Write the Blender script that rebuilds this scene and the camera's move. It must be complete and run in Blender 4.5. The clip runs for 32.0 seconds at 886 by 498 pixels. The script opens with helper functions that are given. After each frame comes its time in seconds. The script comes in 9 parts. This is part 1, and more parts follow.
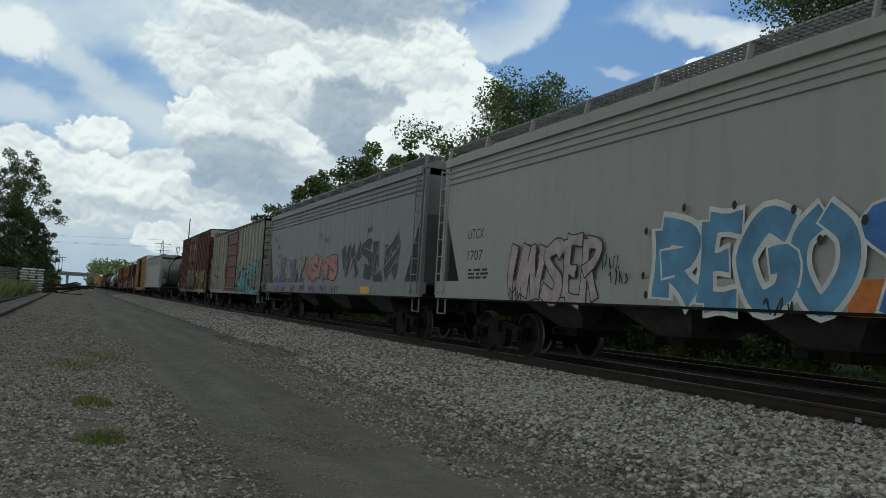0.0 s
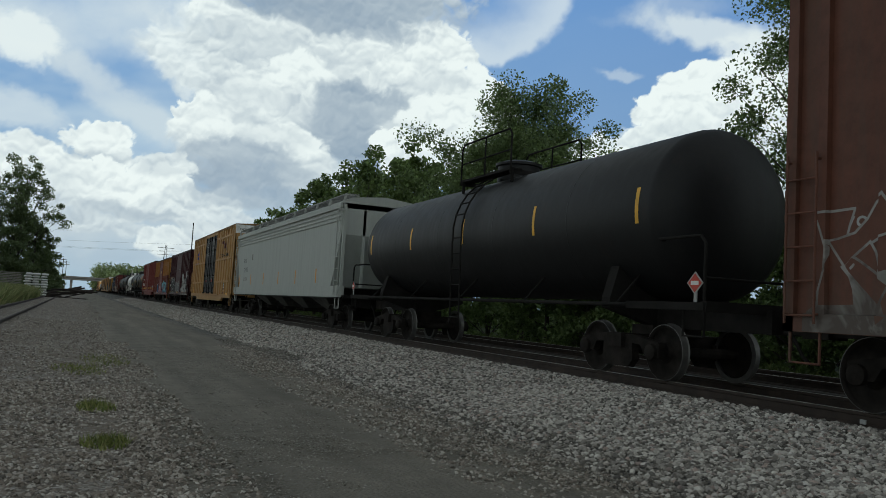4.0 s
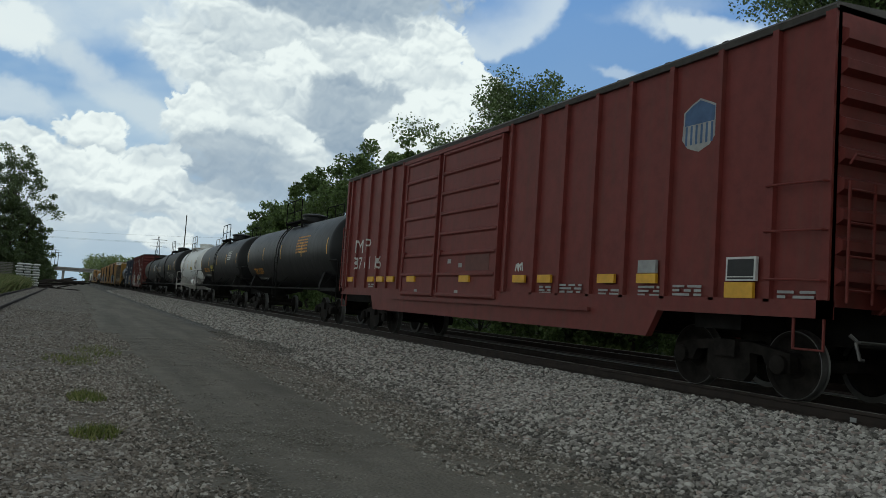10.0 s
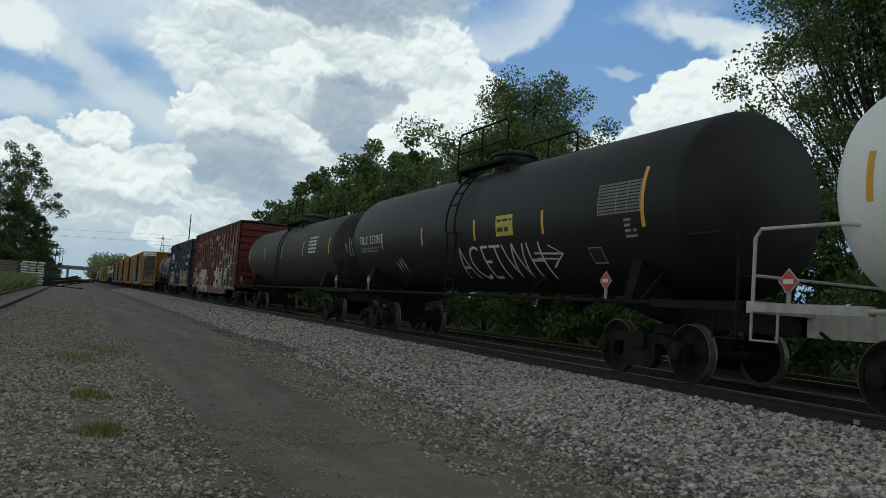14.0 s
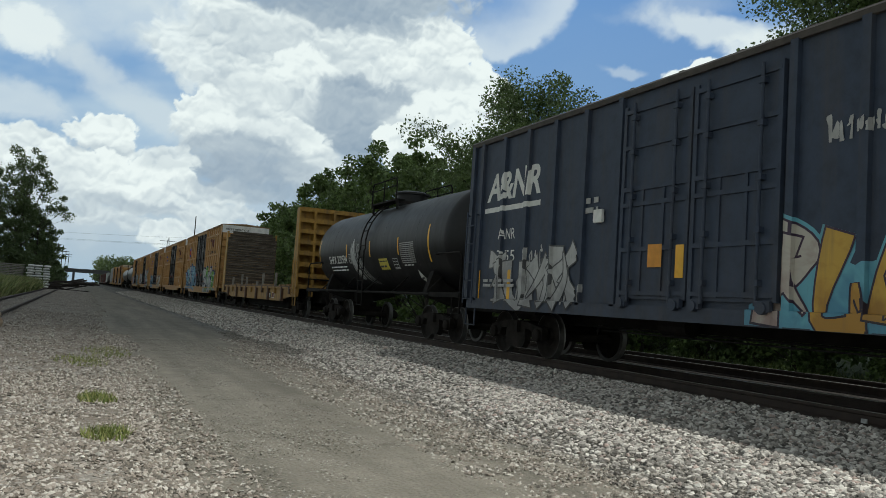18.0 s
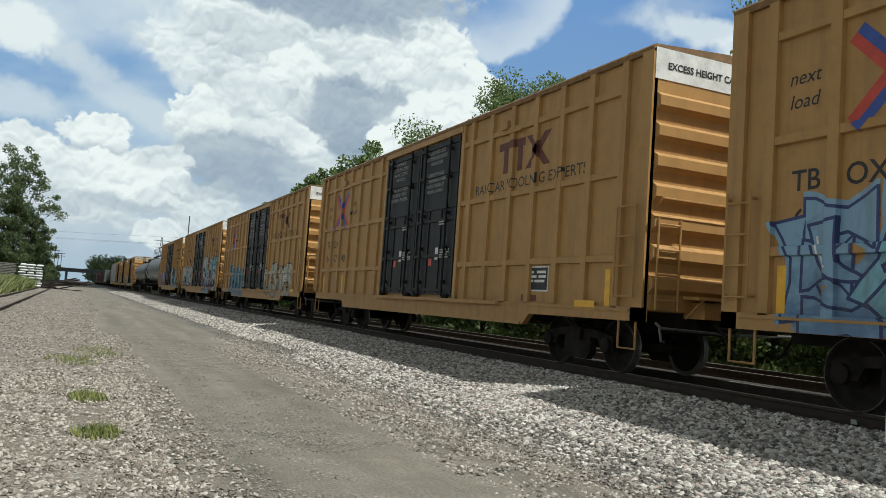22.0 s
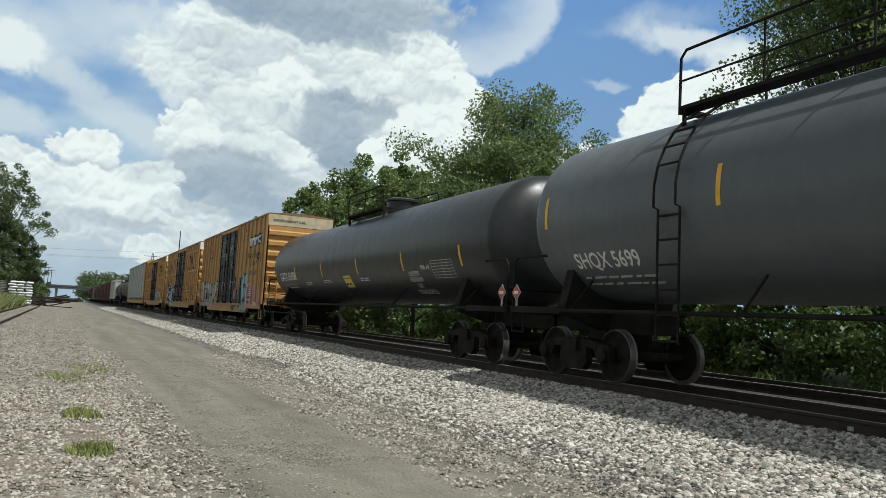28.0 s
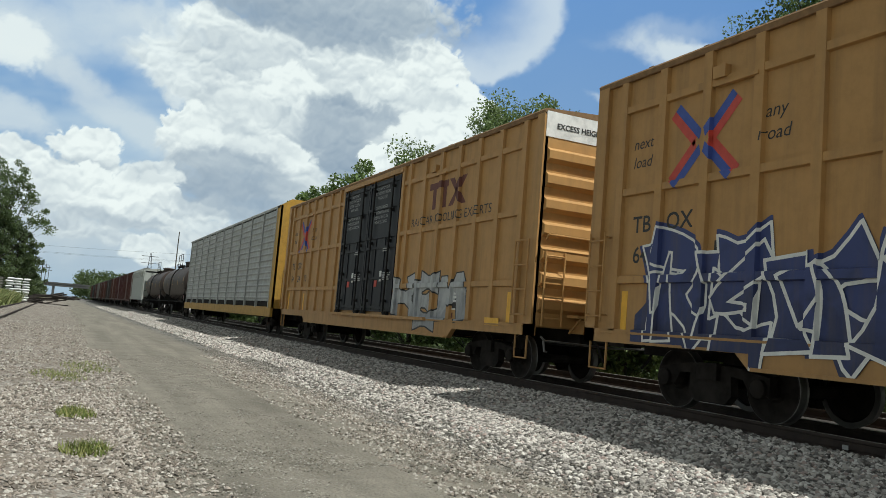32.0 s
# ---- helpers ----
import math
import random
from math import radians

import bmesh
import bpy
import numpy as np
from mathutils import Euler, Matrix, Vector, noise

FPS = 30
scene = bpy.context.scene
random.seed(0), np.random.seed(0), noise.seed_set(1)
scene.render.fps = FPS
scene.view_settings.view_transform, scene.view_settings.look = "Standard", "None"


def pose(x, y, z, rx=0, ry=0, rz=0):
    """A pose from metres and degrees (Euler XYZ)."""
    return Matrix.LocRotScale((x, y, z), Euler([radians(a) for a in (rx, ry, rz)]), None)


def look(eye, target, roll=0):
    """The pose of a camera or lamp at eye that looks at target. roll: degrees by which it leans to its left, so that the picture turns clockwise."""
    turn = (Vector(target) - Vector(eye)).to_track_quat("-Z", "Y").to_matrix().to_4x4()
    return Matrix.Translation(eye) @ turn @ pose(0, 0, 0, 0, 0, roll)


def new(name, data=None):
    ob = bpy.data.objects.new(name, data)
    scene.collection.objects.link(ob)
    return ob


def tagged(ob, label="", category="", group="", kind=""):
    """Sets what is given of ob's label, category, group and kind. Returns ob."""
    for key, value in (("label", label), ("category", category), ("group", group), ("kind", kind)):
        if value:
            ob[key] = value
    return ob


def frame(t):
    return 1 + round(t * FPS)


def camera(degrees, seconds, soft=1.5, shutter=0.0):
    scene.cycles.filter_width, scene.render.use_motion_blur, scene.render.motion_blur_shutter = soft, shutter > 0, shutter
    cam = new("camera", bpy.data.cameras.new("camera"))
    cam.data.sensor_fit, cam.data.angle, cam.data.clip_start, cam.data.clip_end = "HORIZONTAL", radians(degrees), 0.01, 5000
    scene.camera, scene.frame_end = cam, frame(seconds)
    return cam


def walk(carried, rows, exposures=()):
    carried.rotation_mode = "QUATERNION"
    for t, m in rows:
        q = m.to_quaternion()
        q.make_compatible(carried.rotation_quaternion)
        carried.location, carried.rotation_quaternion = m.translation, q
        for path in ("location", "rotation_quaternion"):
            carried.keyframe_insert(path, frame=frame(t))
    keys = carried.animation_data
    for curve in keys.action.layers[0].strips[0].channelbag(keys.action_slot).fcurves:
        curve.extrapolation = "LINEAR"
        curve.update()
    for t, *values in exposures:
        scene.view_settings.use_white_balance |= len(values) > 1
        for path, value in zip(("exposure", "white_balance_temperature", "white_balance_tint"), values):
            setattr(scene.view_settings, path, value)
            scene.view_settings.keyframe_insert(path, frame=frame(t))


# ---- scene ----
cam = camera(58.07, 32.0, soft=0.75)
walk(cam, [
    (0, pose(-0.011, -0.008, 1.531, 94.11, -3.42, -24.66)),
    (0.5, pose(-0.011, -0.008, 1.531, 94.16, -3.53, -24.62)),
    (1, pose(-0.006, -0.011, 1.528, 94.00, -3.37, -24.43)),
    (1.5, pose(-0.003, -0.006, 1.529, 94.09, -3.42, -24.55)),
    (2, pose(-0.005, -0.007, 1.528, 94.02, -3.29, -24.36)),
    (2.5, pose(-0.004, -0.005, 1.529, 94.14, -3.39, -24.37)),
    (3, pose(-0.006, -0.006, 1.531, 94.29, -3.24, -24.21)),
    (3.5, pose(-0.004, -0.009, 1.531, 94.36, -3.25, -24.38)),
    (5.5, pose(-0.003, -0.000, 1.522, 94.05, -3.22, -24.42)),
    (6, pose(-0.006, -0.005, 1.522, 94.06, -3.40, -24.32)),
    (6.5, pose(-0.000, -0.030, 1.528, 94.12, -3.59, -24.40)),
    (7, pose(-0.000, -0.049, 1.529, 94.20, -3.85, -24.89)),
    (7.5, pose(-0.001, -0.011, 1.523, 94.24, -4.04, -25.23)),
    (8, pose(0.002, 0.004, 1.520, 94.30, -3.96, -25.25)),
    (8.5, pose(0.002, 0.007, 1.518, 94.14, -3.85, -25.28)),
    (9, pose(0.003, 0.007, 1.517, 94.07, -3.92, -25.07)),
    (9.5, pose(0.009, 0.007, 1.519, 94.08, -3.75, -25.02)),
    (10, pose(0.006, 0.009, 1.514, 94.00, -3.85, -24.92)),
    (10.5, pose(0.010, 0.012, 1.516, 93.96, -3.82, -24.78)),
    (11, pose(0.010, 0.009, 1.521, 93.97, -3.82, -24.61)),
    (11.5, pose(0.008, 0.006, 1.520, 93.75, -3.67, -24.55)),
    (12, pose(0.003, 0.005, 1.518, 94.01, -3.80, -24.62)),
    (12.5, pose(-0.000, 0.008, 1.514, 93.98, -3.98, -24.45)),
    (13, pose(0.000, 0.008, 1.515, 93.87, -3.97, -24.53)),
    (13.5, pose(0.003, 0.003, 1.514, 93.96, -3.93, -24.55)),
    (14, pose(-0.002, -0.002, 1.514, 93.99, -4.12, -24.67)),
    (14.5, pose(0.004, -0.001, 1.517, 94.02, -3.97, -24.78)),
    (16.5, pose(0.001, -0.004, 1.517, 94.11, -3.90, -24.36)),
    (17, pose(0.001, -0.009, 1.514, 93.96, -3.81, -24.47)),
    (17.5, pose(0.004, -0.003, 1.514, 93.98, -3.82, -24.30)),
    (18, pose(0.000, 0.003, 1.517, 94.02, -3.78, -24.31)),
    (18.5, pose(-0.000, 0.002, 1.515, 94.13, -3.83, -23.97)),
    (19, pose(-0.000, -0.001, 1.520, 94.23, -3.75, -24.02)),
    (19.5, pose(-0.004, -0.005, 1.522, 94.21, -3.74, -23.92)),
    (20, pose(-0.009, -0.006, 1.519, 94.28, -3.83, -24.13)),
    (20.5, pose(0.003, -0.013, 1.516, 93.93, -3.51, -24.06)),
    (21, pose(0.001, -0.017, 1.517, 94.30, -4.01, -24.50)),
    (21.5, pose(0.001, -0.013, 1.519, 94.18, -3.33, -22.81)),
    (22, pose(0.021, -0.012, 1.507, 94.10, -3.97, -24.74)),
    (22.5, pose(0.035, -0.006, 1.493, 94.15, -4.64, -28.43)),
    (23, pose(0.063, -0.001, 1.493, 94.26, -4.19, -23.50)),
    (23.5, pose(0.050, 0.003, 1.491, 94.62, -3.60, -23.55)),
    (24, pose(0.020, 0.005, 1.502, 94.81, -3.07, -22.65)),
    (24.5, pose(0.001, 0.006, 1.494, 94.76, -3.49, -24.22)),
    (25, pose(-0.003, 0.011, 1.490, 95.17, -4.13, -24.39)),
    (25.5, pose(0.003, 0.027, 1.493, 95.40, -4.04, -24.10)),
    (27.5, pose(-0.009, 0.012, 1.503, 95.96, -3.35, -25.62)),
    (28, pose(-0.013, 0.014, 1.498, 95.02, -3.27, -25.28)),
    (28.5, pose(-0.008, 0.025, 1.498, 94.86, -3.25, -24.82)),
    (29, pose(-0.012, 0.025, 1.500, 94.85, -3.11, -24.84)),
    (29.5, pose(-0.012, 0.023, 1.503, 94.77, -3.27, -24.45)),
    (30, pose(-0.018, 0.008, 1.503, 94.95, -4.02, -27.05)),
    (30.5, pose(-0.026, -0.005, 1.501, 94.82, -3.91, -25.64)),
    (31, pose(-0.029, -0.008, 1.499, 95.08, -4.03, -25.48)),
    (31.5, pose(-0.028, 0.003, 1.506, 95.30, -4.22, -25.35)),
    (32, pose(-0.026, 0.012, 1.503, 95.58, -4.74, -25.53)),
])
SPEED = 16.27          # metres a second, towards the camera's side
RAIL = 0.70            # datum of the wagon bodies above the gravel road
DROP = 0.14            # from that datum down to the rail head
TRACK = 9.65           # middle of the main track
HALF = 1.58            # half width of a wagon

# ---- world and sun ----
SUN = Vector((0.29, -0.44, 1.0)).normalized()
world = bpy.data.worlds.new("sky")
scene.world = world
world.use_nodes = True
wn = world.node_tree
sky = wn.nodes.new("ShaderNodeTexSky")
sky.sky_type, sky.sun_disc = "NISHITA", False
sky.sun_elevation, sky.sun_rotation = math.asin(SUN.z), math.atan2(SUN.x, SUN.y)
# broken white cloud over the blue, all round
heaps = wn.nodes.new("ShaderNodeTexNoise")
wn.links.new(wn.nodes.new("ShaderNodeTexCoord").outputs["Generated"], heaps.inputs["Vector"])
heaps.inputs["Scale"].default_value, heaps.inputs["Detail"].default_value = 2.6, 6.0
edge = wn.nodes.new("ShaderNodeMapRange")
edge.inputs["From Min"].default_value, edge.inputs["From Max"].default_value = 0.36, 0.52
wn.links.new(heaps.outputs[0], edge.inputs["Value"])
blend = wn.nodes.new("ShaderNodeMix")
blend.data_type = "RGBA"
wn.links.new(edge.outputs[0], blend.inputs[0])
wn.links.new(sky.outputs[0], blend.inputs[6])
blend.inputs[7].default_value = (6.0, 6.4, 6.5, 1)
wn.links.new(blend.outputs[2], wn.nodes["Background"].inputs[0])
# cloud stands whitest low down, and shows its grey base overhead
upward = wn.nodes.new("ShaderNodeSeparateXYZ")
wn.links.new(heaps.inputs["Vector"].links[0].from_socket, upward.inputs[0])
glow = wn.nodes.new("ShaderNodeMapRange")
glow.inputs["From Min"].default_value, glow.inputs["From Max"].default_value = 0.0, 0.9
glow.inputs["To Min"].default_value, glow.inputs["To Max"].default_value = 0.120, 0.045
wn.links.new(upward.outputs[2], glow.inputs["Value"])
wn.links.new(glow.outputs[0], wn.nodes["Background"].inputs[1])
lamp = bpy.data.lights.new("sun", "SUN")
lamp.energy, lamp.angle, lamp.color = 4.3, radians(0.55), (1.0, 0.98, 0.955)
sun = new("sun", lamp)
sun.matrix_world = look(SUN * 900, (0, 0, 0))
scene.view_settings.exposure = 0.0
scene.view_settings.use_white_balance = True
scene.view_settings.white_balance_tint = 3.0


# ---- node helpers ----
class Nodes:
    """Short hand for node trees."""
    def __init__(self, name):
        self.mat = bpy.data.materials.new(name)
        self.mat.use_nodes = True
        self.t = self.mat.node_tree
        self.bsdf = self.t.nodes["Principled BSDF"]
        self.co = self.t.nodes.new("ShaderNodeTexCoord").outputs["Object"]
        self.sep = None

    def put(self, sock, val):
        if isinstance(val, bpy.types.NodeSocket):
            self.t.links.new(val, sock)
        elif isinstance(val, (tuple, list)) and len(val) == 3 and sock.type == "RGBA":
            sock.default_value = (*val, 1)
        else:
            sock.default_value = val

    def m(self, op, a, b=0.0, c=None, clamp=False):
        n = self.t.nodes.new("ShaderNodeMath")
        n.operation, n.use_clamp = op, clamp
        self.put(n.inputs[0], a), self.put(n.inputs[1], b)
        if c is not None:
            self.put(n.inputs[2], c)
        return n.outputs[0]

    def xyz(self):
        if not self.sep:
            n = self.t.nodes.new("ShaderNodeSeparateXYZ")
            self.put(n.inputs[0], self.co)
            self.sep = n.outputs
        return self.sep

    def scaled(self, s, co=None):
        n = self.t.nodes.new("ShaderNodeMapping")
        self.put(n.inputs["Vector"], co or self.co)
        n.inputs["Scale"].default_value = s
        return n.outputs[0]

    def noise(self, scale, detail=4.0, rough=0.55, co=None, dist=0.0):
        n = self.t.nodes.new("ShaderNodeTexNoise")
        self.put(n.inputs["Vector"], co or self.co)
        n.inputs["Scale"].default_value, n.inputs["Detail"].default_value = scale, detail
        n.inputs["Roughness"].default_value, n.inputs["Distortion"].default_value = rough, dist
        return n.outputs[0]

    def voro(self, scale, co=None, feature="F1"):
        n = self.t.nodes.new("ShaderNodeTexVoronoi")
        n.feature = feature
        self.put(n.inputs["Vector"], co or self.co)
        n.inputs["Scale"].default_value = scale
        return n

    def ramp(self, fac, stops, flat=False):
        n = self.t.nodes.new("ShaderNodeValToRGB")
        e = n.color_ramp
        e.interpolation = "CONSTANT" if flat else "LINEAR"
        while len(e.elements) < len(stops):
            e.elements.new(0.5)
        for el, (p, c) in zip(e.elements, stops):
            el.position, el.color = p, (*c, 1) if not isinstance(c, float) else (c, c, c, 1)
        self.put(n.inputs[0], fac)
        return n.outputs[0]

    def mix(self, fac, a, b, how="MIX"):
        n = self.t.nodes.new("ShaderNodeMix")
        n.data_type, n.blend_type = "RGBA", how
        self.put(n.inputs[0], fac), self.put(n.inputs[6], a), self.put(n.inputs[7], b)
        return n.outputs[2]

    def bump(self, height, strength=0.3, distance=0.02):
        n = self.t.nodes.new("ShaderNodeBump")
        n.inputs["Strength"].default_value, n.inputs["Distance"].default_value = strength, distance
        self.put(n.inputs["Height"], height)
        self.put(self.bsdf.inputs["Normal"], n.outputs[0])

    def end(self, color, rough=0.6, metal=0.0):
        self.put(self.bsdf.inputs["Base Color"], color)
        self.put(self.bsdf.inputs["Roughness"], rough)
        self.put(self.bsdf.inputs["Metallic"], metal)
        return self.mat


def lin(r, g, b):
    """Linear colour from 0..255 screen values."""
    return tuple(((c / 255 + 0.055) / 1.055) ** 2.4 if c > 10 else c / 3300 for c in (r, g, b))


def plain(name, color, rough=0.6, metal=0.0, var=0.25, scale=6.0, gloss=0.5):
    n = Nodes(name)
    n.bsdf.inputs["Specular IOR Level"].default_value = gloss
    f = n.noise(scale, 5)
    dark, light = tuple(c * (1 - var) for c in color), tuple(min(1, c * (1 + var)) for c in color)
    col = n.ramp(f, [(0.3, dark), (0.7, light)])
    n.bump(n.noise(scale * 7, 3), 0.12, 0.01)
    return n.end(col, rough, metal)


def paint(name, color, dirt=0.35, rust=0.25, grime=(0.09, 0.075, 0.06), rough=0.55, fade=0.2, two=None, mottle=0.8):
    """Weathered wagon paint: grain, vertical streaks, rust, road grime. two: (z, colour above it)."""
    n = Nodes(name)
    x, y, z = n.xyz()
    big = n.noise(0.7, 4)
    base = n.mix(n.m("MULTIPLY", big, fade * 1.4), color, tuple(min(1, c * 1.45 + 0.006) for c in color))
    mott = n.ramp(n.noise(3.2, 9, 0.72), [(0.36, 0.70), (0.52, 0.97), (0.66, 1.12)])
    base = n.mix(mottle, base, mott, "MULTIPLY")
    if two:
        edge = n.m("ADD", z, n.m("MULTIPLY", n.noise(3.0), 0.12))
        base = n.mix(n.m("GREATER_THAN", edge, two[0] + 0.06), base, two[1])
    streak = n.noise(1.0, 6, 0.6, n.scaled((5.0, 5.0, 0.35)))
    s = n.m("MULTIPLY", n.ramp(streak, [(0.48, 0.0), (0.75, 1.0)]), dirt)
    base = n.mix(s, base, grime)
    low = n.m("MULTIPLY", n.m("SUBTRACT", 1.9, z, clamp=True), n.noise(2.2, 5))
    base = n.mix(n.m("MULTIPLY", low, dirt * 0.7), base, grime)
    spots = n.ramp(n.noise(2.6, 8, 0.7, n.scaled((1, 1, 0.7))), [(0.60, 0.0), (0.68, 1.0)])
    base = n.mix(n.m("MULTIPLY", spots, rust), base, n.mix(n.noise(14.0), (0.10, 0.035, 0.015), (0.24, 0.09, 0.035)))
    n.bump(n.noise(1.6, 3), 0.25, 0.03)
    n.bsdf.inputs["Specular IOR Level"].default_value = 0.3
    return n.end(base, n.m("ADD", n.m("MULTIPLY", streak, 0.25), rough - 0.1))


# ---- materials ----
steel = plain("worn_steel", (0.42, 0.40, 0.37), 0.42, 0.55, 0.12)
headrust = plain("rail_foot_rust", (0.040, 0.030, 0.024), 0.8, 0.0, 0.3, 4.0)
under = plain("black_grime", (0.016, 0.0145, 0.0135), 0.85, 0.0, 0.4, 3.0, 0.15)
iron = plain("brown_grimy_iron", (0.020, 0.017, 0.015), 0.85, 0.0, 0.5, 5.0, 0.12)
rim = plain("polished_rim", (0.15, 0.145, 0.14), 0.5, 0.7, 0.2)
railrust = plain("rail_rust", (0.032, 0.021, 0.016), 0.8, 0.0, 0.4, 4.0)
white_ink = plain("white_lettering", (0.66, 0.66, 0.63), 0.7, 0, 0.12)
black_ink = plain("black_lettering", (0.02, 0.02, 0.02), 0.6, 0, 0.3)
yellow_ink = plain("yellow_reflector", (0.75, 0.40, 0.03), 0.5, 0, 0.12)
orange_ink = plain("orange_lettering", (0.62, 0.27, 0.035), 0.6, 0, 0.15)
red_ink = plain("red_marking", (0.50, 0.06, 0.04), 0.6, 0, 0.15)
blue_ink = plain("blue_marking", (0.04, 0.08, 0.32), 0.6, 0, 0.15)
maroon_ink = plain("maroon_marking", (0.13, 0.045, 0.035), 0.7, 0, 0.2)
pale_ink = plain("dull_white_print", (0.36, 0.36, 0.35), 0.7, 0, 0.2)
grey_ink = plain("faded_lettering", (0.20, 0.19, 0.17), 0.7, 0, 0.2)


# ---- mesh helpers ----
class Shape:
    """Collects plain solids into one mesh."""
    def __init__(self):
        self.v, self.f = [], []

    def box(self, x0, x1, y0, y1, z0, z1):
        k = len(self.v)
        self.v += [(x, y, z) for z in (z0, z1) for x, y in ((x0, y0), (x1, y0), (x1, y1), (x0, y1))]
        self.f += [(k + 3, k + 2, k + 1, k), (k + 4, k + 5, k + 6, k + 7)]
        self.f += [(k + i, k + (i + 1) % 4, k + 4 + (i + 1) % 4, k + 4 + i) for i in range(4)]
        return self

    def slab(self, poly, axis, a, b):
        """A prism: a polygon in the two other axes, from a to b along the axis."""
        k, n = len(self.v), len(poly)
        for s in (a, b):
            for p, q in poly:
                self.v.append((s, p, q) if axis == 0 else (p, s, q) if axis == 1 else (p, q, s))
        self.f += [tuple(k + i for i in range(n)), tuple(k + n + i for i in reversed(range(n)))]
        self.f += [(k + i, k + n + i, k + n + (i + 1) % n, k + (i + 1) % n) for i in range(n)]
        return self

    def rod(self, a, b, r, n=6):
        a, b = Vector(a), Vector(b)
        d = (b - a).normalized()
        u = d.orthogonal().normalized()
        w = d.cross(u)
        k = len(self.v)
        for p in (a, b):
            self.v += [tuple(p + r * (math.cos(6.2832 * i / n) * u + math.sin(6.2832 * i / n) * w)) for i in range(n)]
        self.f += [tuple(k + i for i in reversed(range(n))), tuple(k + n + i for i in range(n))]
        self.f += [(k + i, k + (i + 1) % n, k + n + (i + 1) % n, k + n + i) for i in range(n)]
        return self

    def path(self, pts, r, n=6):
        """One bent tube through the points."""
        pts = [Vector(p) for p in pts]
        k, m = len(self.v), len(pts)
        u = None
        for i, p in enumerate(pts):
            d = (pts[min(i + 1, m - 1)] - pts[max(i - 1, 0)]).normalized()
            u = d.orthogonal().normalized() if u is None else (u - d * u.dot(d)).normalized()
            w = d.cross(u)
            self.v += [tuple(p + r * (math.cos(6.2832 * q / n) * u + math.sin(6.2832 * q / n) * w)) for q in range(n)]
        for i in range(m - 1):
            self.f += [(k + i * n + q, k + i * n + (q + 1) % n, k + (i + 1) * n + (q + 1) % n, k + (i + 1) * n + q) for q in range(n)]
        self.f += [tuple(k + q for q in reversed(range(n))), tuple(k + (m - 1) * n + q for q in range(n))]
        return self

    def lathe(self, rings, c, axis=1, n=32, caps=True):
        """Rings of (position along the axis, radius) round the centre c."""
        k = len(self.v)
        for s, r in rings:
            for i in range(n):
                p, q = r * math.cos(6.28319 * i / n), r * math.sin(6.28319 * i / n)
                self.v.append((c[0] + p, c[1] + s, c[2] + q) if axis == 1 else (c[0] + s, c[1] + p, c[2] + q) if axis == 0 else (c[0] + p, c[1] + q, c[2] + s))
        for j in range(len(rings) - 1):
            for i in range(n):
                a, b = k + j * n + i, k + j * n + (i + 1) % n
                self.f.append((a, b, b + n, a + n) if axis == 2 or axis == 0 else (b, a, a + n, b + n))
        if caps:
            self.f.append(tuple(k + i for i in reversed(range(n))))
            self.f.append(tuple(k + (len(rings) - 1) * n + i for i in range(n)))
        return self

    def mesh(self, name, mat, smooth=False):
        me = bpy.data.meshes.new(name)
        me.from_pydata(self.v, [], self.f)
        me.materials.append(mat)
        bm = bmesh.new()
        bm.from_mesh(me)
        bmesh.ops.recalc_face_normals(bm, faces=bm.faces)
        bm.to_mesh(me)
        bm.free()
        if smooth:
            me.shade_smooth()
            me.set_sharp_from_angle(angle=radians(40))
        return me


def part(name, shape, mat, parent, label="", smooth=False, at=None):
    """One mesh object under a thing or a part; shape: a Shape or a mesh that is shared."""
    me = shape.mesh(name, mat, smooth) if isinstance(shape, Shape) else shape
    ob = new(name, me)
    ob.parent = parent
    if at:
        ob.matrix_local = at
    return tagged(ob, label)


def thing(name, label, category, at, group="", kind=""):
    ob = new(name)
    ob.matrix_world = at
    return tagged(ob, label, category, group, kind)


GLYPHS = {}


def words(text, height, bold=0.0, slant=0.0, gap=1.0):
    """The outline of a text as a flat mesh of that capital height; x to the right, centred."""
    key = (text, height, bold, slant, gap)
    if key not in GLYPHS:
        cu = bpy.data.curves.new("lettering", "FONT")
        cu.body, cu.size, cu.offset, cu.shear, cu.space_character = text, height / 0.72, bold, slant, gap
        cu.align_x, cu.resolution_u = "CENTER", 3
        ob = bpy.data.objects.new("lettering", cu)
        me = bpy.data.meshes.new_from_object(ob)
        bpy.data.objects.remove(ob)
        GLYPHS[key] = ([tuple(v.co) for v in me.vertices], [tuple(p.vertices) for p in me.polygons])
        bpy.data.meshes.remove(me)
    return GLYPHS[key]


RIBS, RAILS, SILLS = {}, {}, {}


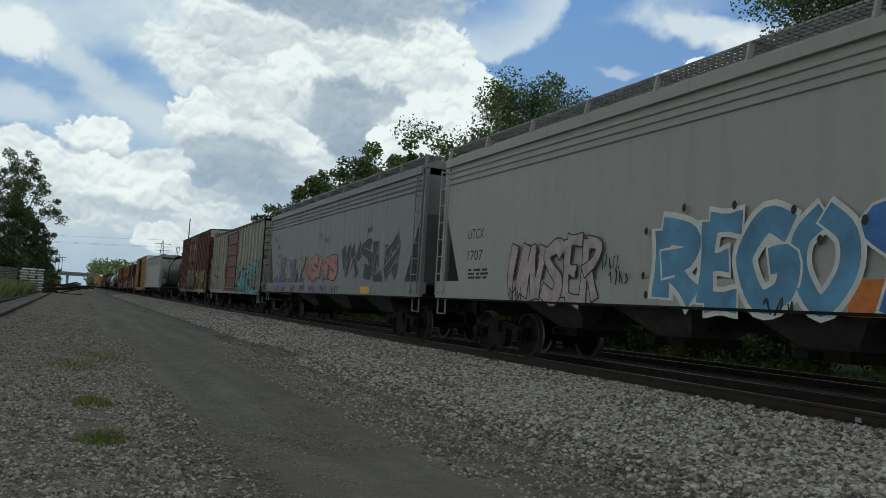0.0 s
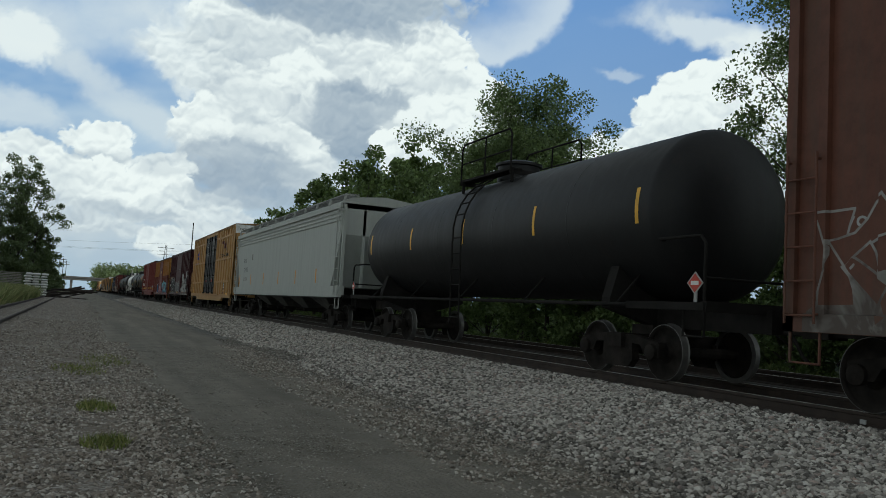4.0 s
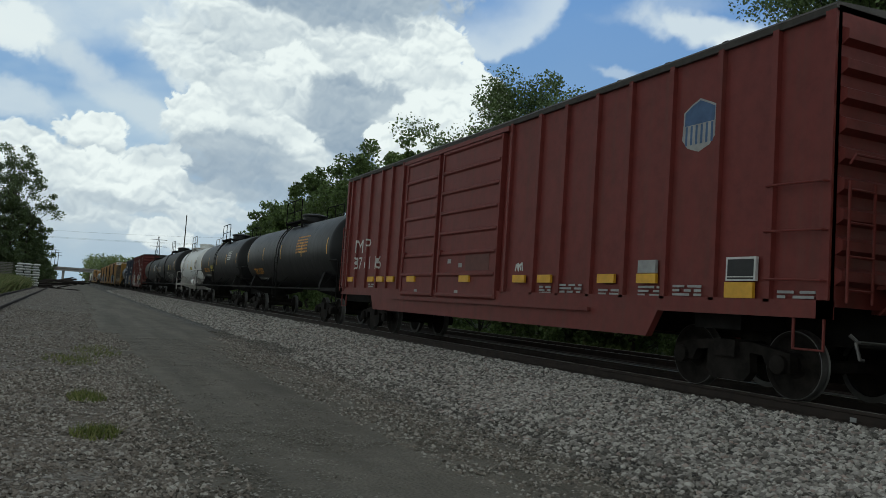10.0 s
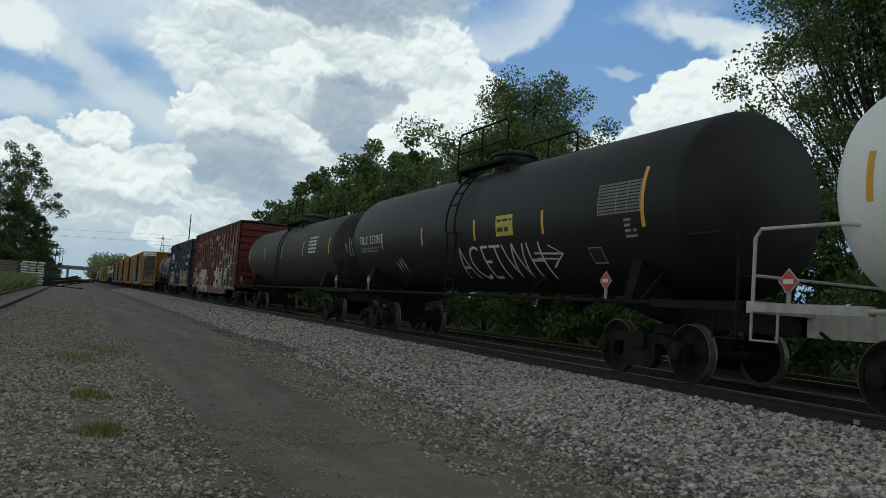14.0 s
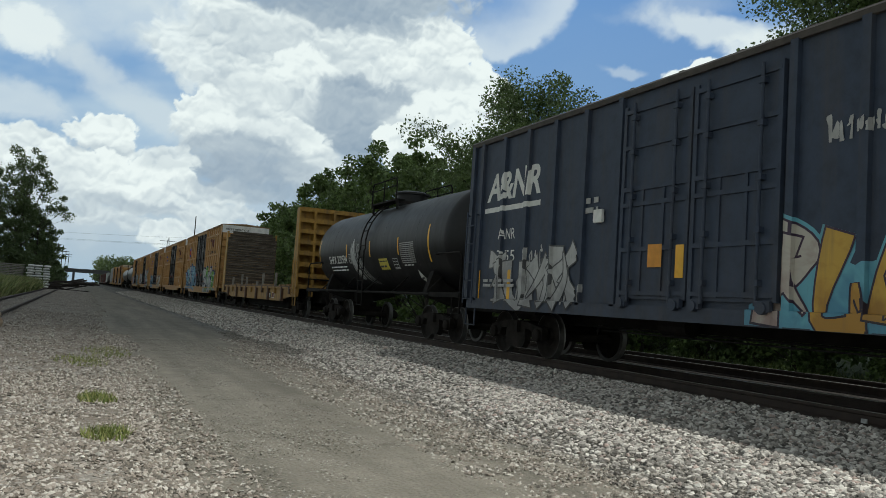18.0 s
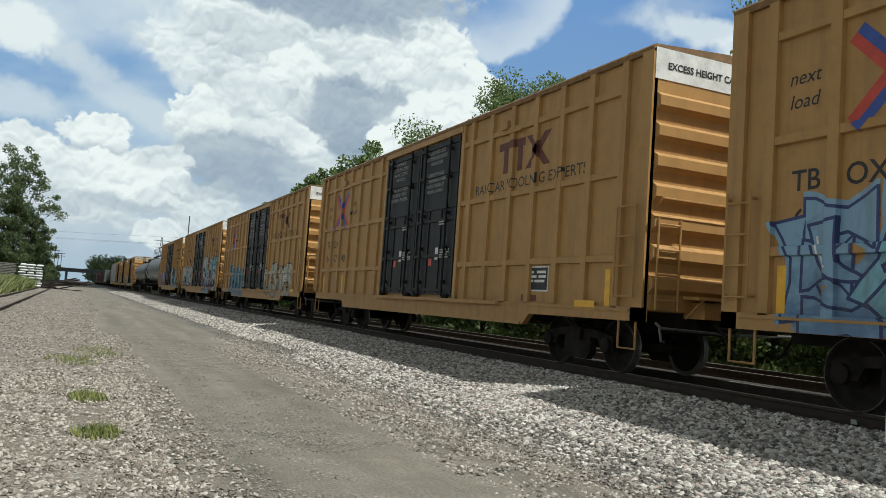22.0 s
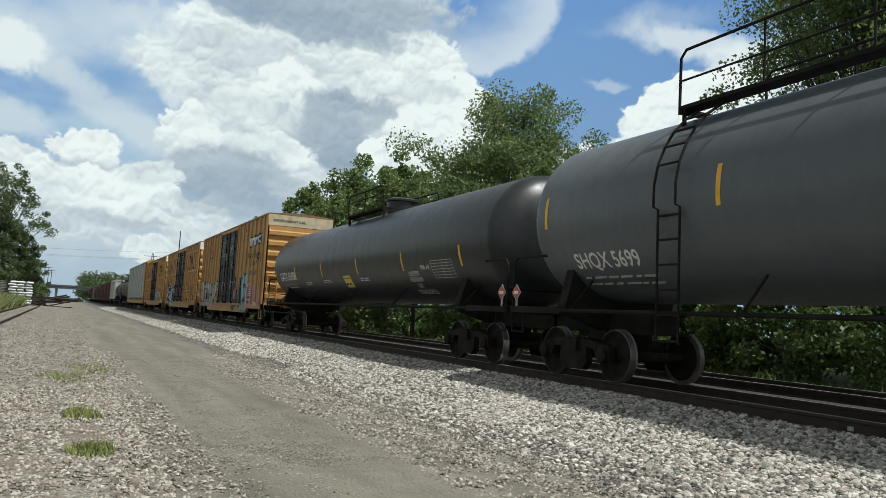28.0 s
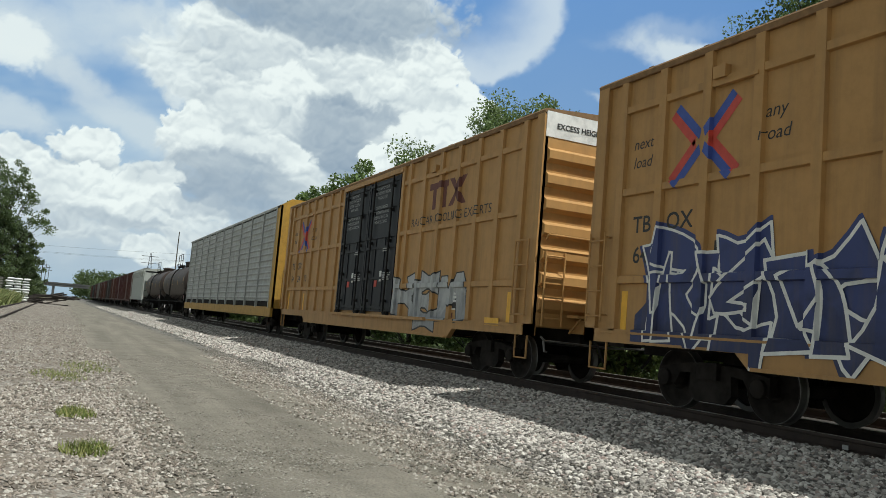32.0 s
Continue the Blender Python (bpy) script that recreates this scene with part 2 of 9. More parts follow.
def follow(bm, ribs, rails, sheet, front, sill=None, layered=False):
    """Wraps a flat mesh over upright ribs (y, half width) and level rails (z, half width) of a wagon side."""
    everything = lambda: bm.verts[:] + bm.edges[:] + bm.faces[:]
    lo, hi = min(v.co.y for v in bm.verts), max(v.co.y for v in bm.verts)
    cuts = [(y + s * w * f, 1) for y, w in ribs if lo - w < y < hi + w for s in (-1, 1) for f in (0.9, 1.0)]
    lo, hi = min(v.co.z for v in bm.verts), max(v.co.z for v in bm.verts)
    cuts += [(z + s * w * f, 2) for z, w in rails if lo - w < z < hi + w for s in (-1, 1) for f in (0.8, 1.0)]
    for c, axis in cuts:
        no = (0, 1, 0) if axis == 1 else (0, 0, 1)
        bmesh.ops.bisect_plane(bm, geom=everything(), plane_co=tuple(c * q for q in no), plane_no=no, dist=0.0005)
    if sill:
        low, top, bot, end = sill
        for c, no in (((0, 0, low), (0, 0, 1)), ((0, 0, bot), (0, 0, 1)), ((0, 0, top), (0, 0, 1)), ((0, 0, top + 0.01), (0, 0, 1)), ((0, end, 0), (0, 1, 0)), ((0, -end, 0), (0, 1, 0))):
            bmesh.ops.bisect_plane(bm, geom=everything(), plane_co=c, plane_no=no, clear_inner=c[2] == low)
        off = [f for f in bm.faces if f.calc_center_median().z < bot and abs(f.calc_center_median().y) > end]
        bmesh.ops.delete(bm, geom=off, context="FACES")
    for v in bm.verts:
        k = 1.0 if sill and v.co.z < sill[1] + 0.005 else 0.0
        for y, w in ribs:
            k = max(k, min(1.0, max(0.0, (w - abs(v.co.y - y)) / (0.10 * w))))
        for z, w in rails:
            k = max(k, min(0.86, max(0.0, (w - abs(v.co.z - z)) / (0.2 * w))))
        v.co.x = sheet + (front - sheet) * k - (max(0.0, -HALF - v.co.x) if layered else 0.0)


def lettering(parent, text, y, z, height, mat, x=-HALF, wide=1.0, bold=0.0, slant=0.0, gap=1.0, name="lettering", lift=0.004, tank=None, width=None):
    """Text on the wagon side that faces the road, centred at y. width: fits it to that length.
    tank: (radius, axis height) wraps it round a barrel; on ribbed sides it follows the ribs."""
    vs, fs = words(text, height, bold, slant, gap)
    if width:
        wide = width / max(0.01, max(p[0] for p in vs) - min(p[0] for p in vs))
        off = (max(p[0] for p in vs) + min(p[0] for p in vs)) / 2
    else:
        off = 0.0
    me = bpy.data.meshes.new(name)
    me.from_pydata([(x - lift, y - (p[0] - off) * wide, z + p[1]) for p in vs], [], fs)
    ribs = RIBS.get(parent.name, ())
    if tank or ribs:
        bm = bmesh.new()
        bm.from_mesh(me)
        if tank:
            r, zc = tank
            lo, hi = min(v.co.z for v in bm.verts), max(v.co.z for v in bm.verts)
            s = lo + 0.1
            while s < hi:
                bmesh.ops.bisect_plane(bm, geom=bm.verts[:] + bm.edges[:] + bm.faces[:], plane_co=(0, 0, s), plane_no=(0, 0, 1))
                s += 0.1
            for v in bm.verts:
                v.co.x = -math.sqrt(max(0.01, (r + lift) ** 2 - (v.co.z - zc) ** 2))
        else:
            follow(bm, ribs, RAILS.get(parent.name, ()), -HALF + 0.07 - lift, -HALF - lift, SILLS.get(parent.name))
        bm.to_mesh(me)
        bm.free()
    me.materials.append(mat)
    ob = new(name, me)
    ob.parent = parent
    return ob


def flat(parent, name, polys, mat, lift=0.004, x=None, tank=None, label=""):
    """Paint on the side that faces the road: polygons in (y, z), over the ribs where the side has them."""
    me = bpy.data.meshes.new(name)
    vs, fs = [], []
    for p in polys:
        fs.append(tuple(range(len(vs), len(vs) + len(p))))
        vs += [(-HALF, q[0], q[1]) for q in p]
    me.from_pydata(vs, [], fs)
    wear(me, parent, lift, x, tank)
    me.materials.append(mat)
    ob = new(name, me)
    ob.parent = parent
    return tagged(ob, label)


def wear(me, parent, lift, x, tank):
    """Lays a flat mesh on the wagon side, over its ribs or round its barrel. What stands out past the side keeps that rise."""
    bm = bmesh.new()
    bm.from_mesh(me)
    ribs = RIBS.get(parent.name, ())
    if tank:
        r, zc = tank
        lo, hi = min(v.co.z for v in bm.verts), max(v.co.z for v in bm.verts)
        s = lo + 0.1
        while s < hi:
            bmesh.ops.bisect_plane(bm, geom=bm.verts[:] + bm.edges[:] + bm.faces[:], plane_co=(0, 0, s), plane_no=(0, 0, 1))
            s += 0.1
        for v in bm.verts:
            v.co.x = -math.sqrt(max(0.01, (r + lift + max(0.0, -HALF - v.co.x)) ** 2 - (v.co.z - zc) ** 2))
    elif ribs and x is None:
        follow(bm, ribs, RAILS.get(parent.name, ()), -HALF + 0.07 - lift, -HALF - lift, SILLS.get(parent.name), True)
    else:
        for v in bm.verts:
            v.co.x = (-HALF + 0.05 if x is None else x) - lift - max(0.0, -HALF - v.co.x)
    bm.to_mesh(me)
    bm.free()


def rounded(pts):
    """A smooth line through the points."""
    out = []
    for i in range(len(pts) - 1):
        a, b, c, d = pts[max(0, i - 1)], pts[i], pts[i + 1], pts[min(len(pts) - 1, i + 2)]
        for k in range(5):
            t = k / 5
            out.append(tuple(0.5 * (2 * b[j] + (c[j] - a[j]) * t + (2 * a[j] - 5 * b[j] + 4 * c[j] - d[j]) * t * t + (3 * b[j] - a[j] - 3 * c[j] + d[j]) * t ** 3) for j in (0, 1)))
    return out + [pts[-1]]


def brush(parent, name, strips, mat, lift, x=None, tank=None):
    """Sprayed lines on the side that faces the road. strips: (points in (y, z), widths, rise)."""
    vs, fs = [], []
    for pts, widths, rise in strips:
        k, n = len(vs), len(pts)
        for i, p in enumerate(pts):
            a, b = pts[max(0, i - 1)], pts[min(n - 1, i + 1)]
            dy, dz = b[0] - a[0], b[1] - a[1]
            L = math.hypot(dy, dz) + 1e-6
            w, up = widths[i] / 2, rise + 0.00015 * i
            vs += [(-HALF - up, p[0] - dz / L * w, p[1] + dy / L * w), (-HALF - up, p[0] + dz / L * w, p[1] - dy / L * w)]
        fs += [(k + 2 * i, k + 2 * i + 1, k + 2 * i + 3, k + 2 * i + 2) for i in range(n - 1)]
    me = bpy.data.meshes.new(name)
    me.from_pydata(vs, [], fs)
    wear(me, parent, lift, x, tank)
    me.materials.append(mat)
    ob = new(name, me)
    ob.parent = parent
    return ob


def spray(name, c, c2=None):
    """Sprayed colour that fades into a second one in clouds."""
    n = Nodes("sprayed_" + name)
    c2 = c2 or tuple(q * 0.55 for q in c)
    z = n.m("MULTIPLY", n.xyz()[2], 0.22)
    f = n.m("ADD", n.noise(1.7, 4, 0.6, dist=0.6), n.m("SUBTRACT", z, 0.34))
    col = n.ramp(f, [(0.36, c2), (0.56, c)])
    dirt = n.ramp(n.noise(1.0, 6, 0.6, n.scaled((5.0, 5.0, 0.5))), [(0.5, 0.0), (0.8, 0.55)])
    return n.end(n.mix(dirt, col, (0.10, 0.08, 0.065)), 0.6)


# strokes of sprayed capitals on a grid of eight by eight: across, then up
STROKES = {"A": "00 25 48 65 80|22 62", "B": "10 18|18 67 65 14|14 73 71 10", "C": "77 38 05 03 30 71", "D": "10 18|18 66 84 62 10", "E": "10 18|18 88|14 64|10 80", "G": "77 38 05 03 30 71 74 44", "H": "00 18|80 78|14 74",
           "I": "30 48", "K": "10 18|88 14|34 80", "L": "18 10 80", "M": "00 18 44 78 80", "N": "00 18|18 70|70 88", "O": "48 06 03 40 83 86 48", "P": "10 18|18 77 65 14", "R": "10 18|18 77 65 14|34 80", "S": "77 48 07 35 73 50 01",
           "T": "08 88|48 40", "U": "08 03 30 61 88", "V": "08 40 88", "W": "08 20 45 60 88", "X": "08 80|00 88", "Y": "08 44 88|44 40", "Z": "08 88 00 80"}


def sprayed(parent, text, y0, y1, z0, z1, fill, line, tank=None, x=None, slant=0.0, halo=None, wild=1.0, shine=None):
    """A sprayed piece between y0 (left) and y1: fat bent letters that overlap, with outlines and glints.
    fill: one material, or several that take turns."""
    rnd = random.Random(text)
    fills = fill if isinstance(fill, list) else [fill]
    h, span = z1 - z0, y0 - y1
    chars = [c for c in text if c in STROKES]
    wts = [rnd.uniform(0.85, 1.2) for _ in chars]
    pos, rise = 0.0, 0.0
    for i, ch in enumerate(chars):
        w = span * wts[i] / sum(wts)
        mid, pos = pos + w / 2, pos + w
        fat = min(0.36 * w, 0.30 * h)
        lean, dz, grow = slant + wild * rnd.uniform(-0.12, 0.12), h * wild * rnd.uniform(-0.02, 0.05), 1 + wild * rnd.uniform(-0.04, 0.08)
        lines = STROKES[ch].split("|")
        if wild > 1.1:
            a, b = rnd.randint(0, 8), rnd.randint(2, 6)
            lines = lines + ["%d%d %d%d %d%d" % (a, rnd.choice((0, 8)), b, 4, rnd.randint(0, 8), rnd.choice((1, 3, 7)))]
        rim, body, glint, outer = [], [], [], []
        for q, stroke in enumerate(lines):
            pts = []
            for g in stroke.split():
                u, v = int(g[0]) / 8 - 0.5 + wild * rnd.uniform(-0.07, 0.07), int(g[1]) / 8 + wild * rnd.uniform(-0.05, 0.05)
                pts.append((y0 - mid - (u * 0.86 * w + lean * (v - 0.5) * h), z0 + dz + fat / 2 + v * grow * (h - fat)))
            pts = rounded(pts)
            n = len(pts)
            swell = [fat * (1 + 0.22 * wild * math.cos(6.28 * k / (n - 1)) + 0.10 * wild * math.sin(9.0 * k / n + i)) for k in range(n)]
            if wild > 1.1 and q == len(lines) - 1:
                swell = [fat * (0.9 - 0.85 * k / (n - 1)) for k in range(n)]
            edge = max(0.026, 0.10 * fat)
            a, b, c, d = pts[0], pts[1], pts[-2], pts[-1]
            la, lb = math.hypot(a[0] - b[0], a[1] - b[1]) + 1e-6, math.hypot(d[0] - c[0], d[1] - c[1]) + 1e-6
            grown = [(a[0] + (a[0] - b[0]) / la * edge, a[1] + (a[1] - b[1]) / la * edge)] + pts + [(d[0] + (d[0] - c[0]) / lb * edge, d[1] + (d[1] - c[1]) / lb * edge)]
            wide = [swell[0]] + swell + [swell[-1]]
            step = 0.0015 if wild > 1.1 else 0.0002
            rim.append((grown, [k + 2 * edge for k in wide], rise))
            outer.append((grown, [k + 5 * edge for k in wide], 0.0002 * q))
            body.append((pts, swell, rise + (0.0009 if wild > 1.1 else 0.0016)))
            if n > 8:
                part_of = pts[2:n // 2 + 2]
                glint.append(([(p[0] + 0.26 * fat, p[1] + 0.10 * fat) for p in part_of], [0.07 * fat] * len(part_of), rise + 0.0026))
            rise += step
        rise += 0.0006
        if halo:
            brush(parent, "sprayed_halo", outer, halo, 0.0025, x, tank)
        brush(parent, "sprayed_outline", rim, line, 0.005, x, tank)
        brush(parent, "sprayed_letter", body, fills[i % len(fills)], 0.005, x, tank)
        if glint and shine:
            brush(parent, "sprayed_glint", glint, shine, 0.0055, x, tank)


def splash(parent, y0, y1, z0, z1, mat, seed=1, x=None, tank=None, rag=0.35, name="sprayed_ground"):
    """A sprayed or peeling field with a ragged upper edge; y0 is its left end."""
    polys, n = [], max(3, int(abs(y0 - y1) / 0.09))
    h = z1 - z0
    def top(k):
        q = k * 0.09
        e = min(1.0, 0.35 + 4.0 * min(k, n - k) / n)
        return z0 + h * e * (1 - rag * (0.5 + 0.5 * noise.noise((q * 1.1, seed * 3.7, 0.2))) - 0.35 * rag * abs(noise.noise((q * 4.5, seed, 2.2))))
    for k in range(n):
        a, b = y0 + (y1 - y0) * k / n, y0 + (y1 - y0) * (k + 1) / n
        polys.append([(a, z0), (b, z0), (b, top(k + 1)), (a, top(k))])
    return flat(parent, name, polys, mat, 0.002, x, tank)


def scribble(parent, y, z, w, h, mat, seed, thick=0.035, x=None, tank=None, name="sprayed_tag"):
    """An unreadable tag: a looping brush line, w long and h high."""
    rnd = random.Random(seed)
    polys, n = [], rnd.randint(3, 5)
    for g in range(n):
        c = y + w / 2 - w * (g + 0.5) / n
        pts = [(c + w / n * rnd.uniform(-0.45, 0.45), z + h * (q - 0.5) * rnd.uniform(0.7, 1.1)) for q in (0.0, 1.0, rnd.random(), rnd.choice((0.0, 0.5, 1.0)), rnd.choice((0.0, 0.4, 1.0)))]
        fine = [pts[0]]
        for a, b, d in zip(pts, pts[1:], pts[2:]):
            q = ((b[0] + d[0]) / 2, (b[1] + d[1]) / 2)
            p = fine[-1]
            fine += [tuple((1 - t) ** 2 * p[j] + 2 * t * (1 - t) * b[j] + t * t * q[j] for j in (0, 1)) for t in (0.25, 0.5, 0.75, 1.0)]
        polys.append((fine, [thick * (0.8 + 0.4 * math.sin(0.9 * k + g)) for k in range(len(fine))], 0.0008 * g))
    ob = brush(parent, name, polys, mat, 0.013, x, tank)
    return tagged(ob, kind="stuff")


NOTICE = plain("pale_yellow_notice", (0.56, 0.46, 0.07), 0.55, 0, 0.1)


def patch(parent, name, y0, y1, z0, z1, mat, x=-HALF, lift=0.004, tank=None, label=""):
    """A thin painted or glued plate on the side that faces the road."""
    s = Shape()
    if tank:
        r, zc = tank
        n = max(2, int((z1 - z0) / 0.12) + 1)
        for i in range(n):
            a, b = z0 + (z1 - z0) * i / n, z0 + (z1 - z0) * (i + 1) / n
            xa, xb = (-math.sqrt((r + lift) ** 2 - (q - zc) ** 2) for q in (a, b))
            k = len(s.v)
            s.v += [(xa, y0, a), (xa, y1, a), (xb, y1, b), (xb, y0, b)]
            s.f.append((k, k + 1, k + 2, k + 3))
    else:
        s.box(x - lift, x + 0.001, y0, y1, z0, z1)
    if name == "notice" and tank and mat is yellow_ink:
        h = z1 - z0
        bars(parent, y0 + 0.06, y1 - 0.06, z1 - 0.18 * h, 1, 0.12 * h, black_ink, tank=(tank[0] + 0.002, tank[1]), name="notice_print", seed=4)
        bars(parent, y0 + 0.06, y1 - 0.06, z1 - 0.52 * h, 1, 0.28 * h, black_ink, tank=(tank[0] + 0.002, tank[1]), name="notice_print", seed=9)
        mat = NOTICE
    return part(name, s, mat, parent, label)


def bars(parent, y0, y1, ztop, rows, height, mat, x=-HALF, tank=None, name="small_print", seed=1):
    """Lines of small print that cannot be read, as bars."""
    rnd = random.Random(seed)
    s = Shape()
    for r in range(rows):
        z = ztop - r * height * 1.75
        p = y1
        while p > y0 + 0.05:
            w = min(rnd.uniform(0.12, 0.4), p - y0)
            if tank:
                xx = -math.sqrt((tank[0] + 0.004) ** 2 - (z - height / 2 - tank[1]) ** 2)
            else:
                xx = x - 0.003
            s.box(xx - 0.002, xx + 0.006, p - w, p, z - height, z)
            p -= w + rnd.uniform(0.05, 0.12)
    return part(name, s, mat, parent)


# ---- running gear ----
def multi(name, groups, smooth=True):
    """One mesh from several shapes, each with its own material."""
    v, f, idx = [], [], []
    for i, (s, mat) in enumerate(groups):
        k = len(v)
        v += s.v
        f += [tuple(k + q for q in p) for p in s.f]
        idx += [i] * len(s.f)
    me = bpy.data.meshes.new(name)
    me.from_pydata(v, [], f)
    for _, mat in groups:
        me.materials.append(mat)
    me.polygons.foreach_set("material_index", idx)
    bm = bmesh.new()
    bm.from_mesh(me)
    bmesh.ops.recalc_face_normals(bm, faces=bm.faces)
    bm.to_mesh(me)
    bm.free()
    if smooth:
        me.shade_smooth()
        me.set_sharp_from_angle(angle=radians(35))
    return me


def gear_meshes():
    axle, tread = Shape(), Shape()
    axle.lathe([(-1.08, 0.07), (-0.80, 0.09), (0.80, 0.09), (1.08, 0.07)], (0, 0, 0), 0, 10)
    for s in (-1, 1):
        axle.lathe([(s * 0.71, 0.16), (s * 0.71, 0.38), (s * 0.79, 0.42), (s * 0.76, 0.36), (s * 0.78, 0.18), (s * 0.83, 0.14)], (0, 0, 0), 0, 28)
        tread.lathe([(s * 0.695, 0.40), (s * 0.70, 0.485), (s * 0.72, 0.468), (s * 0.83, 0.460), (s * 0.832, 0.450)], (0, 0, 0), 0, 40, False)
        axle.lathe([(s * 0.832, 0.450), (s * 0.828, 0.435), (s * 0.80, 0.40)], (0, 0, 0), 0, 40, False)
    wheelset = multi("wheelset", [(axle, iron), (tread, rim)])
    fr = Shape()
    for s in (-1, 1):
        x0, x1 = (s * 1.0 - 0.07, s * 1.0 + 0.07)
        fr.slab([(-1.09, 0.37), (-1.09, 0.62), (-0.45, 0.72), (0.45, 0.72), (1.09, 0.62), (1.09, 0.37), (0.72, 0.40), (0.62, 0.56), (0.40, 0.58), (0.42, 0.30), (0.30, 0.17), (-0.30, 0.17), (-0.42, 0.30), (-0.40, 0.58), (-0.62, 0.56), (-0.72, 0.40)], 0, x0, x1)
        for y in (-0.93, 0.93):
            fr.lathe([(s * 1.02, 0.13), (s * 1.13, 0.13), (s * 1.16, 0.09)], (0, y, 0.464), 0, 12)
    fr.box(-1.15, 1.15, -0.2, 0.2, 0.50, 0.74)
    fr.box(-0.55, 0.55, -0.28, 0.28, 0.70, 0.90)
    for s in (-1, 1):
        fr.rod((s * 0.62, -0.55, 0.42), (s * 0.62, 0.55, 0.42), 0.03).box(s * 0.72 - 0.06, s * 0.72 + 0.06, -0.50, -0.44, 0.32, 0.60).box(s * 0.72 - 0.06, s * 0.72 + 0.06, 0.44, 0.50, 0.32, 0.60)
    frame_me = fr.mesh("bogie", iron, True)
    sp = Shape()
    for y in (-0.17, 0.0, 0.17):
        for k in range(6):
            sp.lathe([(0.0, 0.055), (0.025, 0.075), (0.05, 0.055)], (0, y, 0.22 + k * 0.056), 2, 10)
    spring_me = sp.mesh("coil_spring", iron, True)
    c = Shape()
    c.box(-0.10, 0.10, -0.55, 0.55, -0.12, 0.12)
    c.slab([(-0.20, -0.5), (0.20, -0.5), (0.24, -0.72), (0.08, -0.86), (0.02, -0.70), (-0.14, -0.66), (-0.22, -0.80)], 2, -0.16, 0.16)
    coupler_me = c.mesh("coupler", iron, False)
    h = Shape()
    h.path([(-0.35, 0.0, 0.0), (-0.36, -0.2, -0.12), (-0.34, -0.34, -0.36), (-0.28, -0.42, -0.46)], 0.025, 6)
    hose_me = h.mesh("brake_hose", under, True)
    return wheelset, frame_me, spring_me, coupler_me, hose_me


WHEELSET, BOGIE, SPRING, COUPLER, HOSE = gear_meshes()


def running_gear(car, half, truck=2.2):
    """Two bogies, two couplers with their hoses, and the brake gear between."""
    for s in (-1, 1):
        bogie = part("bogie", BOGIE, None, car, at=pose(0, s * (half - truck), -DROP))
        for y in (-0.93, 0.93):
            part("wheelset", WHEELSET, None, bogie, at=pose(0, y, 0.464))
        for x in (-0.99, 0.99):
            part("coil_spring", SPRING, None, bogie, at=pose(x, 0, 0))
        part("coupler", COUPLER, None, car, at=pose(0, s * (half + 0.15), 0.86, 0, 0, 180 if s > 0 else 0))
        part("brake_hose", HOSE, None, car, at=pose(0, s * (half + 0.30), 0.80, 0, 0, 180 if s > 0 else 0))


def ladder(car, mat, x, y0, y1, z0, z1, step=0.42, r=0.018, name="ladder"):
    s = Shape()
    s.rod((x, y0, z0), (x, y0, z1), r).rod((x, y1, z0), (x, y1, z1), r)
    z = z0 + 0.1
    while z < z1:
        s.rod((x, y0, z), (x, y1, z), r * 0.8)
        z += step
    for z in (z0 + 0.12, z1 - 0.08):
        s.rod((x, y0, z), (x + 0.12, y0, z), r).rod((x, y1, z), (x + 0.12, y1, z), r)
    return part(name, s, mat, car)


def stirrup(car, mat, y, z=0.72, x=-HALF + 0.05):
    s = Shape()
    s.path([(x, y - 0.22, z + 0.1), (x, y - 0.22, z - 0.38), (x, y + 0.22, z - 0.38), (x, y + 0.22, z + 0.1)], 0.022, 6)
    return part("sill_step", s, mat, car)


def wagon(name, label, s0, s1, category="railway wagon"):
    """The Empty of a wagon whose body reaches from s0 to s1 along the train at the start."""
    ob = thing(name, label, category, pose(TRACK, (s0 + s1) / 2, RAIL), group="wagons of the freight train")
    TRAIN.append((ob, (s0 + s1) / 2))
    return ob, (s1 - s0) / 2


TRAIN = []


# ---- boxcars ----
def box_end(car, sign, half, bot, top, mat, ribs, band=None):
    """A pressed steel end with horizontal ribs; band: material of the light strip at its top."""
    e, pressed = Shape(), []
    y = sign * half
    w = HALF - 0.04
    hi = top - (0.55 if band else 0.12)
    e.box(-w, w, min(y, y - sign * 0.05), max(y, y - sign * 0.05), bot, top)
    for k in range(ribs):
        a = bot + 0.25 + (hi - bot - 0.25) * k / ribs
        d = (hi - bot - 0.25) / ribs
        pressed.append(Shape().slab([(y, a), (y + sign * 0.10, a + d * 0.16), (y + sign * 0.10, a + d * 0.48), (y, a + d * 0.62)], 0, -w + 0.06, w - 0.06))
    end = part("end_panel", e, mat, car)
    for p in pressed:
        part("end_rib", p, mat, end)
    if band:
        b = Shape().box(-w, w, min(y, y + sign * 0.012), max(y, y + sign * 0.012), top - 0.52, top - 0.01)
        part("height_band", b, band, end, "white band across the top of the end")
    return end


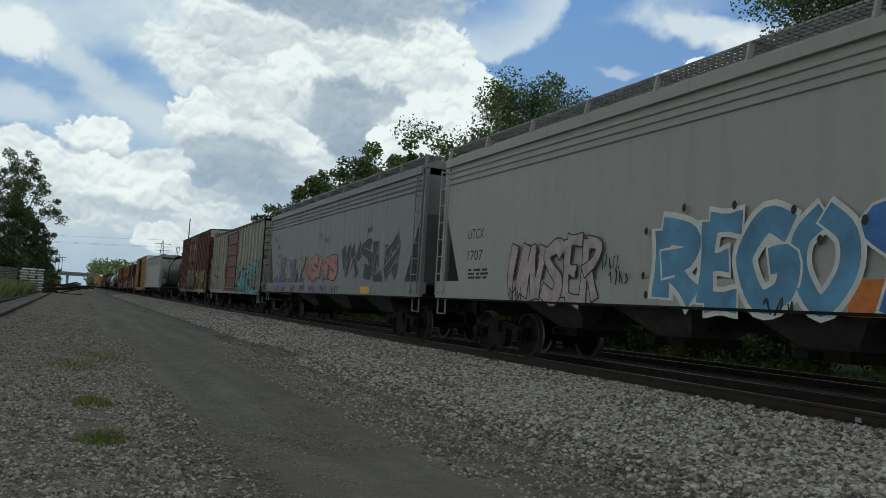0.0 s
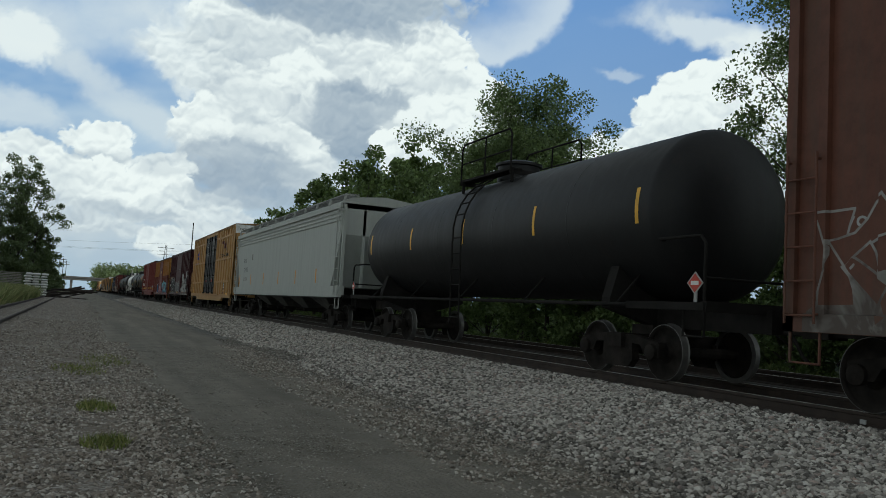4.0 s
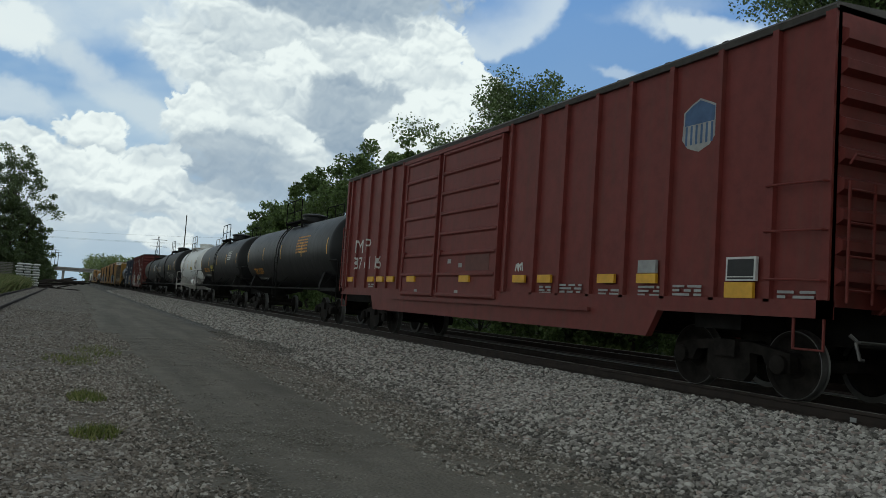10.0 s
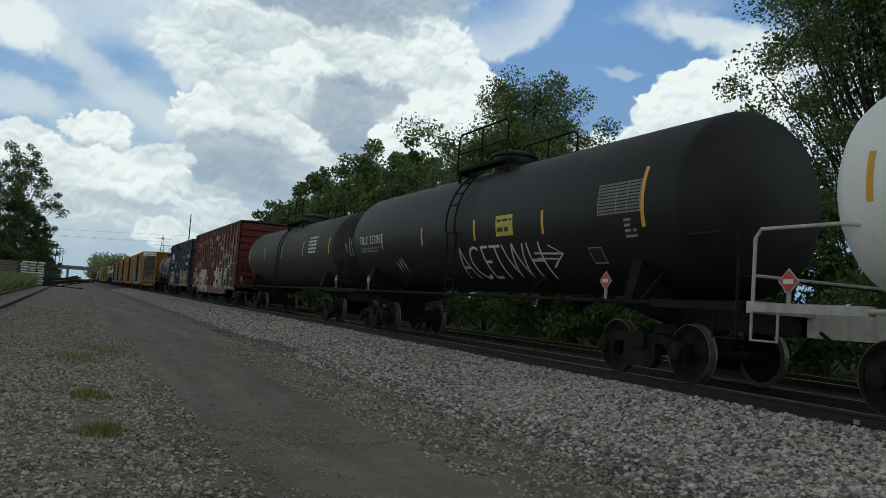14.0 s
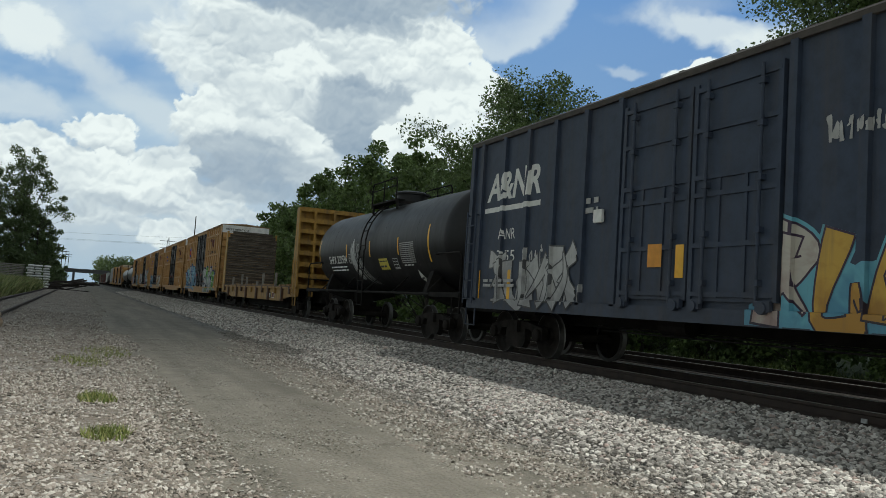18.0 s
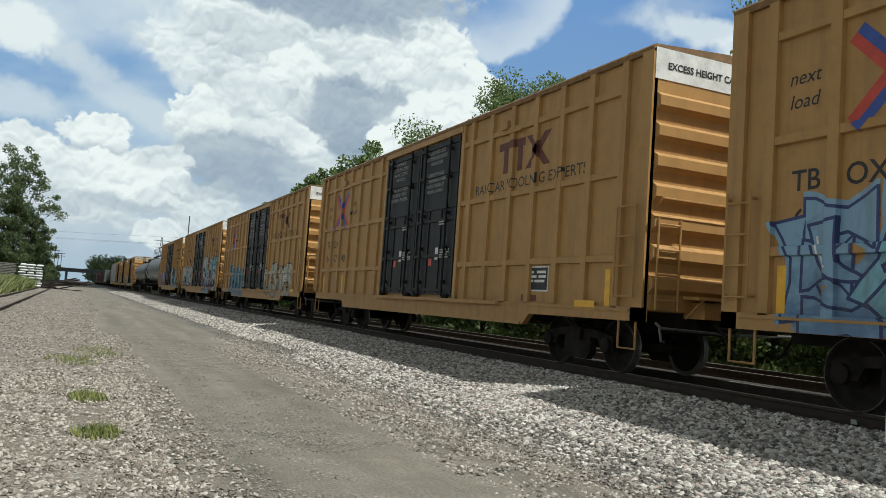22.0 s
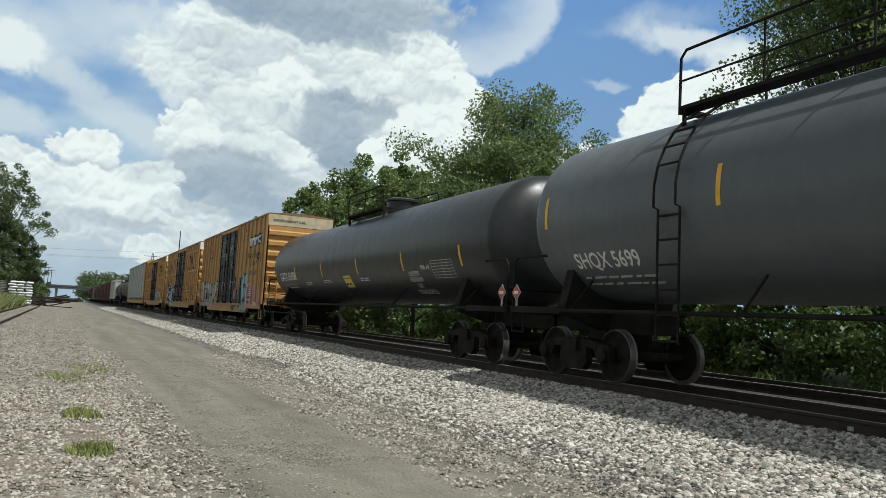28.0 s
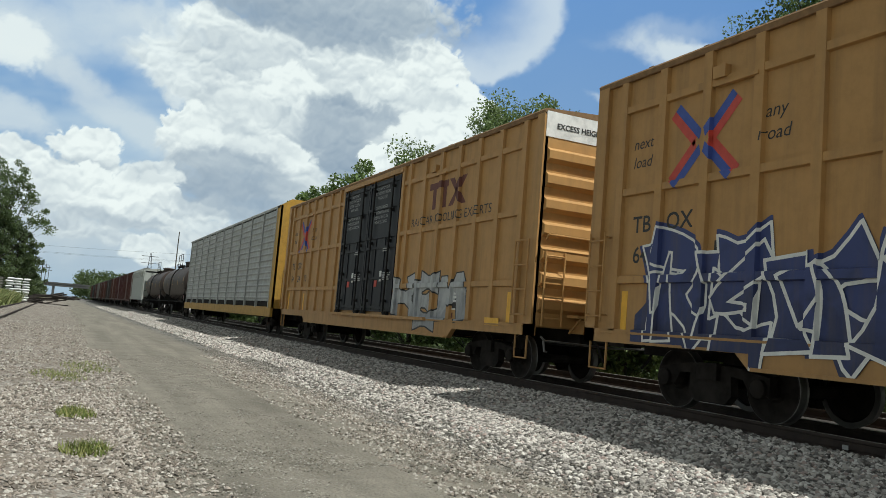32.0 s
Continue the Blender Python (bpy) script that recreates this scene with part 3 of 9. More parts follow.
def end_fittings(car, half, mat, bot, top, dark=under, wheel=False):
    """What hangs on the end that faces the camera: ladder, platform, grab irons and brake wheel."""
    y = -half - 0.13
    s = Shape()
    for x in (-1.42, -0.98):
        s.rod((x, y, bot + 0.1), (x, y, bot + 1.55), 0.02)
    for k in range(4):
        s.rod((-1.42, y, bot + 0.25 + 0.4 * k), (-0.98, y, bot + 0.25 + 0.4 * k), 0.017)
    part("end_ladder", s, mat, car)
    s = Shape()
    s.path([(-1.45, y - 0.02, bot + 1.75), (-1.45, y - 0.09, bot + 1.85), (0.5, y - 0.09, bot + 1.85), (0.5, y - 0.02, bot + 1.75)], 0.018)
    part("grab_iron", s, mat, car)
    s = Shape().box(-0.8, 0.9, -half - 0.42, -half - 0.05, bot + 0.30, bot + 0.35)
    s.rod((-0.7, -half - 0.40, bot + 0.3), (-0.7, -half - 0.02, bot + 0.0), 0.02).rod((0.8, -half - 0.40, bot + 0.3), (0.8, -half - 0.02, bot + 0.0), 0.02)
    part("end_platform", s, mat, car)
    s = Shape().box(-0.55, 0.55, -half - 0.28, -half + 0.2, bot + 0.0, bot + 0.26)
    part("striker", s, mat, car)
    if wheel:
        s = Shape()
        pts = [(0.15 + 0.28 * math.cos(a * 0.3927), -half - 0.34, bot + 1.15 + 0.28 * math.sin(a * 0.3927)) for a in range(17)]
        s.path(pts, 0.02)
        for a in range(0, 16, 4):
            s.rod(pts[a], (0.15, -half - 0.28, bot + 1.15), 0.014)
        s.box(-0.05, 0.35, -half - 0.28, -half - 0.08, bot + 0.85, bot + 1.35)
        part("brake_wheel", s, dark, car)
    s = Shape().path([(-1.50, -half - 0.25, 0.78), (-1.42, -half - 0.30, 0.70), (0, -half - 0.45, 0.66), (1.4, -half - 0.3, 0.70)], 0.022)
    s.path([(-1.46, -half - 0.30, 0.70), (-1.46, -half - 0.36, 0.50), (-1.40, -half - 0.36, 0.50)], 0.022)
    part("uncoupling_lever", s, rim, car)


def side_body(car, half, bot, top, mat, roof_mat, sill_mat, mid_drop=0.0, drop_at=3.2):
    """Shell, roof and side sills shared by all the boxcars."""
    part("body", Shape().box(-HALF + 0.07, HALF - 0.07, -half + 0.02, half - 0.02, bot + 0.18, top - 0.06), mat, car)
    r = Shape()
    r.slab([(-HALF + 0.01, top - 0.10), (-HALF - 0.015, top - 0.02), (-HALF + 0.02, top + 0.02), (0, top + 0.13), (HALF - 0.02, top + 0.02), (HALF - 0.01, top - 0.10)], 1, -half, half)
    k = -half + 0.6
    while k < half - 0.3:
        r.slab([(-HALF + 0.03, top + 0.02), (-HALF + 0.03, top + 0.038), (0, top + 0.155), (HALF - 0.03, top + 0.038), (HALF - 0.03, top + 0.02)], 1, k, k + 0.10)
        k += 1.22
    part("roof", r, roof_mat, car)
    d = mid_drop
    SILLS[car.name] = (bot - d + 0.006, bot + 0.222, bot + 0.004, half - drop_at - 0.25)
    for s in (-1, 1):
        sill = Shape()
        poly = [(-half, bot), (-half, bot + 0.22), (half, bot + 0.22), (half, bot)]
        if d:
            poly += [(half - drop_at, bot), (half - drop_at - 0.25, bot - d), (-half + drop_at + 0.25, bot - d), (-half + drop_at, bot)]
        sill.slab(poly, 0, min(s * HALF, s * (HALF - 0.12)), max(s * HALF, s * (HALF - 0.12)))
        part("side_sill", sill, sill_mat, car)
    part("underframe", Shape().box(-0.35, 0.35, -half + 0.1, half - 0.1, 0.62, bot + 0.2).box(-1.2, 1.2, -half + 1.7, -half + 2.6, 0.74, bot + 0.2).box(-1.2, 1.2, half - 2.6, half - 1.7, 0.74, bot + 0.2), under, car)
    b = Shape()
    b.lathe([(-0.35, 0.05), (-0.33, 0.17), (0.33, 0.17), (0.35, 0.05)], (-0.7, 1.2, 0.72), 1, 12)
    b.rod((-0.5, -half + 2.5, 0.6), (-0.5, half - 2.5, 0.6), 0.02).rod((-0.9, -3, 0.55), (-0.9, 3, 0.55), 0.015)
    part("brake_cylinder", b, under, car)


def posts(car, ys, bot, top, mat, w=0.09, d=0.07, name="side_post"):
    for y in ys:
        s = Shape().slab([(-HALF + d, y - w), (-HALF, y - w * 0.9), (-HALF, y + w * 0.9), (-HALF + d, y + w)], 2, bot, top)
        part(name, s, mat, car)
        RIBS.setdefault(car.name, []).append((y, w))


def plug_door(car, y0, y1, z0, z1, mat, rod_mat):
    """A plug door with its ribs, locking rods and rollers."""
    x = -HALF + 0.02
    door = part("door", Shape().box(x, x + 0.08, y0 + 0.02, y1 - 0.02, z0, z1), mat, car, "dark plug door with locking rods")
    r = Shape()
    for f in (0.03, 0.25, 0.48, 0.56, 0.78, 0.97):
        z = z0 + (z1 - z0) * f
        part("door_rib", Shape().box(x - 0.035, x, y0 + 0.05, y1 - 0.05, z - 0.035, z + 0.035), mat, door)
    r.box(x - 0.03, x, y0 + 0.02, y0 + 0.10, z0, z1).box(x - 0.03, x, y1 - 0.10, y1 - 0.02, z0, z1)
    for f in (0.36, 0.66):
        y = y0 + (y1 - y0) * f
        r.box(x - 0.025, x, y - 0.03, y + 0.03, z0 + 0.05, z0 + (z1 - z0) * 0.56)
    part("door_frame", r, mat, door)
    for f in (0.2, 0.8):
        g = Shape()
        y = y0 + (y1 - y0) * f
        g.rod((x - 0.06, y, z0 - 0.05), (x - 0.06, y, z1 + 0.02), 0.025, 8)
        for q in (0.08, 0.3, 0.52, 0.75, 0.93):
            z = z0 + (z1 - z0) * q
            g.box(x - 0.09, x, y - 0.05, y + 0.05, z - 0.04, z + 0.04)
        part("locking_rod", g, rod_mat, door)
    for f in (0.12, 0.88):
        y = y0 + (y1 - y0) * f
        part("roller", Shape().lathe([(-0.05, 0.08), (0.05, 0.08)], (x - 0.06, y, z0 - 0.08), 0, 12).box(x - 0.08, x, y - 0.12, y + 0.12, z0 - 0.12, z0 + 0.02), rod_mat, door)
    return door


def slide_door(car, y0, y1, z0, z1, mat, panels=5, track=True):
    """A sliding door with pressed horizontal panels."""
    x = -HALF - 0.02
    door = part("door", Shape().box(x, x + 0.09, y0, y1, z0, z1), mat, car)
    for k in range(panels + 1):
        z = z0 + 0.04 + (z1 - z0 - 0.08) * k / panels
        part("door_rib", Shape().slab([(x, z - 0.06), (x - 0.045, z - 0.02), (x - 0.045, z + 0.02), (x, z + 0.06)], 1, y0 + 0.06, y1 - 0.06), mat, door)
    part("door_post", Shape().box(x - 0.03, x, y0, y0 + 0.07, z0, z1), mat, door)
    part("door_post", Shape().box(x - 0.03, x, y1 - 0.07, y1, z0, z1), mat, door)
    part("door_handle", Shape().rod((x - 0.07, y1 - 0.18, z0 + 0.6), (x - 0.07, y1 - 0.18, z0 + 1.5), 0.02).box(x - 0.08, x, y1 - 0.26, y1 - 0.10, z0 + 1.0, z0 + 1.12), mat, door)
    if track:
        part("door_track", Shape().box(x - 0.03, x + 0.1, y0 - (y1 - y0), y1 + 0.1, z0 - 0.10, z0 - 0.03), mat, car)
    return door


def frange(a, b, n):
    return [a + (b - a) * i / (n - 1) for i in range(n)]


YELLOW = (0.385, 0.214, 0.076)


def crossed_emblem(car, yc, zc, ay=0.56, az=0.56, w=0.27):
    """Four arms, each blue towards the top or bottom and red towards the sides."""
    polys = {"blue": [], "red": []}
    for sy in (-1, 1):
        for sz in (-1, 1):
            L = math.hypot(ay, az)
            dy, dz = sy * ay / L, sz * az / L
            ny, nz = -sy * abs(dz), sz * abs(dy)
            for name, a, b in (("blue", 0.0, w / 2), ("red", -w / 2, 0.0)):
                polys[name].append([(yc + 0.06 * sy + ny * q + dy * r, zc + nz * q + dz * r) for q, r in ((a, 0.05), (b, 0.12), (b, L), (a, L))])
    flat(car, "emblem", polys["blue"], blue_ink, 0.004, label="crossed blue and red emblem")
    flat(car, "emblem_side", polys["red"], red_ink, 0.005)


def rack_box(s0, s1, label, marks=None, style=0, tint=1.0, wheel=False, rust=0.12, dirt=0.3, slogan=True, band=True):
    """A 60-foot high-cube boxcar: yellow ribbed sides and two dark plug doors."""
    car, h = wagon("boxcar", label, s0, s1)
    col = tuple(c * tint for c in YELLOW)
    mat = paint("yellow_boxcar_paint", col, dirt, rust, fade=0.25, mottle=0.35)
    dmat = paint("blue_black_door_paint", (0.010, 0.011, 0.015), 0.2, 0.05, grime=(0.035, 0.035, 0.034))
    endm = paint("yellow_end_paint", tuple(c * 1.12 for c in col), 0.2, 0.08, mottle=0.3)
    bandm = paint("white_band_paint", (0.76, 0.75, 0.72) if rust < 0.3 else (0.5, 0.42, 0.3), 0.15, rust * 0.6)
    bot, top = 0.78, 5.22
    side_body(car, h, bot, top, mat, plain("rust_stained_roof", (0.22, 0.125, 0.055), 0.7, 0.1), mat, 0.22, 3.4)
    d = 2.45
    near = frange(-h + 0.72, -3.04, 7) + [-d - 0.11]
    far = [d + 0.11] + frange(3.04, h - 0.72, 7)
    posts(car, near + far, bot + 0.2, top - 0.10, mat)
    part("corner_post", Shape().box(-HALF, -HALF + 0.1, -h, -h + 0.28, bot, top - 0.06), mat, car)
    part("corner_post", Shape().box(-HALF, -HALF + 0.1, h - 0.28, h, bot, top - 0.06), mat, car)
    if style == 0:
        RAILS[car.name] = [(z, 0.07) for z in (1.80, 3.24, 4.63)]
        for z in (1.80, 3.24, 4.63):
            for a, b in ((-h + 0.75, -d - 0.2), (d + 0.2, h - 0.75)):
                part("side_rail", Shape().slab([(-HALF + 0.07, z - 0.07), (-HALF + 0.01, z - 0.056), (-HALF + 0.01, z + 0.056), (-HALF + 0.07, z + 0.07)], 1, a, b), mat, car)
    part("door_header", Shape().box(-HALF - 0.02, -HALF + 0.06, -d - 0.1, d + 0.1, 4.98, 5.12), mat, car)
    part("door_sill", Shape().box(-HALF - 0.10, -HALF + 0.06, -d - 2.4, d + 0.3, 0.92, 1.0), mat, car)
    part("sill_lip", Shape().box(-HALF - 0.035, -HALF + 0.02, -h + 3.7, h - 3.7, bot - 0.22, bot - 0.17), mat, car)
    part("sill_flange", Shape().box(-HALF - 0.02, -HALF + 0.02, -h + 0.3, h - 0.3, bot + 0.15, bot + 0.185), mat, car)
    for i, (a, b) in enumerate(((-d, 0.0), (0.0, d))):
        door = plug_door(car, a, b, 1.08, 4.94, dmat, under)
        rows = (("CLOSE AND LOCK", "BOTH DOORS BEFORE", "MOVING CAR", "", "CIERRE Y PONGA", "EL SEGURO EN AMBAS", "PUERTAS ANTES DE", "MOVER EL CARRO"), ("IMPORTANT", "CLOSE THIS DOOR", "BEFORE CLOSING", "MAIN DOOR", "", "CIERRE ESTA PUERTA", "ANTES DE CERRAR", "LA PUERTA PRINCIPAL"))[i]
        for k, text in enumerate(rows):
            if text:
                lettering(door, text, (a + b) / 2 + 0.1, 4.66 - 0.145 * k, 0.095, pale_ink, -HALF - 0.016, wide=0.92, name="print")
        patch(door, "notice", a + 0.9, a + 1.12, 1.95, 2.25, white_ink, -HALF + 0.02, 0.012)
        patch(door, "notice", a + 1.3, a + 1.5, 1.80, 1.98, red_ink, -HALF + 0.02, 0.012)
        bars(door, a + 0.25, a + 0.8, 2.2, 4, 0.035, pale_ink, -HALF - 0.012, seed=i + 23)
        bars(door, a + 0.5, a + 0.95, 2.9, 2, 0.035, pale_ink, -HALF - 0.012, seed=i + 33)
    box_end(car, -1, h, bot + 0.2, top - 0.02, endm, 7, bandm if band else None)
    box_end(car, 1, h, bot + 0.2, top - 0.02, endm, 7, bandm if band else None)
    end_fittings(car, h, endm, bot + 0.1, top, wheel=wheel)
    if band:
        vs, fs = words("EXCESS HEIGHT CAR", 0.115, 0.004)
        me = bpy.data.meshes.new("lettering")
        me.from_pydata([(p[0] - 0.55, -h - 0.018, top - 0.36 + p[1]) for p in vs], [], fs)
        me.materials.append(black_ink)
        ob = new("lettering", me)
        ob.parent = car
    part("end_ladder", Shape().rod((-HALF - 0.07, -h + 0.16, 1.15), (-HALF - 0.07, -h + 0.16, 2.65), 0.02).rod((-HALF - 0.07, -h + 0.66, 1.15), (-HALF - 0.07, -h + 0.66, 2.65), 0.02)
         .rod((-HALF - 0.07, -h + 0.16, 2.63), (-HALF - 0.07, -h + 0.66, 2.63), 0.017).rod((-HALF - 0.07, -h + 0.16, 1.17), (-HALF - 0.07, -h + 0.66, 1.17), 0.017)
         .rod((-HALF - 0.07, -h + 0.16, 1.66), (-HALF - 0.07, -h + 0.66, 1.66), 0.017).rod((-HALF - 0.07, -h + 0.16, 2.14), (-HALF - 0.07, -h + 0.66, 2.14), 0.017), mat, car)
    ladder(car, mat, -HALF - 0.06, h - 0.50, h - 0.10, 1.1, 2.6)
    stirrup(car, mat, -h + 0.40)
    stirrup(car, mat, h - 0.35)
    running_gear(car, h, 2.45)
    sx = -HALF + 0.07
    # emblem and slogan
    crossed_emblem(car, h - 2.55 if style == 0 else h - 2.65, 3.82 if style == 0 else 4.0)
    for text, y, z in (("next", h - 1.2, 3.93), ("load", h - 1.2, 3.62), ("any", h - 3.86, 3.93), ("road", h - 3.86, 3.62)):
        lettering(car, text, y, z + (0.12 if style else 0.0), 0.19, black_ink, sx, slant=0.2)
    if slogan:
        if style == 0:
            lettering(car, "RAILCAR POOLING EXPERTS", -5.48, 3.37, 0.22, black_ink, sx, width=4.4)
        else:
            lettering(car, "Railcar Pooling", -7.0, 3.32, 0.25, black_ink, sx, slant=0.2, width=2.5)
            lettering(car, "Experts", -6.75, 2.95, 0.25, black_ink, sx, slant=0.2, width=1.3)
            bars(car, -7.9, -6.2, 2.85, 1, 0.2, black_ink, sx, name="web_address")
        yy, z0, z1 = (-5.3, 3.72, 4.40) if style == 0 else (-6.75, 3.72, 4.25)
        t = [[(yy + 1.0, z1 - 0.17), (yy - 0.1, z1 - 0.17), (yy - 0.1, z1), (yy + 1.0, z1)]]
        for q in (0.78, 0.18):
            t.append([(yy + q, z0), (yy + q - 0.2, z0), (yy + q - 0.2, z1 - 0.17), (yy + q, z1 - 0.17)])
        t.append([(yy - 0.15, z1), (yy - 0.4, z1), (yy - 1.1, z0), (yy - 0.85, z0)])
        t.append([(yy - 0.85, z1), (yy - 1.1, z1), (yy - 0.4, z0), (yy - 0.15, z0)])
        flat(car, "emblem", t, maroon_ink, 0.004, label="faded maroon block emblem")
    if marks:
        if style == 0:
            spots = ((h - 1.27, h - 2.12), (h - 1.27, h - 2.12, h - 3.02))
        else:
            spots = ((h - 2.25, h - 3.1), (h - 1.85, h - 2.85, h - 3.7))
        for row, text in enumerate(marks):
            for y, pair in zip(spots[row], text):
                lettering(car, pair, y, (2.56, 2.07)[row], 0.27, black_ink, sx, bold=0.004)
    for y in (h - 0.95, h - 3.1, -d - 0.6, -h + 1.0):
        patch(car, "reflector", y - 0.07, y + 0.07, 1.0, 1.62, yellow_ink, sx, 0.006)
    bars(car, -6.2, -5.6, 1.15, 1, 0.12, maroon_ink, sx, seed=7)
    patch(car, "notice_frame", -h + 2.87, -h + 3.63, 1.22, 1.71, white_ink, sx, 0.004)
    patch(car, "notice", -h + 2.9, -h + 3.6, 1.25, 1.68, black_ink, sx, 0.006)
    bars(car, -h + 2.95, -h + 3.55, 1.62, 3, 0.05, white_ink, sx - 0.006)
    patch(car, "notice", -h + 1.25, -h + 1.85, 0.92, 1.08, yellow_ink, -HALF, 0.006)
    for y in (h - 2.9, -d - 2.2):
        part("lock_box", Shape().box(-HALF - 0.04, -HALF + 0.07, y - 0.12, y + 0.12, 4.66, 4.84).box(-HALF - 0.02, -HALF + 0.06, y - 0.7, y + 0.1, 4.55, 4.60), mat, car)
    return car


def old_box(s0, s1, top, bot, label, side, door_mat, d0, d1, endm=None, n1=8, n2=8, ribs=9, drop=0.0, wheel=False, band=None, plug=0, roofc=(0.075, 0.066, 0.06), post_w=0.07, post_at=None, slides=()):
    """A boxcar with plain vertical posts and one sliding door, a pair of plug doors, or ribbed doors at slides."""
    car, h = wagon("boxcar", label, s0, s1)
    side_body(car, h, bot, top, side, plain("weathered_roof", roofc, 0.6, 0.3), side, drop, 3.0)
    mid = (s0 + s1) / 2
    a, b = d0 - mid, d1 - mid
    posts(car, post_at or frange(-h + 0.55, a - 0.12, n1) + frange(b + 0.12, h - 0.55, n2), bot + 0.18, top - 0.08, side, post_w)
    part("corner_post", Shape().box(-HALF, -HALF + 0.1, -h, -h + 0.16, bot, top - 0.06), side, car)
    part("corner_post", Shape().box(-HALF, -HALF + 0.1, h - 0.16, h, bot, top - 0.06), side, car)
    if slides:
        for p, q in slides:
            slide_door(car, p, q, bot + 0.06, top - 0.24, door_mat, 7, False)
        part("door_track", Shape().box(-HALF - 0.07, -HALF + 0.08, -4.7, 4.6, bot - 0.07, bot - 0.01), side, car)
        part("door_header", Shape().box(-HALF - 0.05, -HALF + 0.06, min(p for p, q in slides) - 0.2, max(q for p, q in slides) + 0.2, top - 0.22, top - 0.12), side, car)
    elif plug:
        m = (a + b) / 2
        plug_door(car, a, m, bot + 0.32, top - 0.3, door_mat, door_mat)
        plug_door(car, m, b, bot + 0.32, top - 0.3, door_mat, door_mat)
    else:
        slide_door(car, a, b, bot + 0.25, top - 0.22, door_mat)
    box_end(car, -1, h, bot + 0.15, top - 0.02, endm or side, ribs, band)
    box_end(car, 1, h, bot + 0.15, top - 0.02, endm or side, ribs, band)
    if band:
        vs, fs = words("EXCESS HEIGHT CAR", 0.115, 0.004)
        me = bpy.data.meshes.new("lettering")
        me.from_pydata([(p[0] - 0.55, -h - 0.018, top - 0.36 + p[1]) for p in vs], [], fs)
        me.materials.append(black_ink)
        new("lettering", me).parent = car
    end_fittings(car, h, endm or side, bot + 0.1, top, wheel=wheel)
    if slides:
        for z in (1.42, 2.03, 2.62):
            part("grab_iron", Shape().path([(-HALF + 0.07, -h + 0.95, z), (-HALF - 0.07, -h + 0.93, z), (-HALF - 0.07, -h + 0.05, z - 0.02), (-HALF + 0.02, -h + 0.03, z - 0.02)], 0.016), side, car)
    else:
        ladder(car, side, -HALF - 0.06, -h + 0.08, -h + 0.52, bot + 0.1, bot + 2.2)
    ladder(car, side, -HALF - 0.06, h - 0.52, h - 0.08, bot + 0.1, bot + 2.2)
    stirrup(car, side, -h + 0.3, bot)
    stirrup(car, side, h - 0.3, bot)
    running_gear(car, h, 1.62 if h < 8.2 else 2.05)
    return car, h


# ---- covered hoppers ----
# chute colour is darkened to hold the shade under the hopper body
CHUTE = plain("shaded_chute_paint", (0.085, 0.083, 0.078), 0.8, 0, 0.35, 3.0)


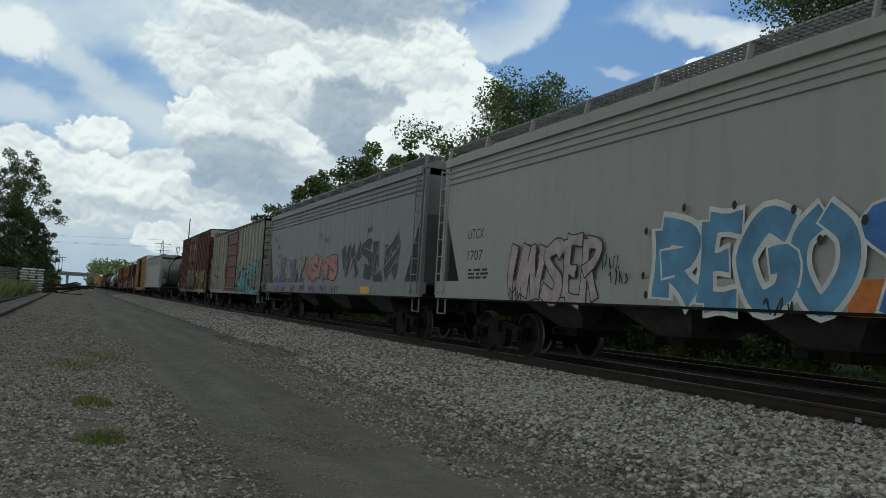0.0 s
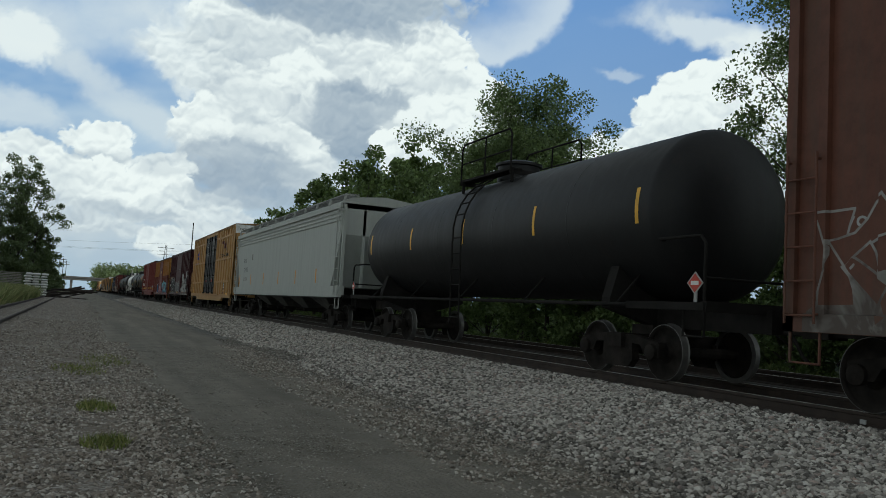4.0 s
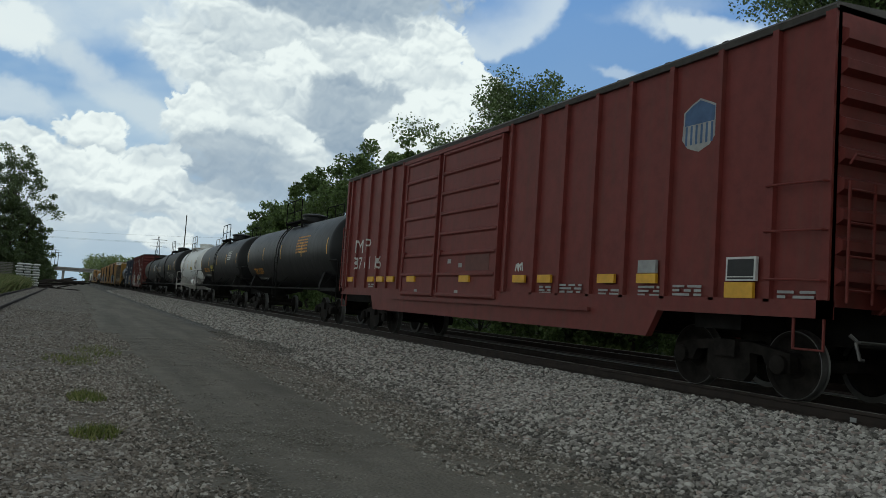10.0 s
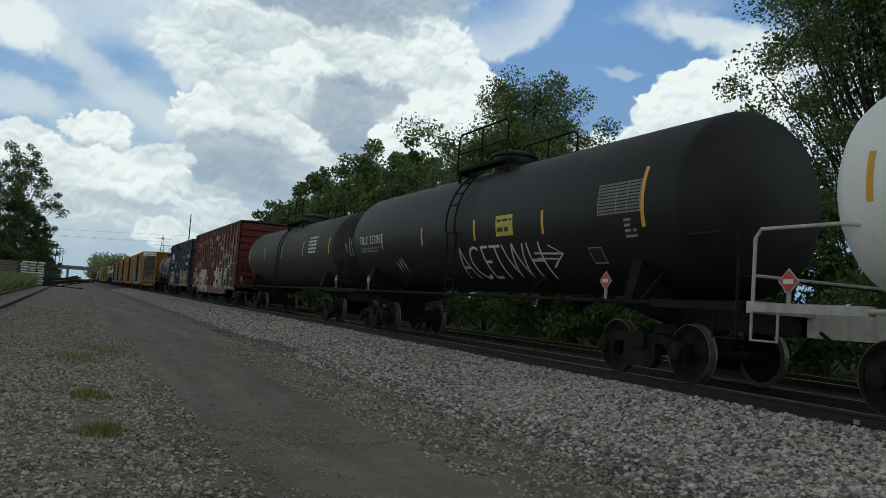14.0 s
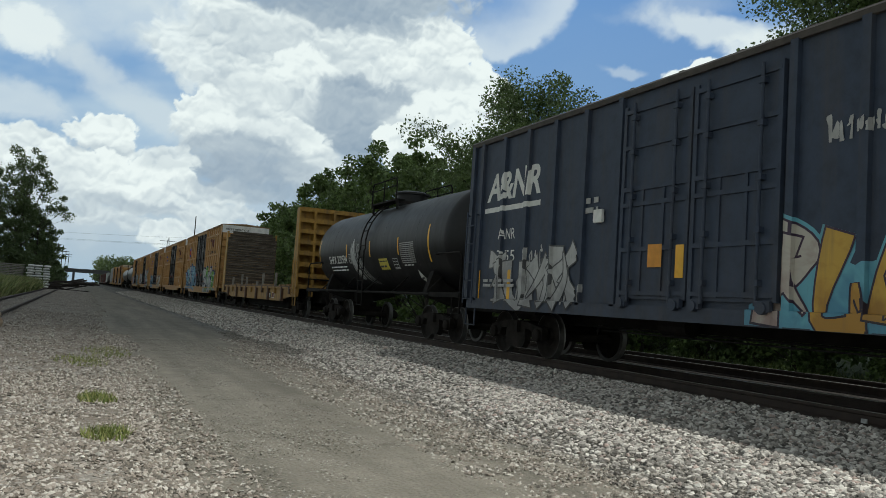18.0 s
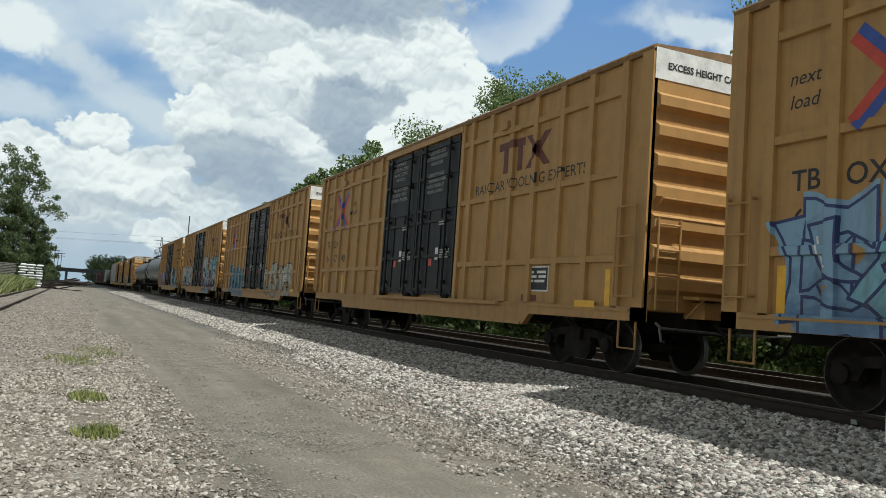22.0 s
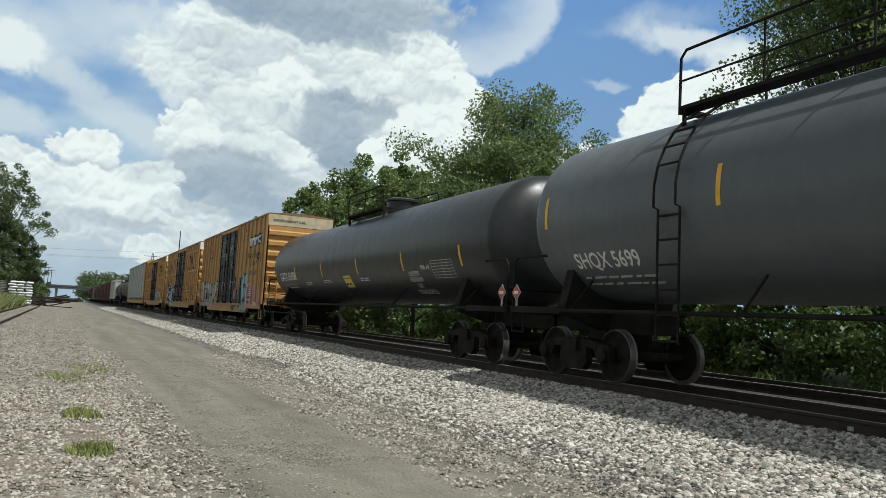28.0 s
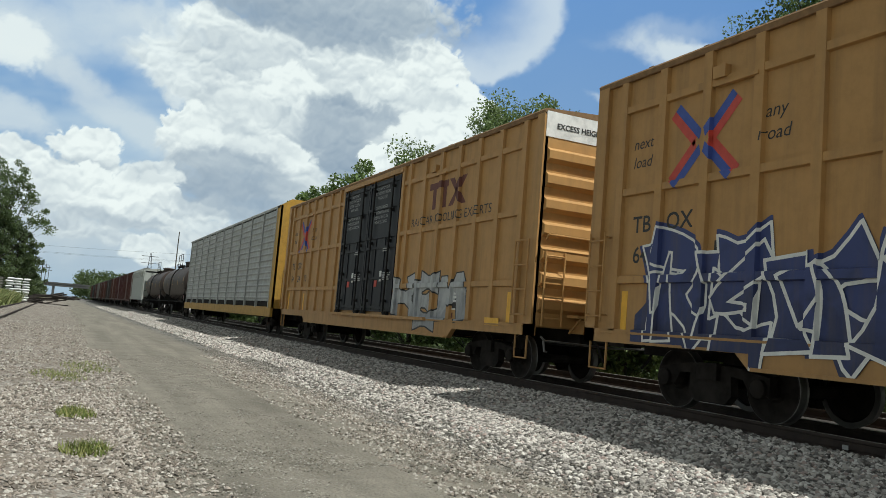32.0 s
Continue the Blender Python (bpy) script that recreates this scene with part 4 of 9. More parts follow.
def hopper(s0, s1, top, label, mat, dark, bays=3, wheel=True):
    """A covered hopper: smooth side sheets cut away at the ends, a deep side sill, chutes and a roof walk."""
    car, h = wagon("covered_hopper", label, s0, s1)
    b = Shape()
    cut = [(-h, top), (h, top), (h, 3.25), (h - 0.95, 1.42), (-h + 0.95, 1.42), (-h, 3.25)]
    b.slab(cut, 0, -HALF + 0.05, HALF - 0.05)
    part("body", b, mat, car)
    r = Shape()
    r.slab([(-HALF - 0.03, top - 0.18), (-HALF - 0.03, top), (-1.2, top + 0.22), (0, top + 0.34), (1.2, top + 0.22), (HALF + 0.03, top), (HALF + 0.03, top - 0.18)], 1, -h, h)
    part("roof", r, mat, car)
    for z in (top - 0.58, top - 0.44, top - 0.30):
        part("side_band", Shape().slab([(-HALF + 0.05, z - 0.05), (-HALF + 0.012, z - 0.035), (-HALF + 0.012, z + 0.01), (-HALF + 0.05, z + 0.03)], 1, -h, h), mat, car)
    for s in (-1, 1):
        sill = Shape().box(min(s * HALF, s * (HALF - 0.2)), max(s * HALF, s * (HALF - 0.2)), -h - 0.25, h + 0.25, 1.04, 1.44)
        part("side_sill", sill, mat, car)
        part("sill_lip", Shape().box(min(s * (HALF + 0.03), s * (HALF - 0.1)), max(s * (HALF + 0.03), s * (HALF - 0.1)), -h - 0.2, h + 0.2, 1.0, 1.04), dark, car)
        e = Shape()
        for x in (-HALF + 0.06, HALF - 0.16):
            e.box(x, x + 0.1, s * (h + 0.1) - 0.05, s * (h + 0.1) + 0.05, 1.4, top - 0.05)
        for x in (-0.75, 0.65):
            e.box(x, x + 0.1, s * (h - 0.05) - 0.05, s * (h - 0.05) + 0.05, 1.4, top - 0.2)
        part("end_post", e, mat, car)
        sl = Shape().slab([(s * (h - 0.02), 3.3), (s * (h - 0.10), 3.3), (s * (h - 1.05), 1.42), (s * (h - 0.97), 1.42)], 0, -HALF + 0.08, HALF - 0.08)
        part("slope_sheet", sl, mat, car)
        part("end_floor", Shape().box(-HALF + 0.1, HALF - 0.1, min(s * (h - 0.9), s * (h + 0.25)), max(s * (h - 0.9), s * (h + 0.25)), 1.02, 1.12), dark, car)
        ladder(car, mat, -HALF - 0.04, s * (h - 0.05) - 0.22, s * (h - 0.05) + 0.22, 1.1, top - 0.2)
        stirrup(car, mat, s * (h - 0.05), 1.04)
    grid = Shape()
    for k in range(5):
        grid.box(-HALF + 0.12 + 0.11 * k, -HALF + 0.145 + 0.11 * k, -h - 0.1, h + 0.1, top + 0.30, top + 0.335)
    y = -h
    while y < h:
        grid.box(-HALF + 0.12, -HALF + 0.6, y, y + 0.02, top + 0.30, top + 0.33)
        y += 0.12
    part("roof_walk", grid, plain("galvanised_grating", (0.30, 0.30, 0.29), 0.6, 0.3), car, "grey steel grating along the roof edge")
    n = int(2 * h / 1.75)
    for k in range(n + 1):
        y = -h + 2 * h * k / n
        part("walk_bracket", Shape().slab([(-HALF + 0.02, top - 0.02), (-HALF + 0.10, top + 0.33), (-HALF + 0.62, top + 0.30), (-HALF + 0.62, top + 0.26), (-HALF + 0.17, top + 0.28), (-HALF + 0.10, top - 0.02)], 1, y - 0.022, y + 0.022), mat, car)
    w = (2 * h - 5.2) / bays
    for k in range(bays):
        m = -h + 2.6 + w * (k + 0.5)
        c = Shape()
        q = len(c.v)
        for z, dx, dy in ((1.42, HALF - 0.12, w / 2 - 0.02), (0.55, 0.45, 0.42)):
            c.v += [(-dx, m - dy, z), (dx, m - dy, z), (dx, m + dy, z), (-dx, m + dy, z)]
        c.f += [(q, q + 1, q + 2, q + 3), (q + 7, q + 6, q + 5, q + 4)] + [(q + i, q + 4 + i, q + 4 + (i + 1) % 4, q + (i + 1) % 4) for i in range(4)]
        chute = part("chute", c, CHUTE, car)
        part("outlet_gate", Shape().box(-0.62, 0.62, m - 0.45, m + 0.45, 0.40, 0.56).rod((-0.9, m, 0.48), (0.9, m, 0.48), 0.06, 8), iron, chute)
    part("underframe", Shape().box(-0.3, 0.3, -h, h, 0.70, 1.05), under, car)
    running_gear(car, h, 2.1)
    return car, h


# ---- tank wagons ----
def tank(s0, s1, label, mat, r=1.5, zc=2.72, rails=None, dome=True, dome_at=0.0, platform=2.6, head=0.62, ladder_at=0.0, frame_mat=None, high_rail=True, end_rail=None, truck=2.65, inset=0.86, plat_at=None, bands=None, rail_in=1.15, placard=0.3):
    """A tank wagon on stub sills: barrel with dished heads, saddles, top platform with its railing, ladders."""
    car, h = wagon("tank_wagon", label, s0, s1)
    fm = frame_mat or under
    H = h - inset
    b = Shape()
    rings = [(-H + head * (1 - math.cos(a)), r * math.sin(a)) for a in (0.05, 0.25, 0.5, 0.75, 1.0, 1.25, 1.45)]
    rings += [(-H + head, r)] + [(-H + head + (2 * H - 2 * head) * k / 6, r) for k in range(1, 6)] + [(H - head, r)]
    rings += [(-p, q) for p, q in reversed(rings[:7])]
    b.lathe(rings, (0, 0, zc), 1, 48)
    part("barrel", b, mat, car, smooth=True)
    for k in range(1, 5):
        y = -H + 2 * H * k / 5
        part("weld_seam", Shape().lathe([(y - 0.02, r + 0.001), (y - 0.01, r + 0.0035), (y + 0.01, r + 0.0035), (y + 0.02, r + 0.001)], (0, 0, zc), 1, 40), mat, car, smooth=True)
    for s in (-1, 1):
        y = s * (h - truck)
        sd = Shape()
        sd.slab([(-1.35, 1.02), (-1.35, 1.2), (-1.18, zc - r * 0.62), (-0.7, zc - r * 0.86), (0.7, zc - r * 0.86), (1.18, zc - r * 0.62), (1.35, 1.2), (1.35, 1.02), (0.35, 0.74), (-0.35, 0.74)], 1, y - 0.12, y + 0.12)
        part("saddle", sd, fm, car)
        st = Shape().box(-0.32, 0.32, min(s * (h + 0.05), s * (h - 3.0)), max(s * (h + 0.05), s * (h - 3.0)), 0.72, 1.08)
        part("stub_sill", st, fm, car)
        ef = Shape().box(-HALF + 0.1, HALF - 0.1, s * (h - 0.12) - 0.06, s * (h - 0.12) + 0.06, 1.0, 1.16)
        ef.box(-HALF + 0.08, -HALF + 0.2, min(s * (h - 0.1), s * (h - 1.9)), max(s * (h - 0.1), s * (h - 1.9)), 1.02, 1.14)
        part("end_beam", ef, fm, car)
        g = Shape()
        yy = s * (h - 0.14)
        yi = s * (h - rail_in)
        g.path([(-HALF + 0.13, yy, 1.12), (-HALF + 0.13, yy, 2.0), (-HALF + 0.13, yy - s * 0.1, 2.12), (-HALF + 0.13, yi, 2.12), (-HALF + 0.35, yi - s * 0.15, 2.12)], 0.025, 8)
        g.path([(-HALF + 0.13, yy, 1.5), (HALF - 0.13, yy, 1.5)], 0.022, 6)
        part("end_handrail", g, end_rail or fm, car)
        stirrup(car, end_rail or fm, s * (h - 0.35), 1.02, -HALF + 0.13)
        if placard is None:
            continue
        yy = s * (h - placard)
        holder = part("placard_holder", Shape().slab([(yy - 0.17, 1.42), (yy, 1.25), (yy + 0.17, 1.42), (yy, 1.59)], 0, -HALF + 0.092, -HALF + 0.10).box(-HALF + 0.101, -HALF + 0.12, yy - 0.03, yy + 0.03, 1.05, 1.40), pale_ink, car, "white-edged diamond placard")
        part("placard", Shape().slab([(yy - 0.14, 1.42), (yy, 1.28), (yy + 0.14, 1.42), (yy, 1.56)], 0, -HALF + 0.086, -HALF + 0.091), red_ink, holder, "red diamond field")
        part("placard_print", Shape().box(-HALF + 0.082, -HALF + 0.0855, yy - 0.08, yy + 0.08, 1.39, 1.45), white_ink, holder)
    sr = Shape().rod((-HALF + 0.1, -h + 1.9, 1.08), (-HALF + 0.1, h - 1.9, 1.08), 0.035, 8)
    for k in range(5):
        y = -h + 2.2 + (2 * h - 4.4) * k / 4
        sr.rod((-HALF + 0.1, y, 1.08), (-1.0, y, zc - math.sqrt(max(0.01, r * r - 1.0))), 0.02)
    part("side_handrail", sr, fm, car)
    ztop = zc + r
    if dome:
        y = dome_at
        part("manway", Shape().lathe([(0.0, 0.52), (0.42, 0.52), (0.44, 0.58), (0.50, 0.58), (0.56, 0.40), (0.60, 0.05)], (0, y, ztop - 0.12), 2, 24), mat, car, smooth=True)
        w = platform / 2
        y = dome_at if plat_at is None else plat_at
        p = Shape()
        for x in (-0.95, 0.65):
            p.box(x, x + 0.30, y - w, y + w, ztop - 0.02, ztop + 0.04)
        for yy in (y - w, y + w - 0.06):
            p.box(-0.95, 0.95, yy, yy + 0.06, ztop - 0.10, ztop + 0.0)
            p.rod((-0.9, yy, ztop - 0.3), (-0.9, yy, ztop), 0.04).rod((0.9, yy, ztop - 0.3), (0.9, yy, ztop), 0.04)
        part("platform", p, fm, car)
        t = ztop + (0.95 if high_rail else 0.7)
        for x in (-0.95, 0.95):
            g = Shape()
            g.path([(x, y - w, ztop - 0.1), (x, y - w, t - 0.12), (x, y - w + 0.12, t), (x, y + w - 0.12, t), (x, y + w, t - 0.12), (x, y + w, ztop - 0.1)], 0.024, 8)
            g.rod((x, y - w, ztop + 0.45), (x, y + w, ztop + 0.45), 0.018)
            n = max(2, int(round(platform / 1.75)))
            for k in range(1, n):
                g.rod((x, y - w + platform * k / n, ztop), (x, y - w + platform * k / n, t), 0.02)
            part("platform_railing", g, end_rail or fm, car)
    if ladder_at is not None:
        y = ladder_at
        s = Shape()
        arc = [(-(r + 0.14) * math.cos(a), zc + (r + 0.14) * math.sin(a)) for a in frange(-0.1, 1.25, 8)]
        for q in (-0.24, 0.24):
            s.path([(-HALF + 0.02, y + q, 0.62), (-HALF - 0.02, y + q, zc - 0.2)] + [(p[0], y + q, p[1]) for p in arc], 0.022, 6)
        for z in (0.66, 1.05, 1.42, 1.8, 2.18, 2.55):
            s.rod((-HALF, y - 0.24, z), (-HALF, y + 0.24, z), 0.018)
        for p in arc[2:]:
            s.rod((p[0], y - 0.24, p[1]), (p[0], y + 0.24, p[1]), 0.018)
        part("ladder", s, end_rail or fm, car)
    running_gear(car, h, truck)
    for y, low, high in bands or [(y, -0.25, 0.35) for y in frange(-H + 0.9, H - 0.9, 5)]:
        patch(car, "reflector", y - 0.045, y + 0.045, zc + low, zc + high, yellow_ink, tank=(r, zc))
    return car, h


# ---- sky backdrop ----
def lattice(x, y, seed):
    """Smooth value noise on arrays."""
    table = np.random.RandomState(seed).rand(256, 256)
    xi, yi = np.floor(x).astype(int), np.floor(y).astype(int)
    fx, fy = x - xi, y - yi
    fx, fy = fx * fx * (3 - 2 * fx), fy * fy * (3 - 2 * fy)
    g = lambda a, b: table[a % 256, b % 256]
    return (g(xi, yi) * (1 - fx) + g(xi + 1, yi) * fx) * (1 - fy) + (g(xi, yi + 1) * (1 - fx) + g(xi + 1, yi + 1) * fx) * fy


def fbm(x, y, octaves=5, seed=1):
    out, amp, tot = 0, 1.0, 0
    for k in range(octaves):
        n = lattice(x * 2 ** k + 7.3 * k, y * 2 ** k + 3.1 * k, seed + k)
        out = out + amp * n
        tot += amp
        amp *= 0.52
    return out / tot


CLOUDS = []


def veil(*dab):
    """Thin cloud: bearing, height, half width, half height and lean in degrees; tone, density, softness and raggedness."""
    CLOUDS.append((0.0, *dab))


def heap(*dab):
    """A head of cumulus with a billowing edge and relief, given like a veil."""
    CLOUDS.append((1.0, *dab))


def gloom(*dab):
    """A grey underside of cumulus, given like a veil."""
    CLOUDS.append((0.35, *dab))


# thin high veils
veil(2.9, 17.1, 5.50, 1.61, -28, 0.78, 0.5, 1.2, 0.2)
veil(7.3, 13.7, 4.58, 0.90, -26, 0.8, 0.6, 1, 0.2)
veil(1.9, 12.2, 5.37, 0.88, -28, 0.76, 0.55, 1, 0.2)
veil(-4.3, 16.4, 4.28, 2.04, -4, 0.78, 0.55, 1.2, 0.3)
veil(-2.5, 14.5, 4.05, 0.56, -14, 0.74, 0.35, 1.2, 0.2)
veil(-4.8, 11.1, 2.41, 1.12, -4, 0.8, 0.6, 0.9, 0.4)
veil(4.6, 18.7, 3.37, 1.07, -4, 0.8, 0.5, 1, 0.3)
veil(-4.5, 15.5, 1.83, 1.43, -4, 0.93, 0.85, 0.6, 0.6)
veil(42.7, 19.5, 4.46, 0.93, -12, 0.88, 0.75, 0.9, 0.3)
veil(45.3, 17.7, 2.51, 1.44, -4, 0.92, 0.8, 0.8, 0.5)
veil(36.3, 16.7, 1.26, 0.34, -4, 0.8, 0.4, 1, 0.4)
veil(39.6, 21.1, 3.47, 0.72, 6, 0.75, 0.25, 1.2, 0.3)
veil(49.5, 15.3, 4.36, 4.60, -4, 0.8, 0.75, 0.8, 0.6)
veil(21.7, 20.9, 2.49, 1.11, -4, 0.72, 0.25, 1, 0.2)
veil(24.4, 22.8, 8.17, 5.17, -4, 0.92, 0.62, 0.12, 0.03)
# haze banks low down
veil(-1.4, 3.0, 8.67, 2.20, -4, 0.5, 0.55, 1.2, 0.3)
veil(-3.5, 4.4, 4.84, 1.62, -4, 0.6, 0.6, 1, 0.4)
veil(9.3, 4.8, 9.94, 1.77, -4, 0.52, 0.5, 1, 0.4)
# the great heap
heap(5.5, 15.7, 3.20, 1.77, -28, 0.92, 0.85, 0.5, 0.6)
heap(8.1, 17.8, 3.68, 1.84, -14, 0.84, 0.8, 0.6, 0.6)
heap(13.8, 16.6, 7.65, 3.23, -4, 0.7, 1, 0.4, 0.5)
heap(19.4, 17.7, 5.15, 2.75, -4, 0.78, 1, 0.25, 0.6)
heap(22.5, 17.8, 2.73, 2.14, -4, 0.9, 1, 0.14, 0.7)
heap(25.8, 15.5, 2.47, 1.64, -18, 0.96, 1, 0.16, 0.8)
heap(21.3, 14.2, 6.17, 2.94, -14, 0.76, 1, 0.3, 0.6)
heap(25.2, 12.7, 4.11, 2.38, -4, 0.93, 1, 0.2, 0.7)
heap(16.9, 18.8, 4.51, 1.35, -4, 0.93, 0.8, 0.6, 0.6)
heap(22.3, 18.6, 1.91, 1.29, -4, 0.97, 0.8, 0.4, 0.7)
heap(11.7, 12.9, 5.53, 2.71, -4, 0.66, 1, 0.5, 0.5)
heap(7.4, 19.1, 2.01, 0.94, -4, 0.97, 0.9, 0.3, 0.6)
heap(14.9, 22.5, 9.41, 1.98, -4, 0.55, 0.95, 0.4, 0.6)
gloom(14.6, 21.8, 8.97, 1.81, -5, 0.3, 0.85, 0.7, 0.5)
gloom(13.3, 20.3, 7.48, 1.17, -6, 0.2, 0.85, 0.7, 0.5)
gloom(10.5, 17.5, 3.95, 1.12, -10, 0.62, 0.6, 1, 0.5)
gloom(13.8, 17.0, 3.22, 0.76, -4, 0.7, 0.5, 1, 0.5)
heap(13.1, 15.7, 2.08, 1.37, -4, 1, 0.95, 0.3, 0.7)
heap(10.4, 14.5, 1.81, 0.99, -4, 0.9, 0.7, 0.5, 0.6)
gloom(10.9, 13.0, 3.54, 1.16, -12, 0.62, 0.7, 0.9, 0.5)
gloom(18.4, 14.4, 3.77, 1.05, -8, 0.16, 0.85, 0.7, 0.5)
gloom(16.3, 13.6, 1.62, 0.94, -4, 0.28, 0.8, 0.7, 0.5)
gloom(20.6, 13.5, 2.47, 1.02, -4, 0.52, 0.7, 0.9, 0.5)
gloom(23.9, 15.6, 2.48, 0.86, -14, 0.66, 0.6, 0.9, 0.5)
heap(23.5, 13.2, 2.72, 1.82, -4, 0.98, 0.95, 0.3, 0.7)
heap(25.9, 13.9, 2.06, 1.58, -4, 1, 0.9, 0.3, 0.7)
gloom(16.6, 12.0, 2.92, 2.29, -4, 0.3, 0.9, 0.6, 0.5)
gloom(18.1, 11.1, 2.28, 1.67, -4, 0.22, 0.9, 0.5, 0.5)
gloom(21.1, 12.4, 1.89, 0.79, -4, 0.66, 0.6, 0.9, 0.5)
heap(20.4, 11.0, 1.80, 1.60, -4, 1, 1, 0.12, 0.6)
heap(22.6, 10.5, 2.87, 1.68, -4, 0.94, 1, 0.3, 0.6)
heap(26.1, 10.5, 3.68, 2.00, -4, 0.92, 0.9, 0.5, 0.6)
# the tower at its side
heap(5.7, 12.3, 1.27, 0.83, -4, 0.97, 1, 0.16, 0.7)
heap(7.4, 11.1, 2.96, 1.99, -14, 0.9, 1, 0.22, 0.6)
heap(9.8, 11.7, 2.72, 1.70, -4, 0.82, 0.9, 0.5, 0.6)
gloom(9.0, 12.5, 2.32, 0.31, -8, 0.6, 0.6, 0.8, 0.4)
heap(8.0, 10.9, 1.53, 1.54, -24, 0.98, 0.8, 0.5, 0.7)
heap(12.7, 10.6, 2.62, 1.57, -4, 0.9, 0.95, 0.3, 0.6)
heap(13.6, 9.7, 1.67, 1.58, -4, 0.95, 0.95, 0.2, 0.6)
gloom(11.8, 11.3, 2.37, 0.70, -4, 0.72, 0.6, 1, 0.5)
gloom(10.8, 9.2, 4.68, 1.41, -8, 0.26, 0.85, 0.8, 0.6)
gloom(8.2, 8.6, 2.29, 1.32, -4, 0.42, 0.7, 0.9, 0.6)
gloom(11.3, 7.9, 6.64, 1.18, -4, 0.24, 0.8, 0.9, 0.5)
gloom(15.1, 8.5, 2.40, 1.19, -4, 0.5, 0.8, 0.9, 0.5)
heap(15.6, 9.3, 2.01, 0.88, -24, 0.82, 0.6, 0.7, 0.6)
# low heaps to the side
heap(-3.8, 8.2, 4.05, 1.07, -6, 0.84, 1, 0.25, 0.6)
heap(0.2, 9.9, 1.88, 1.03, -4, 0.95, 1, 0.16, 0.7)
heap(1.0, 9.3, 1.47, 0.96, -4, 0.88, 1, 0.3, 0.6)
gloom(-3.5, 7.7, 3.91, 0.39, -7, 0.42, 0.75, 0.9, 0.5)
gloom(0.5, 8.7, 1.95, 0.37, -10, 0.46, 0.7, 0.9, 0.5)
heap(-2.2, 6.7, 4.98, 1.31, -7, 0.84, 1, 0.3, 0.6)
heap(0.3, 7.6, 1.38, 1.11, -4, 0.95, 1, 0.16, 0.7)
heap(2.4, 7.2, 1.42, 0.75, -4, 0.8, 0.8, 0.5, 0.6)
gloom(-0.7, 6.4, 3.06, 0.52, -10, 0.72, 0.6, 1, 0.5)
heap(3.5, 8.4, 1.45, 0.68, -4, 0.84, 0.9, 0.4, 0.7)
heap(5.2, 8.6, 1.11, 0.76, -4, 0.8, 0.9, 0.4, 0.7)
heap(3.0, 6.8, 1.93, 1.44, -4, 1, 1, 0.16, 0.7)
heap(5.0, 7.0, 1.40, 1.38, -4, 1, 1, 0.18, 0.7)
gloom(4.5, 8.2, 1.46, 0.46, -4, 0.56, 0.6, 0.9, 0.5)
heap(2.5, 5.6, 3.91, 0.75, -4, 0.78, 0.9, 0.5, 0.6)
gloom(2.9, 5.2, 4.28, 0.45, -6, 0.44, 0.75, 1, 0.5)
heap(7.4, 6.5, 2.26, 0.54, -4, 0.85, 0.9, 0.4, 0.6)
gloom(9.1, 6.9, 2.68, 0.47, -4, 0.38, 0.7, 0.9, 0.5)
heap(0.9, 4.4, 2.77, 0.60, -4, 0.68, 0.7, 0.6, 0.6)
heap(8.4, 5.6, 3.42, 0.47, -4, 0.68, 0.8, 0.5, 0.6)
gloom(5.9, 4.9, 4.07, 0.31, -6, 0.42, 0.6, 0.9, 0.5)
heap(5.0, 3.4, 1.90, 0.92, -4, 0.86, 0.95, 0.3, 0.6)
heap(7.4, 4.5, 1.88, 0.54, -4, 0.72, 0.8, 0.5, 0.6)
heap(-3.6, 5.5, 3.56, 0.72, -4, 0.66, 0.7, 0.8, 0.6)
# the heap over the wood
heap(35.3, 11.8, 2.28, 1.02, -4, 0.92, 0.95, 0.5, 0.6)
heap(34.6, 10.5, 3.16, 1.34, -4, 0.88, 1, 0.5, 0.6)
heap(44.0, 14.8, 3.63, 2.81, -4, 0.95, 1, 0.25, 0.6)
heap(41.7, 15.3, 2.69, 2.09, -4, 0.98, 1, 0.14, 0.7)
heap(38.9, 14.3, 1.30, 1.07, -4, 0.96, 1, 0.16, 0.7)
heap(39.6, 12.1, 2.89, 1.77, -4, 0.88, 1, 0.2, 0.6)
heap(42.6, 11.8, 4.41, 2.65, -4, 0.86, 1, 0.4, 0.6)
heap(39.0, 9.5, 4.57, 1.56, -4, 0.8, 1, 0.5, 0.6)
gloom(41.4, 10.4, 3.20, 1.15, -4, 0.44, 0.8, 0.9, 0.5)
gloom(41.4, 13.1, 2.61, 0.61, -4, 0.72, 0.5, 0.9, 0.5)
gloom(45.5, 11.8, 2.13, 1.49, -4, 0.7, 0.5, 0.9, 0.5)
heap(45.3, 6.9, 4.94, 4.15, -4, 0.62, 0.95, 0.6, 0.5)
gloom(44.5, 8.8, 3.22, 0.83, -4, 0.52, 0.6, 0.9, 0.5)


